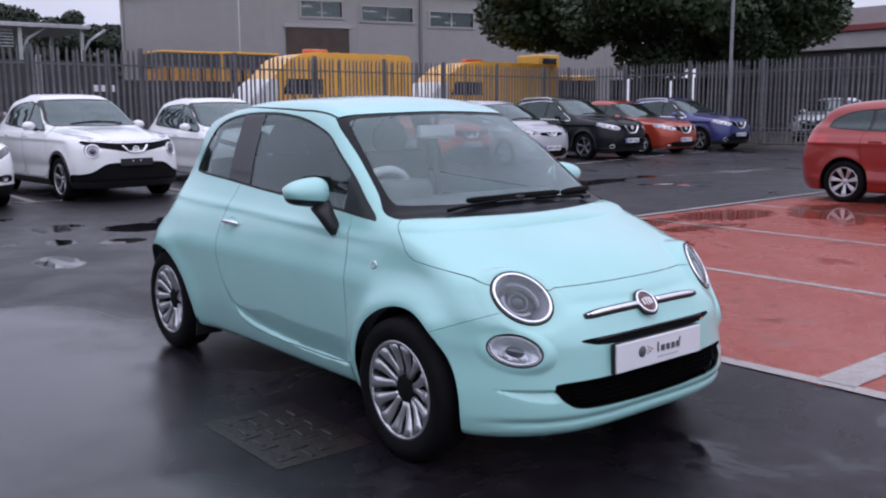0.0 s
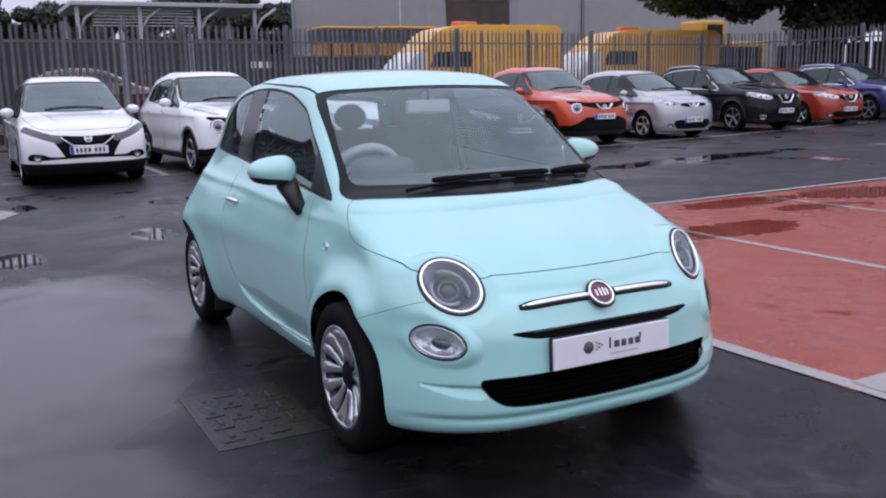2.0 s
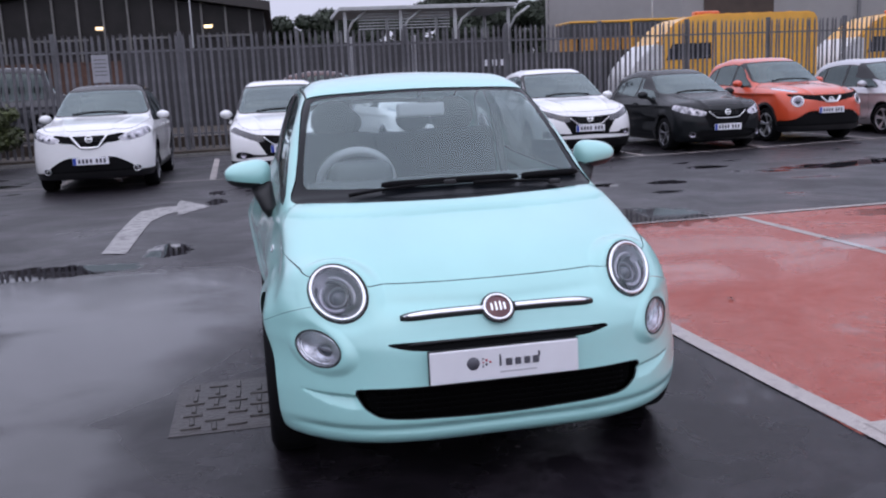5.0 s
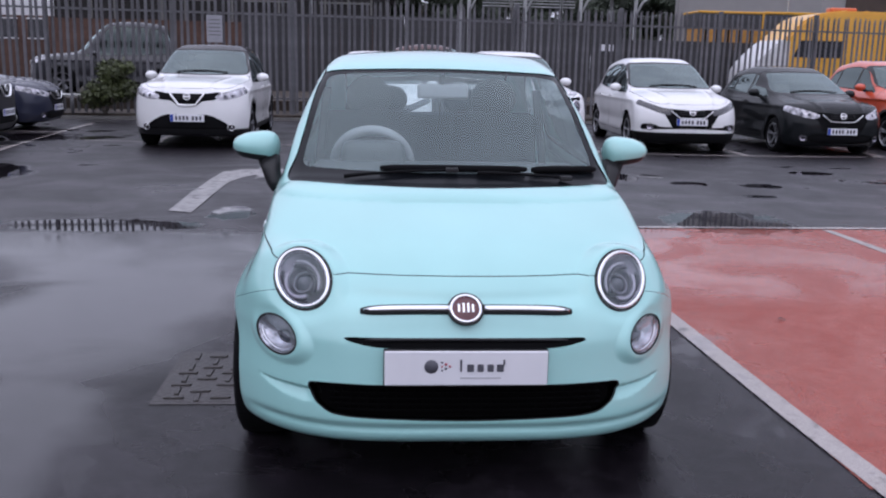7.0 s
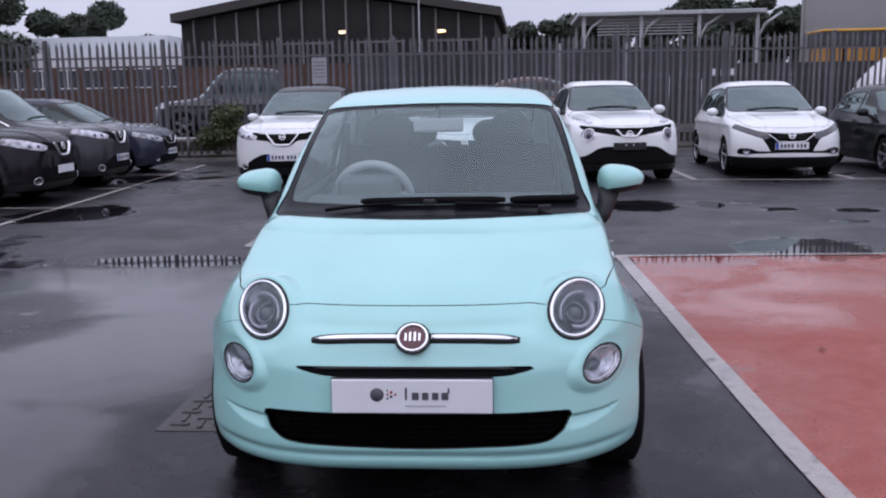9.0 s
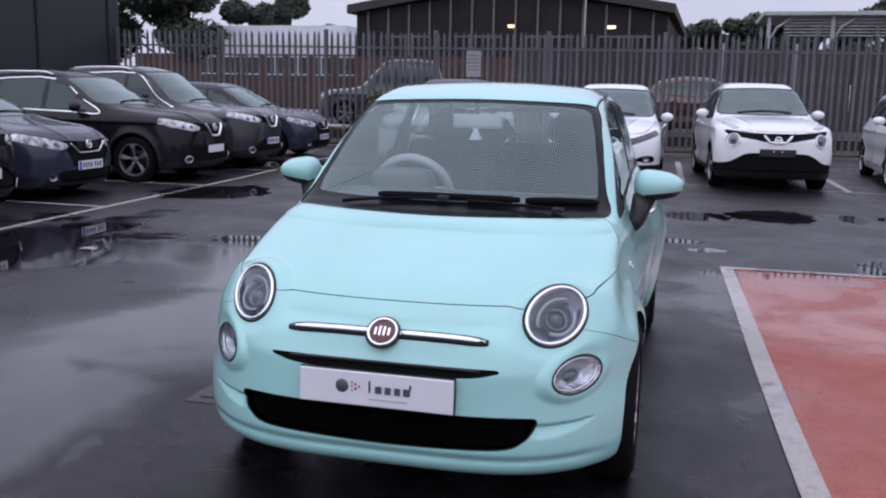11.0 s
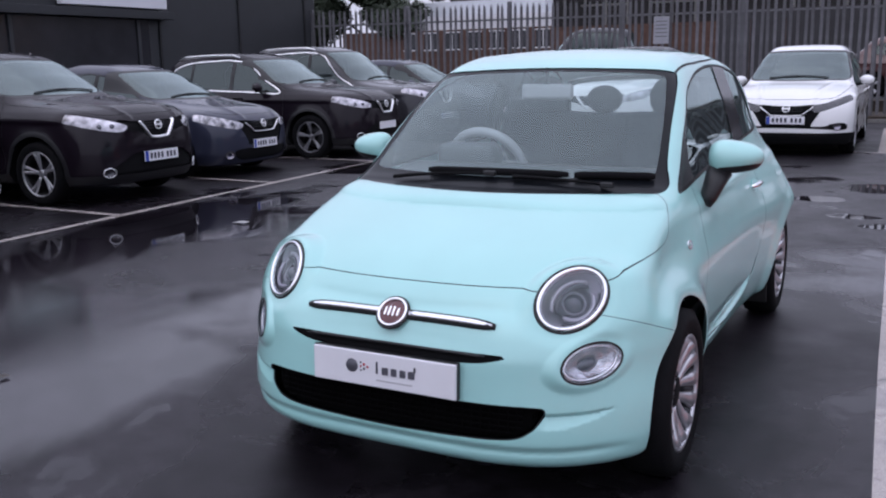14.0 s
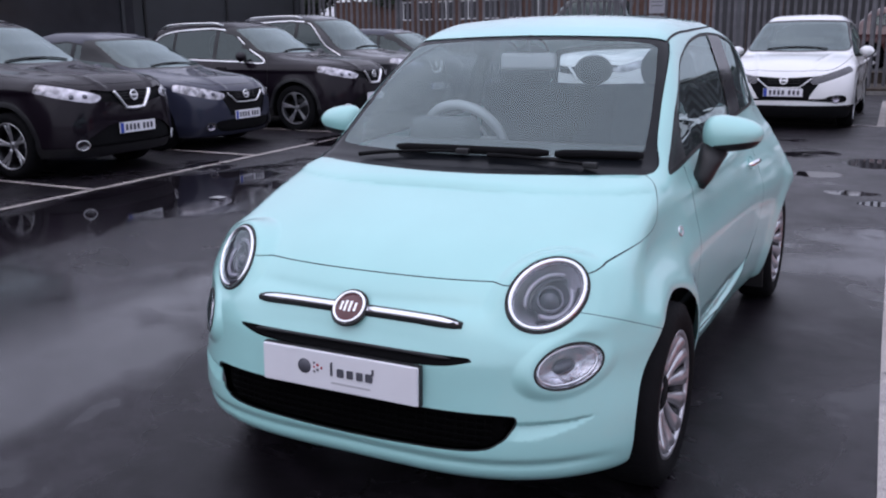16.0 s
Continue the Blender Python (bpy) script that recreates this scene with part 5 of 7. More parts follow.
        obj("wiper", *tube([tuple(p) for p in on_skin(f, [(x - 0.15 * s, cowl + 0.1, bonnet + 0.05 + 0.02 * math.sin((x + 0.3) * 4)) for x in np.linspace(-0.28, 0.28, 8)], 0.008)], 0.009, 6), RUBBER, car)
        if rails:
            P = [(s * (w - 0.30), y, 0) for y in np.linspace(header + 0.35, roof_end - 0.15, 12)]
            P = on_skin(f, [(p[0], p[1], height - 0.03) for p in P], 0.035)
            P[0] -= np.array((0, 0.03, 0.035))
            P[-1] -= np.array((0, -0.03, 0.035))
            obj("roof_rail", *tube([tuple(p) for p in P], 0.016, 8), SATIN, car, "silver roof rail")
        seat = part("front_seat", bbox((0.48, 0.14, 0.62), (s * 0.37, 0.28, 0.88), 0.05, m=Matrix.Rotation(radians(-14), 4, "X")), SEATFAB, car)
        part("headrest", bbox((0.27, 0.10, 0.2), (s * 0.37, 0.40, 1.26), 0.04), SEATFAB, seat)
    part("dashboard", bbox((width * 0.72, 0.40, 0.16), (0, cowl + 0.45, bonnet - 0.09), 0.05), SEATFAB, car)
    part("cabin_floor", bbox((width * 0.78, base * 0.9, 0.03), (0, 0.1, clear + 0.2)), SEATFAB, car)
    part("rear_bench", bbox((width * 0.7, 0.2, 0.55), (0, base / 2 - 0.25, 0.80), 0.05), SEATFAB, car)
    return car


def crossover(m, body, label, **k):
    a = dict(length=4.377, width=1.806, height=1.66, base=2.646, front=0.90, r=0.345, bonnet=1.13, nose_z=0.94, cowl=-0.98, header=-0.18, roof_end=1.50, tail_top=1.30, clear=0.21, clad=True, rails=True, belt=1.02, twin=0.09, spokes=5, fog="chrome", rim=SPLASHED, low_top=0.32, low_in=0.52, low_out=0.22, plate_z=0.495)
    a.update(k)
    return parked_car("crossover_car", m, body, label, **a)


def electric_hatch(m, body, label, **k):
    a = dict(length=4.49, width=1.788, height=1.61, base=2.70, front=0.96, r=0.318, bonnet=1.05, nose_z=0.815, cowl=-1.14, header=-0.22, roof_end=1.48, tail_top=1.25, clear=0.17, grille="wide", lamps="wedge", belt=0.97, spokes=5, twin=0.0, lampmat=LAMPDARK, fog=True, plate_z=0.535, valance=0.355, fog_at=(0.20, 0.275), mouth=[(0, 0.452), (0.30, 0.450), (0.52, 0.452), (0.60, 0.485), (0.77, 0.492), (0.79, 0.400), (0.55, 0.408), (0.30, 0.418), (0, 0.422)])
    a.update(k)
    return parked_car("electric_hatchback", m, body, label, **a)


def small_crossover(m, body, label, **k):
    a = dict(length=4.135, width=1.765, height=1.66, base=2.53, front=0.86, r=0.335, bonnet=1.12, nose_z=0.905, cowl=-0.86, header=-0.12, roof_end=1.32, tail_top=1.30, clear=0.20, clad=True, lamps="round", grille="band", belt=1.05, spokes=5, twin=0.10, plate_z=0.60, mouth=[(0, 0.60), (0.30, 0.595), (0.47, 0.575), (0.66, 0.460), (0.80, 0.425), (0.86, 0.42), (0.86, 0.27), (0, 0.26)], fog=False)
    a.update(k)
    return parked_car("compact_crossover", m, body, label, **a)


def supermini(m, body, label, **k):
    a = dict(length=3.999, width=1.743, height=1.50, base=2.525, front=0.83, r=0.305, bonnet=1.0, nose_z=0.80, cowl=-1.02, header=-0.18, roof_end=1.30, tail_top=1.20, clear=0.16, grille="wide", belt=0.93, spokes=5, twin=0.08)
    a.update(k)
    return parked_car("hatchback_car", m, body, label, **a)

# ---------------------------------------------------------------- ground
def gz(x, y):
    """Height of the car park, which rises a little towards the parked row."""
    return 0.03 * min(1.0, max(0.0, (y - 8.5) / 4))


def wet(name, base, patch, worn=None, worn_at=0.62, dry=(0.22, 0.43)):
    """A wet paved surface: stone grain, patches of drier and wetter ground, and puddles with noisy edges."""
    m, n, l, p = nodemat(name)
    geo = n.new("ShaderNodeNewGeometry")
    pos = geo.outputs["Position"]

    def tex(scale, detail=5, rough=0.55, dist=0.0):
        t = n.new("ShaderNodeTexNoise")
        t.inputs["Scale"].default_value, t.inputs["Detail"].default_value, t.inputs["Roughness"].default_value = scale, detail, rough
        t.inputs["Distortion"].default_value = dist
        l.new(pos, t.inputs["Vector"])
        return t.outputs["Fac"]

    def calc(op, a, b=None, c=None):
        k = n.new("ShaderNodeMath")
        k.operation = op
        for i, v in enumerate((a, b, c)):
            if v is None:
                continue
            if isinstance(v, (int, float)):
                k.inputs[i].default_value = v
            else:
                l.new(v, k.inputs[i])
        return k.outputs[0]

    def span(v, a, b, c=0.0, d=1.0, smooth=True):
        k = n.new("ShaderNodeMapRange")
        k.interpolation_type = "SMOOTHSTEP" if smooth else "LINEAR"
        for i, q in zip(("From Min", "From Max", "To Min", "To Max"), (a, b, c, d)):
            k.inputs[i].default_value = q
        l.new(v, k.inputs["Value"])
        return k.outputs[0]

    big, mid, fine, grit = tex(0.22, 3), tex(1.1, 6, 0.6, 0.6), tex(9, 6), tex(160, 3)
    sep = n.new("ShaderNodeSeparateXYZ")
    l.new(pos, sep.inputs[0])
    x, y = sep.outputs[0], sep.outputs[1]
    rag = calc("SUBTRACT", mid, 0.5)
    edge = calc("ADD", calc("MULTIPLY", rag, 1.5), calc("MULTIPLY", calc("SUBTRACT", big, 0.5), 1.2))
    crisp = calc("ADD", calc("MULTIPLY", rag, 0.8), calc("MULTIPLY", calc("SUBTRACT", fine, 0.5), 0.9))
    flat = calc("MULTIPLY", edge, 0.35)

    def hollow(cx, cy, rx, ry, turn, ragged, a, b):
        """1 inside a ragged ellipse, 0 outside."""
        c, s = math.cos(turn), math.sin(turn)
        dx, dy = calc("SUBTRACT", x, cx), calc("SUBTRACT", y, cy)
        u = calc("DIVIDE", calc("ADD", calc("MULTIPLY", dx, c), calc("MULTIPLY", dy, s)), rx)
        v = calc("DIVIDE", calc("SUBTRACT", calc("MULTIPLY", dy, c), calc("MULTIPLY", dx, s)), ry)
        d = calc("SQRT", calc("ADD", calc("MULTIPLY", u, u), calc("MULTIPLY", v, v)))
        return span(calc("ADD", d, ragged), a, b, 1.0, 0.0)

    pud = None
    # centre x, y, half sizes, turn: wide hollows in which the rain stands
    for q in ((-4.7, 2.2, 0.75, 2.6, 0.1), (8.7, 1.6, 1.3, 1.0, 0.3), (9.0, 7.3, 3.0, 0.5, 0.1), (-6.8, 11.5, 2.0, 1.0, 0.2), (-5.3, 6.8, 0.8, 0.9, 0.0)):
        q = hollow(*q, edge, 0.70, 1.02)
        pud = q if pud is None else calc("MAXIMUM", pud, q)
    # small puddles with ragged rims
    for cx, cy, rx, ry in ((3.06, 3.75, 0.68, 0.75), (1.87, 3.1, 0.58, 0.33), (2.97, 7.2, 0.2, 0.5), (3.36, 7.3, 0.16, 0.22), (3.65, 6.6, 0.27, 0.25), (4.53, 6.45, 0.3, 0.25), (4.12, 5.5, 0.22, 0.15), (5.9, 7.95, 0.35, 0.25), (2.05, 7.1, 0.55, 0.7), (-2.6, 3.27, 0.95, 0.32), (1.14, 6.75, 0.42, 0.45), (0.98, 4.73, 0.24, 0.15), (1.21, 4.25, 0.18, 0.13), (1.22, 3.12, 0.08, 0.11), (0.58, 5.75, 0.30, 0.24), (-1.63, 3.95, 0.22, 0.45), (-0.39, 4.75, 0.22, 0.42), (0.03, 6.1, 0.17, 0.28), (-1.32, 7.7, 0.15, 0.38), (5.7, 2.95, 0.95, 0.30), (5.9, 2.3, 0.5, 0.22), (4.3, 1.7, 0.8, 0.35), (7.4, 2.8, 0.9, 0.5)):
        pud = calc("MAXIMUM", pud, hollow(cx, cy, rx, ry, 0.0, crisp, 0.84, 0.98))
    # a thin film of water on both sides of the mint car, ending at the rougher lane behind it
    film = calc("MULTIPLY", hollow(-3.0, 1.6, 2.45, 3.0, 0.0, flat, 0.78, 1.0), span(calc("ADD", y, flat), 2.8, 3.1, 1.0, 0.0))
    film = calc("MULTIPLY", film, span(calc("ADD", calc("MULTIPLY", mid, 0.5), calc("MULTIPLY", big, 0.5)), 0.36, 0.52, 0.70, 1.0))
    film = calc("MULTIPLY", film, calc("SUBTRACT", 1.0, calc("MULTIPLY", hollow(-3.2, 0.95, 0.95, 1.2, 0.0, calc("MULTIPLY", edge, 0.5), 0.6, 1.1), 0.70)))
    film = calc("MAXIMUM", film, calc("MULTIPLY", hollow(2.2, 2.1, 2.2, 1.45, 0.0, flat, 0.70, 1.0), span(mid, 0.40, 0.60, 0.25, 0.85)))
    film = calc("MAXIMUM", film, calc("MULTIPLY", hollow(-3.2, -1.6, 2.05, 1.65, 0.0, flat, 0.82, 1.02), 0.95))
    lane = span(calc("ADD", y, flat), 3.0, 4.2)
    pools = span(calc("ADD", mid, calc("MULTIPLY", big, 0.5)), 0.86, 0.93)
    pud = calc("MAXIMUM", pud, pools)
    mixc = n.new("ShaderNodeMixRGB")
    mixc.inputs[1].default_value, mixc.inputs[2].default_value = base, patch
    l.new(span(calc("ADD", calc("MULTIPLY", mid, 0.6), calc("MULTIPLY", fine, 0.4)), 0.38, 0.62), mixc.inputs[0])
    grain = n.new("ShaderNodeMixRGB")
    grain.blend_type = "MULTIPLY"
    grain.inputs[0].default_value = 1
    l.new(mixc.outputs[0], grain.inputs[1])
    l.new(span(grit, 0.3, 0.7, 0.7, 1.3), grain.inputs[2])
    col = grain.outputs[0]
    if worn:
        ww = n.new("ShaderNodeMixRGB")
        ww.inputs[2].default_value = worn
        l.new(col, ww.inputs[1])
        l.new(span(calc("ADD", calc("MULTIPLY", fine, 0.6), calc("MULTIPLY", grit, 0.4)), worn_at - 0.06, worn_at + 0.06), ww.inputs[0])
        col = ww.outputs[0]
    dark = n.new("ShaderNodeMixRGB")
    dark.blend_type = "MULTIPLY"
    dark.inputs[2].default_value = (0.72, 0.72, 0.74, 1)
    l.new(pud, dark.inputs[0])
    l.new(col, dark.inputs[1])
    l.new(dark.outputs[0], p.inputs["Base Color"])
    damp = calc("ADD", span(calc("ADD", calc("MULTIPLY", big, 0.5), calc("MULTIPLY", mid, 0.5)), 0.36, 0.62, dry[1], dry[0]), calc("MULTIPLY", lane, 0.10))
    rough = n.new("ShaderNodeMixRGB")
    l.new(pud, rough.inputs[0])
    thin = n.new("ShaderNodeMixRGB")
    l.new(film, thin.inputs[0])
    l.new(damp, thin.inputs[1])
    l.new(span(mid, 0.35, 0.65, 0.13, 0.07), thin.inputs[2])
    l.new(thin.outputs[0], rough.inputs[1])
    rough.inputs[2].default_value = (0.03, 0.03, 0.03, 1)
    l.new(rough.outputs[0], p.inputs["Roughness"])
    l.new(calc("ADD", calc("ADD", 0.38, calc("MULTIPLY", lane, 0.42)), calc("MULTIPLY", film, 0.88)), p.inputs["Specular IOR Level"])
    p.inputs["IOR"].default_value = 1.33
    bp = n.new("ShaderNodeBump")
    bp.inputs["Distance"].default_value = 0.006
    l.new(calc("MULTIPLY", calc("SUBTRACT", 1.0, calc("MAXIMUM", pud, calc("MULTIPLY", film, 0.97))), 0.35), bp.inputs["Strength"])
    l.new(calc("ADD", grit, calc("MULTIPLY", fine, 1.5)), bp.inputs["Height"])
    l.new(bp.outputs[0], p.inputs["Normal"])
    MATS[name] = m
    return m


ASPHALT = wet("wet_asphalt", (0.0075, 0.0062, 0.0082, 1), (0.023, 0.0195, 0.0245, 1))
REDBAY = wet("red_bay_coating", (0.295, 0.057, 0.038, 1), (0.365, 0.102, 0.077, 1), (0.15, 0.06, 0.05, 1), 0.64)
ROADWHITE = wet("road_paint", (0.35, 0.315, 0.30, 1), (0.46, 0.415, 0.40, 1), (0.12, 0.115, 0.115, 1), 0.60)
ROADMID = wet("worn_road_paint", (0.27, 0.26, 0.26, 1), (0.40, 0.385, 0.38, 1), (0.06, 0.058, 0.06, 1), 0.54)
ROADFAINT = wet("faint_road_paint", (0.16, 0.16, 0.16, 1), (0.30, 0.30, 0.30, 1), (0.03, 0.03, 0.032, 1), 0.50)
SOIL = mat("verge_soil", (0.045, 0.034, 0.026, 1), 0.9, vary=0.4, scale=14, bump=0.8, bscale=18)
KERB = mat("kerb_concrete", (0.14, 0.135, 0.13, 1), 0.6, vary=0.3, scale=12, bump=0.3, bscale=60)


def grid_sheet(name, xs, ys, lift, material, label, kind="structure", parent=None):
    V = [(x, y, gz(x, y) + lift) for y in ys for x in xs]
    k = len(xs)
    F = [(j * k + i, j * k + i + 1, (j + 1) * k + i + 1, (j + 1) * k + i) for j in range(len(ys) - 1) for i in range(k - 1)]
    return tagged(obj(name, V, F, material, parent), label=label, kind=kind)


def steps(a, b, d=1.0):
    n = max(1, int(math.ceil((b - a) / d)))
    return [a + (b - a) * i / n for i in range(n + 1)]


grid_sheet("ground", [-600, -150, -50] + steps(-25, 35, 0.5) + [60, 150, 600], [-600, -150, -40] + steps(-12, 18, 0.5) + [25, 40, 150, 600], 0.0, ASPHALT, "wet patched car park asphalt with puddles")
for i in range(6):
    for y0, y1 in ((-1.75, 3.36), (-6.6, -1.75)):
        grid_sheet("parking_bay", steps(1.42 + 2.43 * i + (0.085 if i == 0 and y0 < -2 else 0.0), 3.85 + 2.43 * i, 0.5), steps(y0, y1, 0.5), 0.003, REDBAY, "red coated parking bay, wet")


def stripe(name, a, b, width, label="worn white parking line", lift=0.008):
    """A painted line on the ground from a to b."""
    a, b = Vector(a), Vector(b)
    d = (b - a)
    n = Vector((-d.y, d.x)).normalized() * (width / 2)
    k = max(1, int(d.length / 0.5))
    V, F = [], []
    for i in range(k + 1):
        q = a + d * (i / k)
        for s in (-1, 1):
            e = q + n * s
            V.append((e.x, e.y, gz(e.x, e.y) + lift))
    for i in range(k):
        F.append((2 * i, 2 * i + 2, 2 * i + 3, 2 * i + 1))
    return tagged(obj(name, V, F, ROADWHITE), label=label, kind="structure")


side = [(1.345, 3.42), (1.378, 2.0), (1.408, 0.5), (1.435, -0.5), (1.455, -1.15), (1.485, -1.75), (1.60, -6.6)]
for a, b in zip(side[:-1], side[1:]):
    stripe("parking_line", a, b, 0.105, lift=0.006)
stripe("parking_line", (1.34, 3.36), (15.9, 3.62), 0.09, lift=0.0085)
for i in range(1, 7):
    stripe("parking_line", (1.38 + 2.43 * i, 3.32), (1.46 + 2.43 * i, -6.6), 0.085, lift=0.006)
stripe("parking_line", (1.50, -1.76), (15.9, -1.66), 0.20, lift=0.0085)
line = [(-5.2, 11.2), (-1.5, 10.85), (2.0, 10.60), (5.5, 10.25), (7.5, 10.35), (13.85, 11.2), (18.0, 11.95), (23.0, 12.85)]
for a, b in zip(line[:-1], line[1:]):
    stripe("parking_line", a, b, 0.09, lift=0.006)
for i in range(-1, 10):
    x = -1.50 + 2.48 * i
    y = float(np.interp(x, [p[0] for p in line], [p[1] for p in line]))
    stripe("parking_line", (x, y), (x - 0.10, y + 5.0), 0.11, lift=0.0085)
bay_x = lambda y: -5.33 - 0.062 * y
stripe("parking_line", (bay_x(-6), -6), (bay_x(15.2), 15.2), 0.09, lift=0.006)
for y in (-3.05, -0.43, 2.19, 4.81, 7.43, 10.05, 12.67):
    stripe("parking_line", (bay_x(y), y), (bay_x(y) - 4.7, y + 0.12), 0.085, lift=0.0085)


def road_arrow(name, pts, label, material=ROADWHITE):
    V = [(x, y, gz(x, y) + 0.007) for x, y in pts]
    return tagged(obj(name, V, [tuple(range(len(V)))], material, smooth=False), label=label, kind="structure")


road_arrow("road_arrow", [(-2.23, 4.03), (-2.0, 3.93), (-2.01, 5.16), (-2.01, 6.13), (-1.87, 6.73), (-1.76, 6.89), (-1.75, 6.45), (-1.39, 7.22), (-1.83, 8.21), (-1.83, 7.51), (-2.04, 7.45), (-2.24, 7.15), (-2.26, 6.41), (-2.26, 5.16)], "worn white turn-right arrow on the asphalt", ROADMID)
road_arrow("road_arrow", [(11.67, 7.36), (13.87, 7.14), (13.81, 6.88), (15.71, 7.0), (13.93, 7.53), (13.9, 7.28), (11.69, 7.48)], "worn white straight arrow on the asphalt", ROADFAINT)

# drain cover beside the mint car
cover = thing("drain_cover", "worn iron drain cover set in the asphalt", "drain cover", pose(-0.985, -0.57, -0.001))
IRON = mat("cast_iron", (0.016, 0.011, 0.010, 1), 0.36, 0.0, vary=0.6, scale=9, bump=0.5, bscale=45)
part("cover_frame", join(bbox((0.46, 0.03, 0.02), (0, 0.335, -0.0065)), bbox((0.46, 0.03, 0.02), (0, -0.335, -0.0065)), bbox((0.03, 0.64, 0.02), (0.215, 0, -0.0065)), bbox((0.03, 0.64, 0.02), (-0.215, 0, -0.0065))), IRON, cover)
part("cover_plate", bbox((0.40, 0.64, 0.012), (0, 0, -0.002)), IRON, cover)
rng = random.Random(5)
for j in range(8):
    for i in range(4):
        if rng.random() < 0.12:
            continue
        turn = 90 if (i + j) % 2 else 0
        rib = part("cover_rib", bbox((0.085, 0.022, 0.008), (0, 0, 0), 0.003, segments=1), IRON, cover)
        rib.matrix_local = pose(-0.145 + 0.097 * i, -0.275 + 0.078 * j, 0.0055, 0, 0, turn + rng.uniform(-4, 4))

# litter on the asphalt
for i, (x, y, s) in enumerate(((-4.05, 2.32, 0.075), (-2.28, -1.53, 0.05), (2.05, 0.35, 0.02), (-4.3, 3.6, 0.05))):
    leaf = obj("fallen_leaf", [(-s, -s * 0.6, 0.010), (s, -s * 0.5, 0.014), (s * 0.9, s * 0.6, 0.012), (0, s * 0.3, 0.022), (-s * 0.9, s * 0.6, 0.010)], [(0, 1, 3), (1, 2, 3), (3, 4, 0)], mat("wet_litter", (0.035, 0.028, 0.025, 1), 0.5, vary=0.4, scale=30) if i else mat("pale_litter", (0.3, 0.3, 0.3, 1), 0.5, vary=0.4, scale=30), None, smooth=False)
    leaf.location = (x, y, 0.0)
    leaf.rotation_euler = (0, 0, i * 1.3)
    tagged(leaf, label="small wet scrap lying on the asphalt", category="litter")

# ---------------------------------------------------------------- the parked rows
def bay(x, y, turn=0.0):
    """A place on the ground for a car, tilted so that all its wheels stand on it."""
    a = radians(turn)
    dx, dy = -1.3 * math.sin(a), 1.3 * math.cos(a)
    front, rear = gz(x - dx, y - dy), gz(x + dx, y + dy)
    return pose(x, y, (front + rear) / 2 - 0.002, 0, 0, turn) @ pose(0, 0, 0, math.degrees(math.atan2(rear - front, 2.6)), 0, 0)


crossover(bay(-3.22, 12.12), WHITE, "white crossover with a dark glass roof, nose out", roofmat=BLACK, rails=False)
electric_hatch(bay(-0.27, 12.02), WHITE, "white electric hatchback with smoked headlights, nose out")
small_crossover(bay(2.14, 12.02, 5), WHITE, "white compact crossover with round headlights and no number plate", plate="none")
electric_hatch(bay(5.06, 12.70, -2), WHITE, "white electric hatchback parked beside a black hatchback")
supermini(bay(7.60, 12.49), DARKGREEN, "black hatchback with chrome V grille, nose out", rim=SPLASHED)
small_crossover(bay(9.96, 12.92), ORANGE, "orange-red compact crossover with round headlights")
supermini(bay(12.61, 13.0), SILVER, "silver hatchback with a small grille", grille="small", length=3.825, width=1.665, height=1.55, base=2.45, front=0.78, lamps="oval", nose_z=0.86, bonnet=1.04, cowl=-1.20, header=-0.34, low_top=0.25, twin=0.1)
crossover(bay(16.0, 13.62), DARKGREEN, "black crossover with silver roof rails and chrome window trim", chrome_win=True)
supermini(bay(19.0, 14.15), COPPER, "copper-red hatchback between darker cars", length=4.387, width=1.768, height=1.56, base=2.70, front=0.90, grille="v", nose_z=0.86, bonnet=1.03, belt=0.97)
crossover(bay(21.95, 14.25), BLUE, "blue crossover at the end of the row", rails=True, chrome_win=True)

turn = 93.0
crossover(bay(-8.175, 3.17, turn), BLACK, "black crossover with chrome fog lamp rings, nose out", chrome_win=True, rim=ALLOY, twin=0.13)
supermini(bay(-8.49, 5.54, turn), NIGHT, "dark blue-grey hatchback between two black crossovers")
crossover(bay(-8.32, 8.25, turn), BLACK, "black crossover with silver roof rails and a blank white plate", chrome_win=True, plate="blank")
crossover(bay(-8.45, 10.53, turn), GREY, "gunmetal grey large crossover with roof rails", length=4.64, height=1.78, base=2.705, chrome_win=True, bonnet=1.12, nose_z=0.99)
supermini(bay(-8.55, 13.46, turn), NIGHT, "dark hatchback at the fence end of the row", length=4.3, height=1.52, base=2.65)
crossover(bay(-8.12, 0.55, turn), BLACK, "dark crossover with wet bonnet, first in its row", lamps="oval")
supermini(bay(10.8, 1.25), RED, "brick red hatchback standing in a red bay, tail lamps showing", length=4.368, width=1.79, height=1.495, base=2.638, front=0.88, tail_detail=True, roof_end=1.66, tail_top=1.22, belt=0.97, group="", lamps="oval", spokes=7, twin=0.1)

# ---------------------------------------------------------------- palisade fence
STEEL = mat("weathered_galvanised", (0.155, 0.152, 0.165, 1), 0.5, 0.35, vary=0.3, scale=5, bump=0.1, bscale=60, piece=0.22)
STEELPOST = mat("fence_post_steel", (0.13, 0.13, 0.14, 1), 0.5, 0.35, vary=0.25, scale=5)


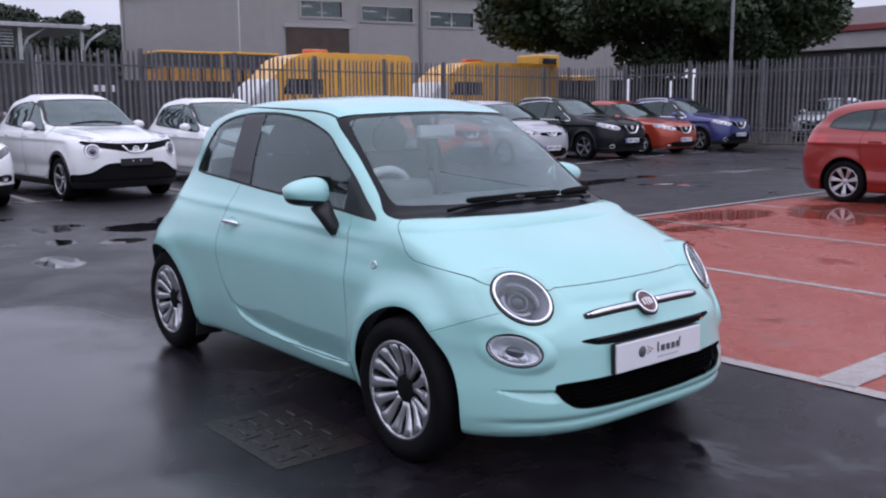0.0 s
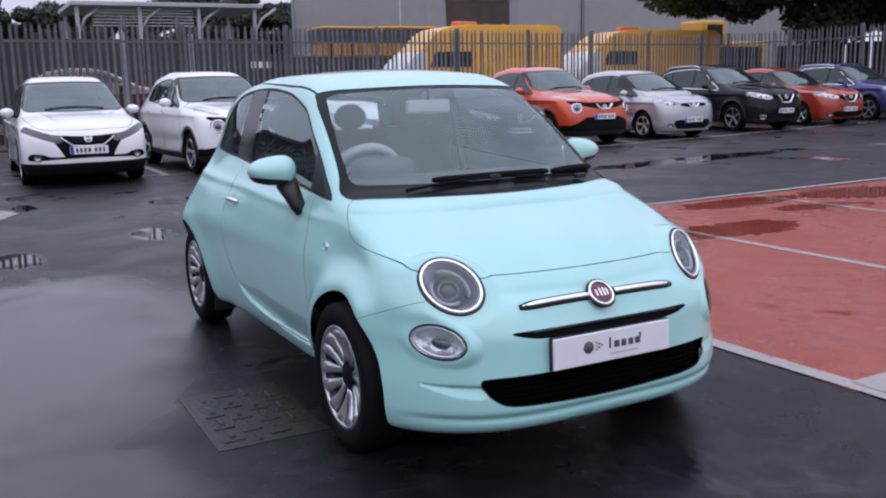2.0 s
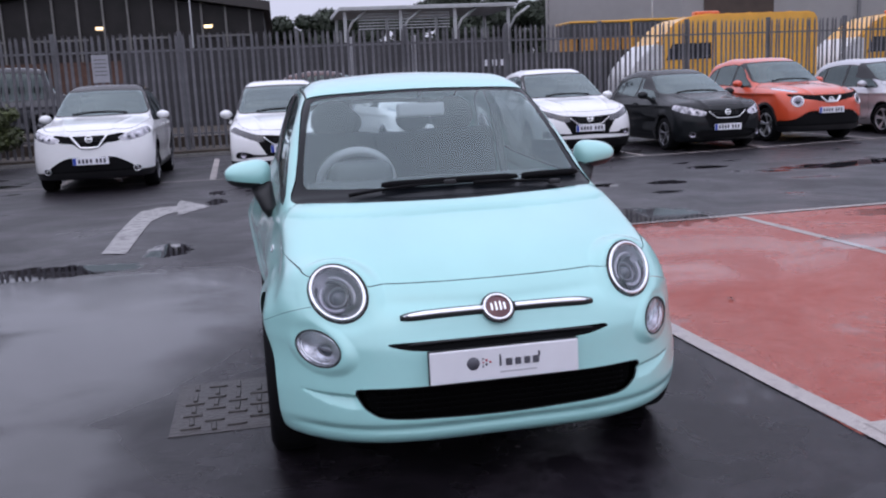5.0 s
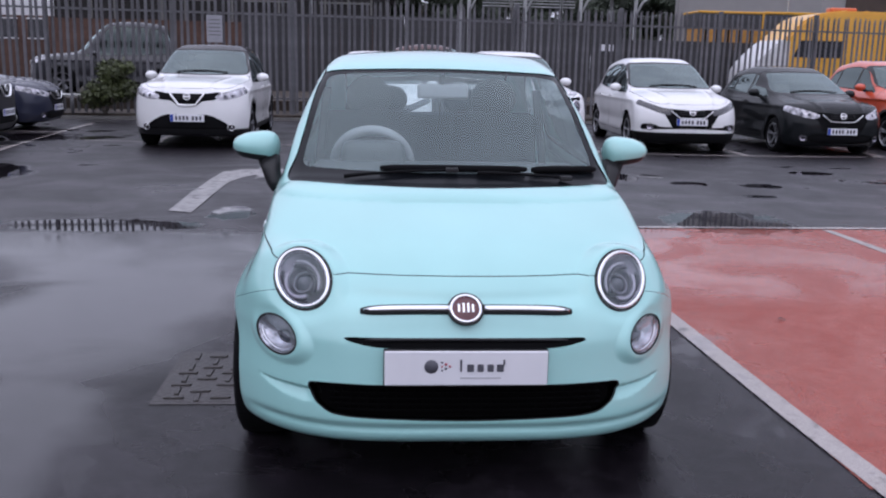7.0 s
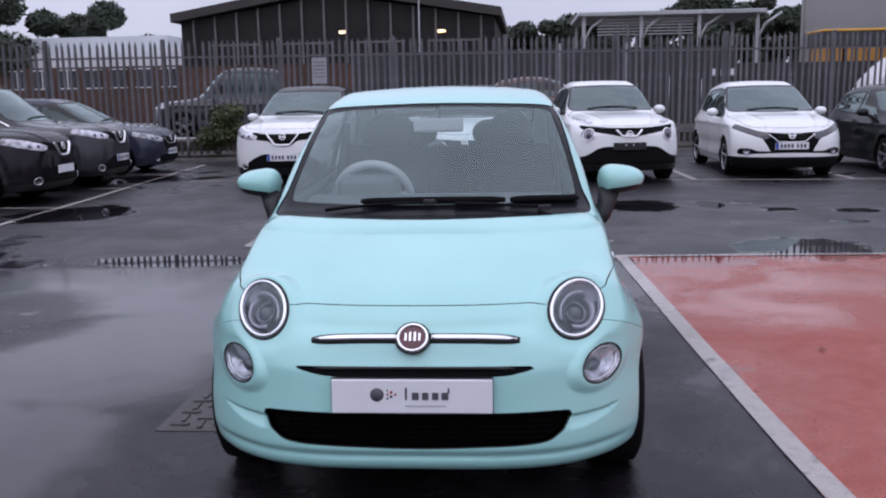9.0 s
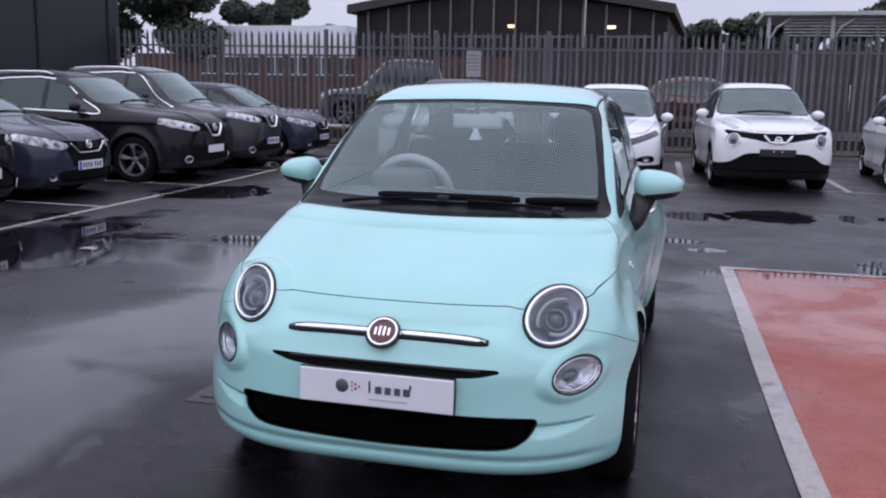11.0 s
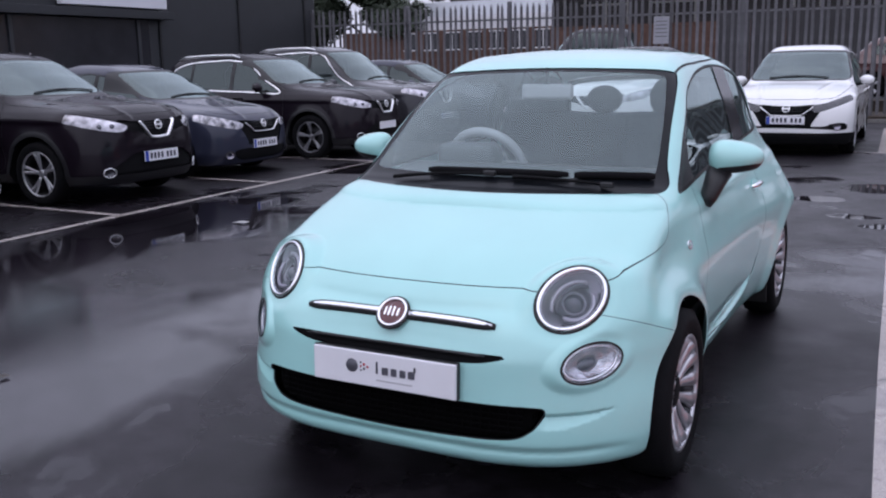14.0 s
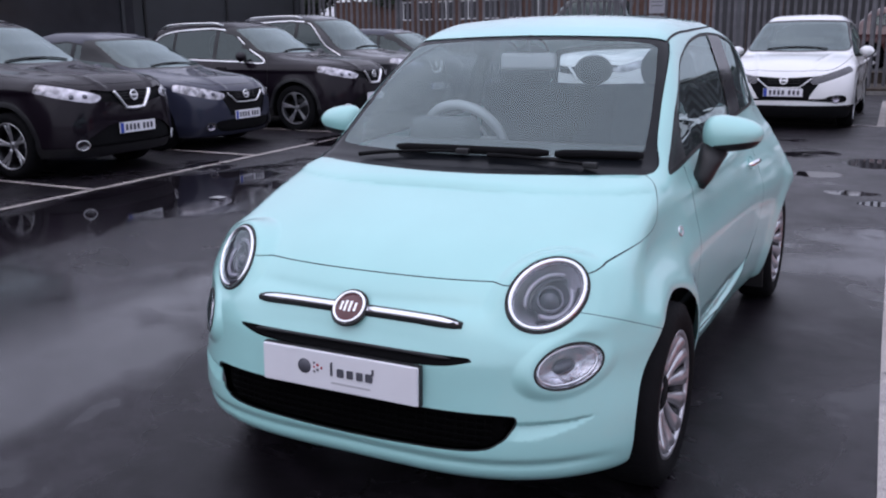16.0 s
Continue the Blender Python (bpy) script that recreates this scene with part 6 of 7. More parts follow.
def pale_mesh(h):
    """One W-section pale with a split, pointed tip."""
    prof = [(-0.034, 0.012), (-0.020, -0.004), (-0.008, 0.006), (0.008, 0.006), (0.020, -0.004), (0.034, 0.012)]
    tip = [-0.105, -0.03, -0.07, -0.07, -0.03, -0.105]
    V = [(x, y, 0.0) for x, y in prof] + [(x, y, h + t - 0.04) for (x, y), t in zip(prof, tip)] + [(-0.018, 0.0, h), (0.018, 0.0, h), (0, 0.006, h - 0.02)]
    F = [(i, i + 1, i + 7, i + 6) for i in range(5)] + [(6, 7, 12), (7, 8, 12), (8, 9, 14), (9, 10, 13), (10, 11, 13)]
    V2 = [(x, y + 0.004, z) for x, y, z in V]
    k = len(V)
    F += [tuple(i + k for i in f[::-1]) for f in F]
    me = bpy.data.meshes.new("pale")
    me.from_pydata(V + V2, [], F)
    me.materials.append(STEEL)
    return me


PALE = pale_mesh(2.70)


def palisade(name, a, b, z0, z1, label):
    fence = thing(name, label, "fence", None, "", "")
    a, b = Vector(a), Vector(b)
    d = b - a
    ang = math.degrees(math.atan2(d.y, d.x))
    L = d.length
    n = int(L / 0.155)
    r = random.Random(int(L * 10))
    for i in range(n):
        t = (i + 0.5) / n
        q = a + d * t
        p = new("pale", PALE)
        p.parent = fence
        p.matrix_local = pose(q.x, q.y, z0 + (z1 - z0) * t + r.uniform(-0.012, 0.012), r.uniform(-0.5, 0.5), r.uniform(-0.7, 0.7), ang)
    nrm = Vector((-d.y, d.x)).normalized()
    for hgt in (0.35, 2.30):
        for k in range(int(math.ceil(L / 2.75))):
            t0, t1 = k * 2.75 / L, min(1, (k + 1) * 2.75 / L)
            q0, q1 = a + d * t0 + nrm * 0.030, a + d * t1 + nrm * 0.030
            za, zb = z0 + (z1 - z0) * t0 + hgt, z0 + (z1 - z0) * t1 + hgt
            bm = bbox(((q1 - q0).length, 0.035, 0.045))
            ob = part("rail", bm, STEELPOST, fence)
            ob.matrix_local = pose((q0.x + q1.x) / 2, (q0.y + q1.y) / 2, (za + zb) / 2, 0, -math.degrees(math.atan2(zb - za, (q1 - q0).length)), ang)
    for k in range(int(L / 2.75) + 1):
        t = min(1, k * 2.75 / L)
        q = a + d * t + nrm * 0.10
        ob = part("post", bbox((0.10, 0.09, 2.86), (0, 0, 1.30), 0.006, segments=1), STEELPOST, fence)
        ob.matrix_local = pose(q.x, q.y, z0 + (z1 - z0) * t, 0, 0, ang)
    return fence


FA, FB, FC = (-13.2, 16.3), (23.6, 20.9), (24.4, 0.6)
palisade("palisade_fence", FA, FB, 0.17, 0.20, "tall dark grey steel palisade fence behind the parked cars")
palisade("palisade_fence", FB, FC, 0.20, 0.20, "grey steel palisade fence along the side of the car park")


def strip(name, pts, width, z0, z1, material, label, kind="structure"):
    """A raised bank along a line of points, with its own thickness."""
    V, F = [], []
    P = [Vector(p) for p in pts]
    for i, p in enumerate(P):
        d = (P[min(i + 1, len(P) - 1)] - P[max(i - 1, 0)]).normalized()
        n = Vector((-d.y, d.x))
        for w, z in ((0, z0), (0, z1), (width, z1), (width, z0)):
            q = p + n * w
            V.append((q.x, q.y, z))
    for i in range(len(P) - 1):
        for k in range(3):
            F.append((i * 4 + k, (i + 1) * 4 + k, (i + 1) * 4 + k + 1, i * 4 + k + 1))
    return tagged(obj(name, V, F, material, smooth=False), label=label, kind=kind)


strip("verge", [(-13.2, 15.95), (23.5, 20.54)], 2.2, -0.2, 0.15, SOIL, "bare raised ground along the fence")
strip("yard", [(-13.5, 18.0), (23.4, 22.6)], 70.0, -0.2, 0.40, SOIL, "bare yard ground beyond the fence")
strip("kerb", [(-13.2, 15.75), (23.5, 20.34)], 0.16, -0.1, 0.10, KERB, "low concrete kerb in front of the fence")
strip("verge", [(23.6, 20.6), (24.2, 1.0), (24.6, -12)], 40.0, -0.2, 0.17, SOIL, "bare raised ground beside the car park")
strip("yard", [(36.0, 70.0), (36.0, -12.0)], 40.0, -0.2, 0.315, SOIL, "bare ground under the far buildings")
strip("kerb", [(23.4, 20.5), (24.0, 1.0), (24.4, -12)], 0.16, -0.1, 0.14, KERB, "low concrete kerb in front of the side fence")


def beyond(scale, turn, x, y):
    """How the ground and buildings beyond the fence lie to the car park."""
    return Matrix.Translation((x, y, 1.405 - 1.38 * scale)) @ Matrix.Rotation(radians(turn), 4, "Z") @ Matrix.Scale(scale, 4)


EAST, MID, WEST = beyond(1.0406, -0.958, 0.0, 0.57), beyond(1.048, -0.539, 0.19, 0.11), beyond(1.0425, -1.683, -0.15, 0.31)

# notice on the fence, pale posts, bush and rail
notice = part("notice_board", bbox((0.36, 0.02, 0.62), (0, 0, 0), 0.004), mat("notice_grey", (0.30, 0.30, 0.33, 1), 0.5, vary=0.1, scale=10), None, "")
notice.location = (-4.05, 17.37, 2.11)
tagged(notice, label="grey notice fixed to the palisade fence", category="sign")
for k in range(5):
    b = part("notice_line", bbox((0.26, 0.004, 0.022), (0, -0.012, 0.2 - 0.085 * k)), mat("notice_ink", (0.12, 0.12, 0.13, 1), 0.6), notice)
for x, y in ((1.80, 18.45), (3.40, 18.65)):
    post = part("pale_post", bbox((0.11, 0.11, 2.55), (0, 0, 1.27), 0.01), mat("pale_post_steel", (0.42, 0.42, 0.44, 1), 0.5, 0.2, vary=0.15, scale=6), None)
    post.location = (x, y, 0.14)
    tagged(post, label="pale grey post standing behind the fence", category="post")
post = new("lamp_post")
tagged(post, label="tall grey steel lamp post beside the fence", category="lamp post")
post.location = (23.35, 13.42, -0.02)
obj("shaft", *tube([(0, 0, 0), (0, 0, 1.2), (0, 0, 1.25), (0, 0, 8)], [0.085, 0.085, 0.06, 0.05], 14), STEELPOST, post)
part("lamp_head", bbox((0.6, 0.25, 0.12), (-0.3, 0, 8.0), 0.03), STEELPOST, post)


def leaf_cloud(rng, blobs, count, size):
    """Many small leaves scattered through overlapping clumps."""
    V, F = [], []
    tot = sum(b[3] ** 2 for b in blobs)
    for cx, cy, cz, r in blobs:
        for _ in range(int(count * r * r / tot)):
            u = Vector((rng.gauss(0, 1), rng.gauss(0, 1), rng.gauss(0, 1))).normalized()
            d = r * (0.45 + 0.6 * rng.random() ** 0.6)
            c = Vector((cx, cy, cz)) + Vector((u.x * d, u.y * d, u.z * d * 0.8))
            a = Vector((rng.gauss(0, 1), rng.gauss(0, 1), rng.gauss(0, 0.6))).normalized()
            b = a.cross(u + Vector((0.1, 0, 0.3))).normalized()
            s = size * rng.uniform(0.6, 1.4)
            i = len(V)
            V += [tuple(c - a * s), tuple(c + b * s * 0.5), tuple(c + a * s), tuple(c - b * s * 0.5)]
            F.append((i, i + 1, i + 2, i + 3))
    return V, F


LEAF = mat("dark_leaves", (0.030, 0.050, 0.018, 1), 0.55, vary=0.5, scale=1.2)
LEAF2 = mat("far_leaves", (0.030, 0.042, 0.024, 1), 0.6, vary=0.5, scale=0.8)
BARK = mat("bark", (0.06, 0.05, 0.04, 1), 0.9, vary=0.4, scale=6, bump=0.6, bscale=14)


def tree(at, height, spread, low, leaves, size, seed, label, material=LEAF, lumps=16):
    r = random.Random(seed)
    t = thing("tree", label, "tree", Matrix.Translation(at))
    obj("trunk", *tube([(0, 0, -0.2), (0.1, 0, low * 0.6), (0.05, 0.1, low + 0.2 * (height - low)), (0, 0, height * 0.8)], [0.03 * height, 0.024 * height, 0.017 * height, 0.005 * height], 10), BARK, t)
    blobs = []
    for k in range(lumps):
        a = 2 * math.pi * k / lumps + r.uniform(-0.3, 0.3)
        q = r.uniform(0.25, 1.0) if k % 3 else r.uniform(0, 0.4)
        z = low + (height - low) * r.uniform(0.12, 0.85)
        fall = math.sqrt(max(0.1, 1 - ((z - low) / (height - low) - 0.4) ** 2 * 1.8))
        c = (spread * q * fall * math.cos(a), spread * q * fall * math.sin(a), z)
        blobs.append((*c, spread * r.uniform(0.22, 0.40)))
        if k % 2:
            obj("limb", *tube([(0.05, 0, low * 0.8), (c[0] * 0.5, c[1] * 0.5, (low + z) / 2), (c[0] * 0.9, c[1] * 0.9, z)], [0.012 * height, 0.008 * height, 0.003 * height], 7), BARK, t)
    V, F = leaf_cloud(r, blobs, leaves, size)
    obj("crown", V, F, material, t, "", False)
    return t


big = thing("tree", "broad dense dark-leaved tree behind the fence", "tree", EAST @ Matrix.Translation((29.3, 21.6, 0.4)))
r = random.Random(3)
obj("trunk", *tube([(0, 0, -0.2), (0.1, 0, 1.6), (0.05, 0.1, 4.0), (0.2, 0, 8.0)], [0.34, 0.28, 0.20, 0.08], 12), BARK, big)
blobs = []
for k in range(54):
    a, q = r.uniform(0, 2 * math.pi), math.sqrt(r.random())
    base_z = 3.3 + 1.2 * q ** 3
    c = (6.4 * q * math.cos(a), 6.4 * q * math.sin(a), base_z + (9.6 - base_z) * r.random() ** 1.5 * math.sqrt(1.05 - q * q))
    blobs.append((*c, r.uniform(1.1, 1.9)))
    if k % 5 == 0:
        obj("limb", *tube([(0.05, 0, 2.2), (c[0] * 0.5, c[1] * 0.5, (2.2 + c[2]) / 2 + 0.5), (c[0] * 0.9, c[1] * 0.9, c[2])], [0.14, 0.09, 0.03], 7), BARK, big)
V, F = leaf_cloud(r, blobs, 150000, 0.13)
obj("crown", V, F, LEAF, big, "", False)
for i, (x, y, h, s) in enumerate(((13.5, 90, 9.8, 5), (17.7, 89, 10.3, 5), (20.7, 88.2, 11.6, 4.5), (23.6, 87.5, 12.3, 4.5), (27.6, 86.0, 10.2, 3.2), (6.2, 92, 10.2, 4), (1.8, 92, 9.4, 4), (9.5, 92, 9.6, 5), (-2, 92, 10.2, 4), (33, 96, 9.5, 5))):
    tree(MID @ Vector((x, y, 0.4)), h, s, 2.5, 15000, 0.23, 20 + i, "dark tree far beyond the fence", LEAF2, 14)
for i, (x, y, h, s) in enumerate(((-31, 47, 11.0, 5), (-36.5, 46, 12.0, 6), (-42, 46, 12, 6), (-27, 53, 8.0, 4))):
    tree(WEST @ Vector((x, y, 0.4)), h, s, 2.0, 18000, 0.19, 40 + i, "tree beyond the low white building", LEAF2, 12)
r = random.Random(9)
bush = thing("bush", "small green bush growing against the fence", "bush", Matrix.Translation((-6.45, 16.75, 0.14)))
V, F = leaf_cloud(r, [(0.1, 0, 0.55, 0.42), (0.4, 0.05, 0.55, 0.34), (-0.22, 0, 0.4, 0.34), (0.2, 0, 0.95, 0.34), (0.45, 0, 1.05, 0.24)], 2200, 0.055)
obj("foliage", V, F, mat("bush_leaves", (0.050, 0.062, 0.018, 1), 0.6, vary=0.5, scale=4), bush, "", False)
for k in range(5):
    obj("stem", *tube([(0, 0, 0), (0.1 * (k - 2), 0.03 * k, 0.3), (0.17 * (k - 2), 0.02, 0.6)], 0.012, 5), BARK, bush)
rail = thing("barrier_rail", "low white steel barrier rail in front of the fence", "barrier", Matrix.Translation((-8.2, 16.45, 0.14)))
obj("rail", *tube([(-2.0, -0.2, 0.42), (1.3, 0.2, 0.42)], 0.035, 8), mat("rail_white", (0.55, 0.55, 0.55, 1), 0.5, vary=0.2, scale=8), rail)
for x in (-1.6, 0, 1.1):
    obj("post", *tube([(x, x * 0.12, 0), (x, x * 0.12, 0.45)], 0.035, 8), STEELPOST, rail)

WINS = ((2.43, 5.45, 8.68, 7.55), (6.82, 10.78, 8.48, 7.4), (12.04, 15.66, 8.29, 7.17), (16.74, 19.15, 8.01, 7.01))
DOOR = (1.38, 5.86, 6.86)
PIPE = 11.33

# ---------------------------------------------------------------- buildings and vehicles beyond the fence
CLAD = mat("grey_cladding", (0.30, 0.29, 0.285, 1), 0.55, 0.1, vary=0.06, scale=1.5)
CLADTRIM = mat("cladding_trim", (0.33, 0.32, 0.32, 1), 0.5, vary=0.05, scale=3)
CHARCOAL = mat("charcoal_cladding", (0.022, 0.024, 0.028, 1), 0.45, vary=0.15, scale=2.5, bump=0.05, bscale=20)
SIGNWHITE = mat("sign_white", (0.68, 0.68, 0.72, 1), 0.45, vary=0.05, scale=3)
BRICK = mat("old_brick", (0.085, 0.045, 0.033, 1), 0.85, vary=0.35, scale=6, bump=0.3, bscale=25)
GLAZE = mat("dark_glazing", (0.025, 0.025, 0.03, 1), 0.15, vary=0.3, scale=2)
DUCT = mat("pale_steel", (0.40, 0.41, 0.42, 1), 0.5, 0.2, vary=0.15, scale=3)
YELLOW = mat("van_yellow", (0.74, 0.38, 0.04, 1), 0.4, vary=0.12, scale=2, coat=0.4)
VANWHITE = mat("van_white", (0.62, 0.62, 0.63, 1), 0.4, vary=0.08, scale=3, coat=0.3)
TUBELIGHT = mat("tube_light", (1, 1, 1, 1), 0.5, emit=((1.0, 0.97, 0.92, 1), 2.5))
WINGLASS = glass("building_glass", (0.35, 0.36, 0.38, 1))
INSIDE = mat("dim_inside", (0.10, 0.10, 0.10, 1), 0.9, vary=0.2, scale=1)
DOORBROWN = mat("door_brown", (0.07, 0.05, 0.04, 1), 0.8, vary=0.2, scale=2)


def wall_run(name, a, b, z0, z1, thick, material, parent, holes=()):
    """A wall from a to b (plan), of real thickness, with openings (from, to along it; sill, head)."""
    a, b = Vector(a), Vector(b)
    L = (b - a).length
    ang = math.degrees(math.atan2(b.y - a.y, b.x - a.x))
    pieces, u = [], 0.0
    for h0, h1, s, t in sorted(holes):
        if h0 > u:
            pieces.append((u, h0, z0, z1))
        pieces.append((h0, h1, z0, s))
        pieces.append((h0, h1, t, z1))
        u = h1
    if u < L:
        pieces.append((u, L, z0, z1))
    m = pose(a.x, a.y, 0, 0, 0, ang)
    for p, q, za, zb in pieces:
        if zb - za > 0.01 and q - p > 0.01:
            part(name, bbox((q - p, thick, zb - za), ((p + q) / 2, thick / 2, (za + zb) / 2)), material, parent).matrix_local = m
    return m


# grey warehouse
ware = thing("warehouse", "large grey clad warehouse with a band of windows beyond the fence", "building", EAST)
C, E_, L_, K_ = (26.5, 52.0), (55.0, 45.3), (20.9, 64.0), (51.0, 68.0)
EAVE = 9.45
w_len = (Vector(E_) - Vector(C)).length
wins = []
for p0, p1, top, bot in WINS:
    wins.append((p0, p1, bot, top))
door = (DOOR[0], DOOR[1], 0.3, DOOR[2])
main = wall_run("long_wall", C, E_, 0.2, EAVE, 0.35, CLAD, ware, wins)
wall_run("end_wall", L_, C, 0.2, EAVE, 0.35, CLAD, ware)
wall_run("back_wall", K_, L_, 0.2, EAVE, 0.35, CLAD, ware)
wall_run("far_wall", E_, K_, 0.2, EAVE, 0.35, CLAD, ware)
obj("roof", [(L_[0] - 0.3, L_[1], EAVE), (C[0], C[1] - 0.3, EAVE), (E_[0], E_[1] - 0.3, EAVE), (K_[0], K_[1], EAVE), ((L_[0] + C[0]) / 2, (L_[1] + C[1]) / 2, EAVE + 2.4), ((E_[0] + K_[0]) / 2, (E_[1] + K_[1]) / 2, EAVE + 2.4)], [(0, 1, 4), (1, 2, 5, 4), (2, 3, 5), (3, 0, 4, 5)], CLAD, ware, "", False)
for p0, p1, sill, head in wins:
    win = new("window")
    win.parent = ware
    win.matrix_local = main @ Matrix.Translation(((p0 + p1) / 2, 0, (sill + head) / 2))
    ww, hh = p1 - p0, head - sill
    part("window_frame", join(bbox((ww + 0.3, 0.10, 0.12), (0, -0.03, hh / 2)), bbox((ww + 0.3, 0.10, 0.12), (0, -0.03, -hh / 2)), bbox((0.12, 0.10, hh), (-ww / 2, -0.03, 0)), bbox((0.12, 0.10, hh), (ww / 2, -0.03, 0)), bbox((0.07, 0.08, hh), (0, 0.05, 0))), CLADTRIM, win)
    part("pane", bbox((ww, 0.02, hh), (0, 0.12, 0)), WINGLASS, win)
    part("room_back", bbox((ww + 0.6, 0.05, hh + 0.6), (0, 3.0, 0)), INSIDE, win)
    for k in (-0.22, 0.18):
        part("tube_light", bbox((ww * 0.24, 0.10, 0.06), (k * ww, 1.4 + k, hh * 0.5 * (0.55 if k < 0 else -0.1))), TUBELIGHT, win)
part("loading_door", bbox((DOOR[1] - DOOR[0], 0.12, DOOR[2] - 0.3), ((DOOR[0] + DOOR[1]) / 2, -0.06, (DOOR[2] + 0.3) / 2)), DOORBROWN, ware).matrix_local = main
part("door_head", bbox((DOOR[1] - DOOR[0] + 0.3, 0.2, 0.25), ((DOOR[0] + DOOR[1]) / 2, -0.08, DOOR[2] + 0.12)), CLADTRIM, ware).matrix_local = main
part("drain_pipe", bbox((0.18, 0.18, EAVE - 0.2), (PIPE, -0.1, EAVE / 2)), mat("pipe_grey", (0.16, 0.16, 0.165, 1), 0.5), ware).matrix_local = main
part("gutter", bbox((w_len, 0.25, 0.22), (w_len / 2, -0.12, EAVE)), CLADTRIM, ware).matrix_local = main
for k in range(int(w_len / 1.0)):
    if not any(p0 - 0.3 < k + 0.5 < p1 + 0.3 for p0, p1, _, _ in wins):
        part("cladding_rib", bbox((0.05, 0.02, EAVE - 0.4), (k + 0.5, -0.008, EAVE / 2)), CLAD, ware).matrix_local = main

# red-edged building on the far right
rb = thing("flat_roof_building", "low building with a dark red roof edge", "building", EAST)
# the wall's colour is darkened for the shade below the fascia
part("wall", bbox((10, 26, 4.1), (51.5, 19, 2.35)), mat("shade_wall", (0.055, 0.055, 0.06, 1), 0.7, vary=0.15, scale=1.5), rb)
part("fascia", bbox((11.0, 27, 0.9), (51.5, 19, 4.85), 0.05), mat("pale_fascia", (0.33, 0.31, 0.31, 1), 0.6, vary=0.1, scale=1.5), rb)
part("roof", bbox((11.4, 27.4, 0.35), (51.5, 19, 5.5), 0.05), mat("dull_red", (0.20, 0.045, 0.045, 1), 0.6, vary=0.15, scale=1.5), rb)
part("upper_storey", bbox((8, 20, 1.5), (54.5, 26, 6.3), 0.05), CLAD, rb)

# gabled hall with dark glazing
hall = thing("gabled_hall", "brown gabled hall with dark glazing and pale mullions", "building", WEST)
gx0, gx1, gp, gy = -15.0, -0.85, -8.1, 36.0
part("wall", prism([(gx0, 0.3), (gx1, 0.3), (gx1, 4.85), (gp, 6.0), (gx0, 4.95)], gy, gy + 16, "y"), mat("hall_glazing", (0.020, 0.018, 0.018, 1), 0.5, vary=0.3, scale=1.5, spec=0.2), hall)
part("brick_base", bbox((gx1 - gx0 + 0.1, 0.2, 2.7), ((gx0 + gx1) / 2, gy - 0.1, 1.65)), BRICK, hall)
for s, (xa, za, xb, zb) in enumerate(((gx0 - 0.3, 4.92, gp, 6.12), (gp, 6.12, gx1 + 0.3, 4.85))):
    part("roof_edge", prism([(xa, za), (xb, zb), (xb, zb + 0.38), (xa, za + 0.38)], gy - 0.5, gy + 16, "y"), mat("dark_roof", (0.035, 0.030, 0.028, 1), 0.6, vary=0.15, scale=1.5), hall)
for k in range(14):
    x = gx0 + 0.6 + k * (gx1 - gx0 - 1.2) / 13
    top = 4.95 + (1.05 * (1 - abs(x - gp) / (gp - gx0)))
    part("mullion", bbox((0.085, 0.10, top - 3.0), (x, gy - 0.06, (top + 3.0) / 2)), mat("dull_steel", (0.14, 0.135, 0.13, 1), 0.6, vary=0.2, scale=3), hall)
for x, z in ((-7.6, 4.35), (-3.2, 4.3)):
    part("inside_lamp", bbox((0.35, 0.05, 0.13), (x, gy - 0.06, z), 0.03), mat("warm_lamp", (1, 0.8, 0.5, 1), 0.5, emit=((1.0, 0.78, 0.45, 1), 1.6)), hall)
for k in range(4):
    part("transom", bbox((2.2, 0.08, 0.08), (-12.5 + 3.3 * k, gy - 0.06, 3.9)), mat("dull_steel", (0.14, 0.135, 0.13, 1), 0.6), hall)

# low white building and brick wall
lowb = thing("low_building", "low pale building on a brick base beyond the fence", "building", WEST)
part("brick_wall", bbox((18, 0.3, 3.1), (-23.5, 44, 1.85)), BRICK, lowb)
part("white_band", bbox((10.5, 6, 0.9), (-23.0, 47.5, 3.75), 0.05), mat("pale_render", (0.60, 0.60, 0.62, 1), 0.6, vary=0.1, scale=1), lowb)
part("upper_box", bbox((9.5, 5, 1.0), (-24.6, 49, 4.7), 0.04), mat("pale_render2", (0.55, 0.57, 0.60, 1), 0.6, vary=0.1, scale=1), lowb)
for k in range(7):
    win = part("window", bbox((0.9, 0.1, 1.0), (-27.5 + 1.45 * k, 43.83, 2.75)), GLAZE, lowb)
    part("window_frame", join(bbox((1.0, 0.06, 0.07), (-27.5 + 1.45 * k, 43.8, 3.25)), bbox((1.0, 0.06, 0.07), (-27.5 + 1.45 * k, 43.8, 2.25)), bbox((0.06, 0.06, 1.0), (-27.5 + 1.45 * k, 43.8, 2.75))), VANWHITE, win)

# open steel shelter
shel = thing("steel_shelter", "open-sided pale steel shelter with a flat roof", "shelter", MID)
part("roof", bbox((12.6, 8, 0.28), (11.2, 63.5, 6.85), 0.05), DUCT, shel)
for x in (5.3, 9.2, 13.1, 17.0):
    for y in (60, 67):
        part("post", bbox((0.22, 0.22, 6.6), (x, y, 3.5)), DUCT, shel)
    obj("brace", *tube([(x, 60, 5.0), (x + 0.5, 60, 6.0), (x + 1.6, 60, 6.75)], 0.10, 6), DUCT, shel)
for k in range(6):
    part("slat", bbox((6.5, 0.08, 0.07), (9.5, 60.2, 5.5 + 0.2 * k)), DUCT, shel)

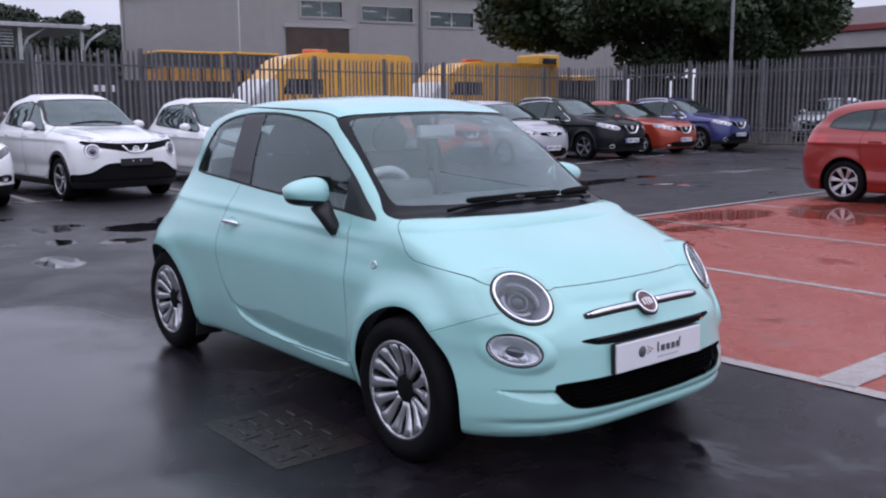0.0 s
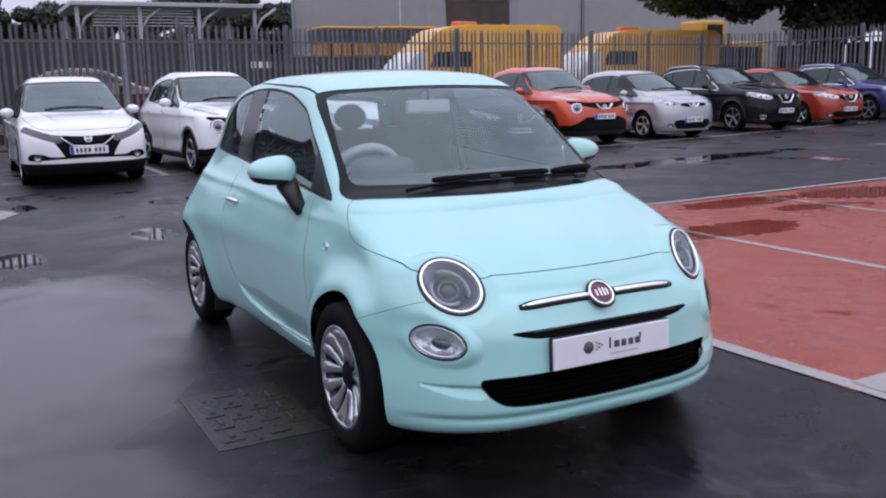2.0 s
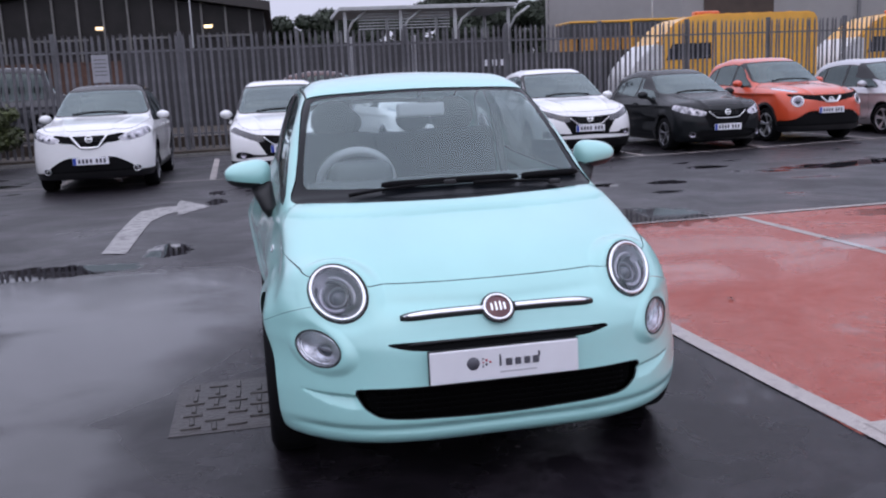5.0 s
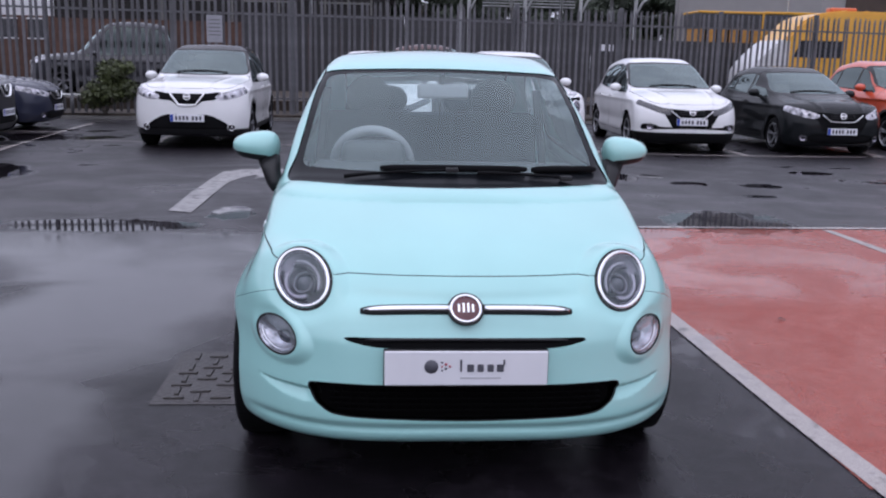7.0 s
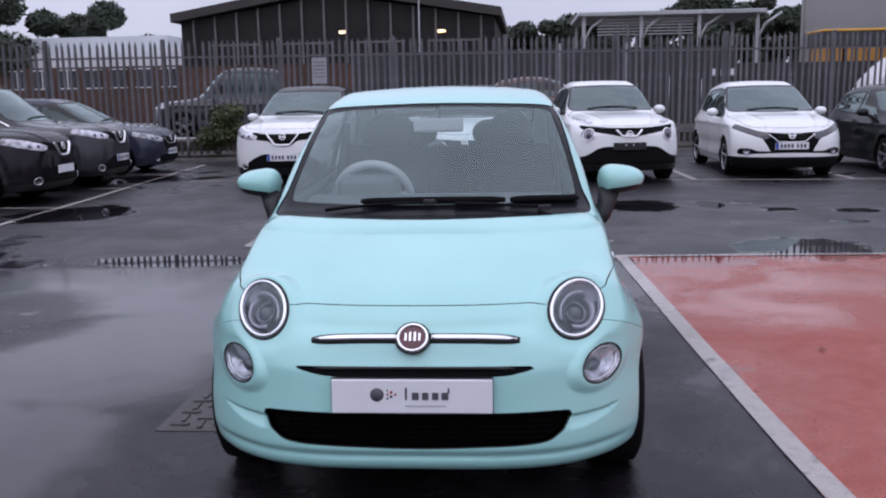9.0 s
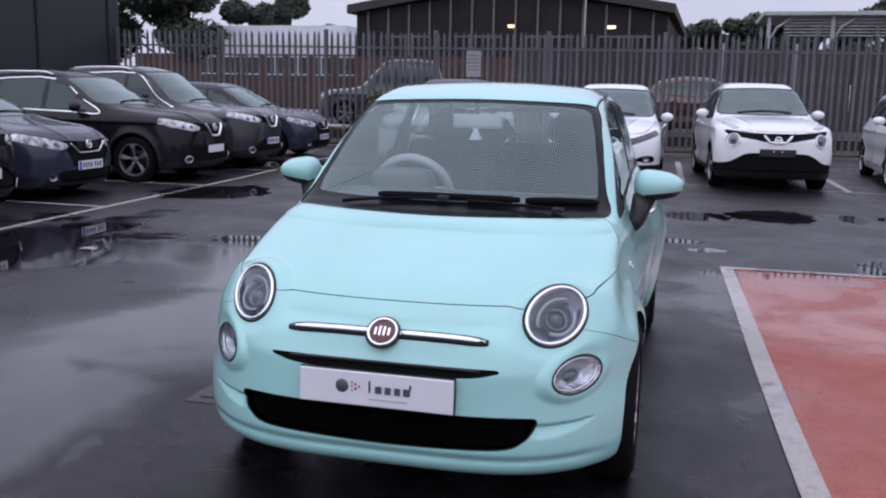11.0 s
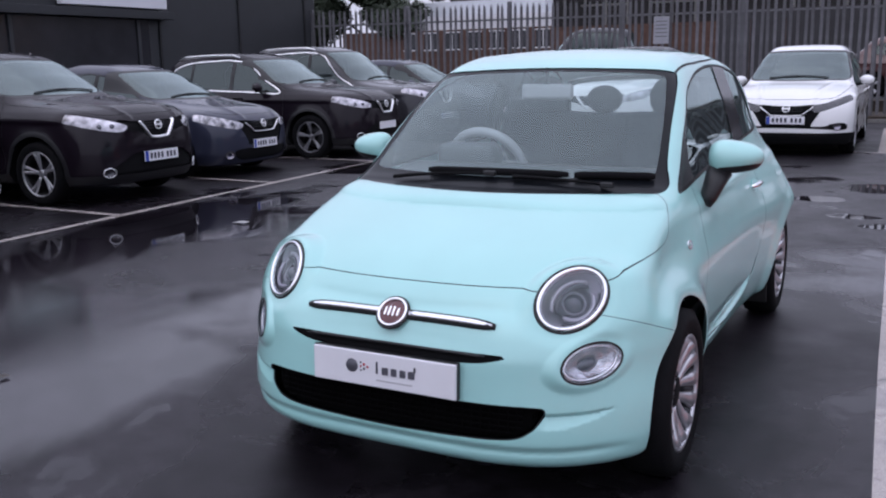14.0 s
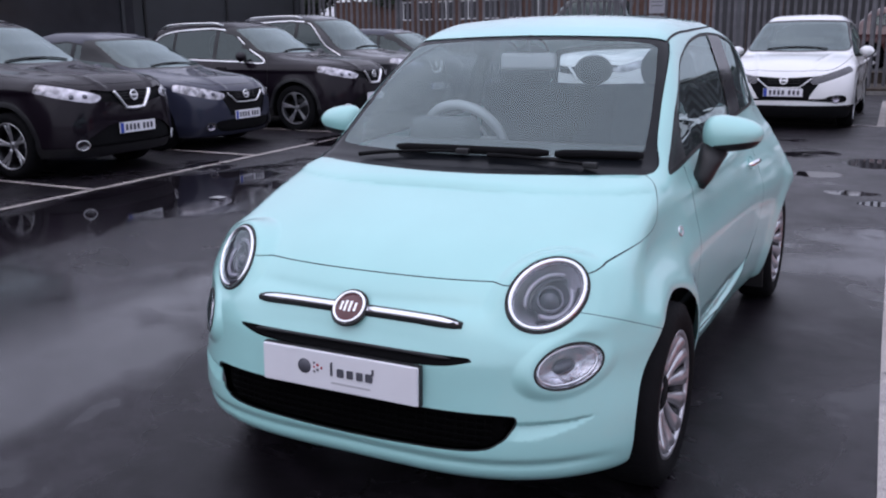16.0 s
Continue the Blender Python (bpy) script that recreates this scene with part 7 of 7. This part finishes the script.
# charcoal showroom on the left
show = thing("showroom", "charcoal clad showroom with a blank white sign", "building", WEST @ Matrix.Translation((0, 0, 0.032)))
wall_run("front_wall", (-13.0, -25), (-13.0, 15.2), 0.0, 3.75, 0.4, CHARCOAL, show)
wall_run("end_wall", (-13.2, 15.2), (-26, 17.0), 0.0, 3.75, 0.4, CHARCOAL, show)
part("roof", bbox((14, 42, 0.2), (-20.0, -4.6, 3.82)), CHARCOAL, show)
for k in range(16):
    part("cladding_joint", bbox((0.03, 0.05, 3.7), (-12.985, -22 + 2.45 * k, 1.88)), mat("joint_dark", (0.008, 0.008, 0.009, 1), 0.7), show)
part("ground_glazing", bbox((0.06, 24, 2.2), (-12.96, -2.5, 1.25), 0.01), GLAZE, show)
for k in range(9):
    part("glazing_bar", bbox((0.08, 0.08, 2.2), (-12.93, -14 + 2.9 * k, 1.25)), CHARCOAL, show)
part("canopy_edge", bbox((0.3, 25, 0.16), (-12.85, -2.5, 2.44), 0.01), CHARCOAL, show)
sg = part("sign_board", bbox((0.12, 2.6, 1.05), (-12.9, 8.66, 3.10), 0.01), SIGNWHITE, show, "blank white sign board")
part("sign_print", bbox((0.01, 0.7, 0.10), (-12.835, 8.2, 3.2)), mat("sign_pink", (0.6, 0.45, 0.47, 1), 0.5), sg)


def van(m, label, length, height, white_nose):
    v = thing("panel_van", label, "van", m, "yellow vans")
    h, L = height, length
    prof = [(0.0, 0.45), (0.0, 0.95), (0.18, 1.25), (0.62, 1.72), (1.15, 2.18), (1.6, h - 0.28), (2.0, h - 0.10), (2.6, h), (L - 0.25, h), (L - 0.05, h - 0.12), (L, h - 0.35), (L, 0.45)]
    part("body", prism(prof, -1.0, 1.0, "y", 0.06), YELLOW, v)
    part("nose", prism([(-0.03, 0.42), (-0.03, 0.97), (0.15, 1.28), (0.60, 1.75), (0.95, 2.02), (1.2, 2.0), (1.2, 0.42)], -1.01, 1.01, "y", 0.05), white_nose, v)
    part("windscreen", prism([(1.14, 2.14), (1.58, h - 0.33), (1.66, h - 0.33), (1.22, 2.14)], -0.9, 0.9, "y"), GLAZE, v)
    for s in (-1, 1):
        part("side_window", prism([(1.28, 1.45), (1.5, 1.98), (2.9, 1.98), (2.9, 1.45)], s * 1.005, s * 1.02, "y"), GLAZE, v)
        part("lower_panel", bbox((L - 0.3, 0.03, 0.35), (L / 2, s * 1.01, 0.62)), MATT, v)
        for x in (0.95, L - 1.2):
            w = wheel(v, 0, 0, 0, 0.34, 0.2, 0.22, 5, ALLOY, 1, cap=0.05)
            w.matrix_local = pose(x, s * 0.88, 0.34, 0, 0, 90 * s)
    for k in range(5):
        part("roof_rib", bbox((0.05, 1.8, 0.03), (2.9 + 0.75 * k, 0, h + 0.012)), YELLOW, v)
    part("beacon", bbox((0.9, 0.35, 0.16), (3.2, 0, h + 0.08), 0.05), mat("beacon_orange", (0.65, 0.12, 0.015, 1), 0.3, coat=0.6), v)
    return v


van(EAST @ pose(11.3, 25.0, 0.42), "yellow panel van with a white nose beyond the fence", 6.9, 2.92, VANWHITE)
van(EAST @ pose(19.1, 25.4, 0.42), "second yellow panel van beyond the fence", 7.4, 2.80, VANWHITE)
AMBER = mat("amber_panel", (0.46, 0.22, 0.04, 1), 0.5, vary=0.25, scale=3)
truck = thing("box_trailer", "long dark grey trailer with yellow edges standing in the yard", "trailer", Matrix.Translation((17.7, 48.0, 0.40)))
part("side_panel", bbox((7.6, 2.5, 0.80), (3.8, 0, 3.82), 0.05), mat("truck_grey", (0.05, 0.05, 0.055, 1), 0.6, vary=0.3, scale=3), truck)
part("top_edge", bbox((3.75, 2.6, 0.13), (1.85, 0, 4.27), 0.05), YELLOW, truck)
part("top_edge", bbox((3.80, 2.6, 0.15), (5.70, 0, 4.30), 0.05), YELLOW, truck)
part("corner_post", bbox((0.13, 2.62, 2.3), (3.78, 0, 3.15), 0.02), YELLOW, truck)
part("lower_panel", bbox((7.4, 2.44, 1.15), (3.8, 0, 2.82), 0.03), AMBER, truck)
for k in range(11):
    part("rib", bbox((0.10, 0.06, 1.1), (0.5 + 0.66 * k, -1.25, 2.82)), MATT, truck)
part("chassis", bbox((7.2, 1.1, 1.0), (3.8, 0, 1.70), 0.03), MATT, truck)
for x in (0.9, 2.1, 6.4):
    for s in (-1, 1):
        w = wheel(truck, 0, 0, 0, 0.52, 0.30, 0.3, 6, SPLASHED, 1, cap=0.08)
        w.matrix_local = pose(x, s * 0.98, 0.52, 0, 0, 90 * s)
    part("axle", bbox((0.16, 1.9, 0.16), (x, 0, 0.52)), MATT, truck)
    part("hanger", bbox((0.5, 0.9, 0.8), (x, 0, 0.90), 0.03), MATT, truck)
dig = thing("excavator", "yellow excavator standing in the yard", "excavator", EAST @ Matrix.Translation((33.5, 33.0, 0.335)))
part("cab", bbox((1.6, 1.8, 2.0), (0, 0, 2.9), 0.12), YELLOW, dig)
part("cab_window", bbox((1.1, 1.84, 1.1), (0, 0, 3.15), 0.05), GLAZE, dig)
part("engine_house", bbox((2.6, 2.2, 1.2), (2.2, 0, 2.2), 0.12), YELLOW, dig)
part("tracks", bbox((4.2, 2.6, 1.0), (1.0, 0, 0.49), 0.3), MATT, dig)
for i, (x, y, h) in enumerate(((22.4, 47.5, 10.5), (16.0, 36, 10.0))):
    pole = new("flag_pole")
    tagged(pole, label="thin white pole standing in the yard", category="pole")
    pole.location = EAST @ Vector((x, y, 0.4))
    obj("shaft", *tube([(0, 0, 0), (0, 0, h * 0.5), (0.0, 0, h)], [0.055, 0.045, 0.03], 8), DUCT, pole)
    if i == 1:
        pole.location = MID @ Vector((-2.9, 27.0, 0.4))
        pole.scale = (0.6, 0.6, 0.62)

# vehicles parked beyond the fence
crossover(pose(-7.75, 22.5, 0.40, 0, 0, -80), GREY, "dark estate car seen through the fence", length=5.2, height=2.0, plate="", rails=False)
supermini(MID @ pose(1.2, 20.8, 0.42, 0, 0, 85), mat("dull_dark_red", (0.06, 0.012, 0.012, 1), 0.35, coat=0.8), "dark red car seen through the fence", plate="")
supermini(pose(28.2, 12.4, 0.17, 0, 0, -80), SILVER, "silver car seen through the side fence", plate="")

screen = thing("sheet_screen", "dark corrugated steel screen behind the fence", "screen", Matrix.Translation((0, 0, 0.4)))
SHEET = mat("dark_sheet", (0.045, 0.044, 0.048, 1), 0.55, 0.3, vary=0.25, scale=2.5, piece=0.2)
for k in range(12):
    part("sheet", bbox((1.08, 0.06, 2.62), (-4.3 + 1.1 * k, 27.75, 1.31), 0.01, segments=1), SHEET, screen)
for k in range(12, 19):
    part("sheet", bbox((1.08, 0.06, 2.05), (-4.3 + 1.1 * k, 28.6, 1.025), 0.01, segments=1), SHEET, screen)
for k in range(3):
    part("white_panel", bbox((0.17, 0.02, 0.22), (7.67 + 0.28 * k, 27.66, 1.73)), SIGNWHITE, screen, "small white panel")

screen = thing("sheet_screen", "dark steel sheets standing behind the side fence", "screen", Matrix.Translation((0, 0, 0.45)))
for k in range(15):
    part("sheet", bbox((0.06, 1.08, 2.2), (31.4 + 0.17 * k, 24.9 - 1.1 * k, 1.1), 0.01, segments=1), SHEET, screen)
for k in range(6):
    part("sheet", bbox((1.08, 0.06, 2.2), (25.2 + 1.1 * k, 26.2, 1.1), 0.01, segments=1), SHEET, screen)
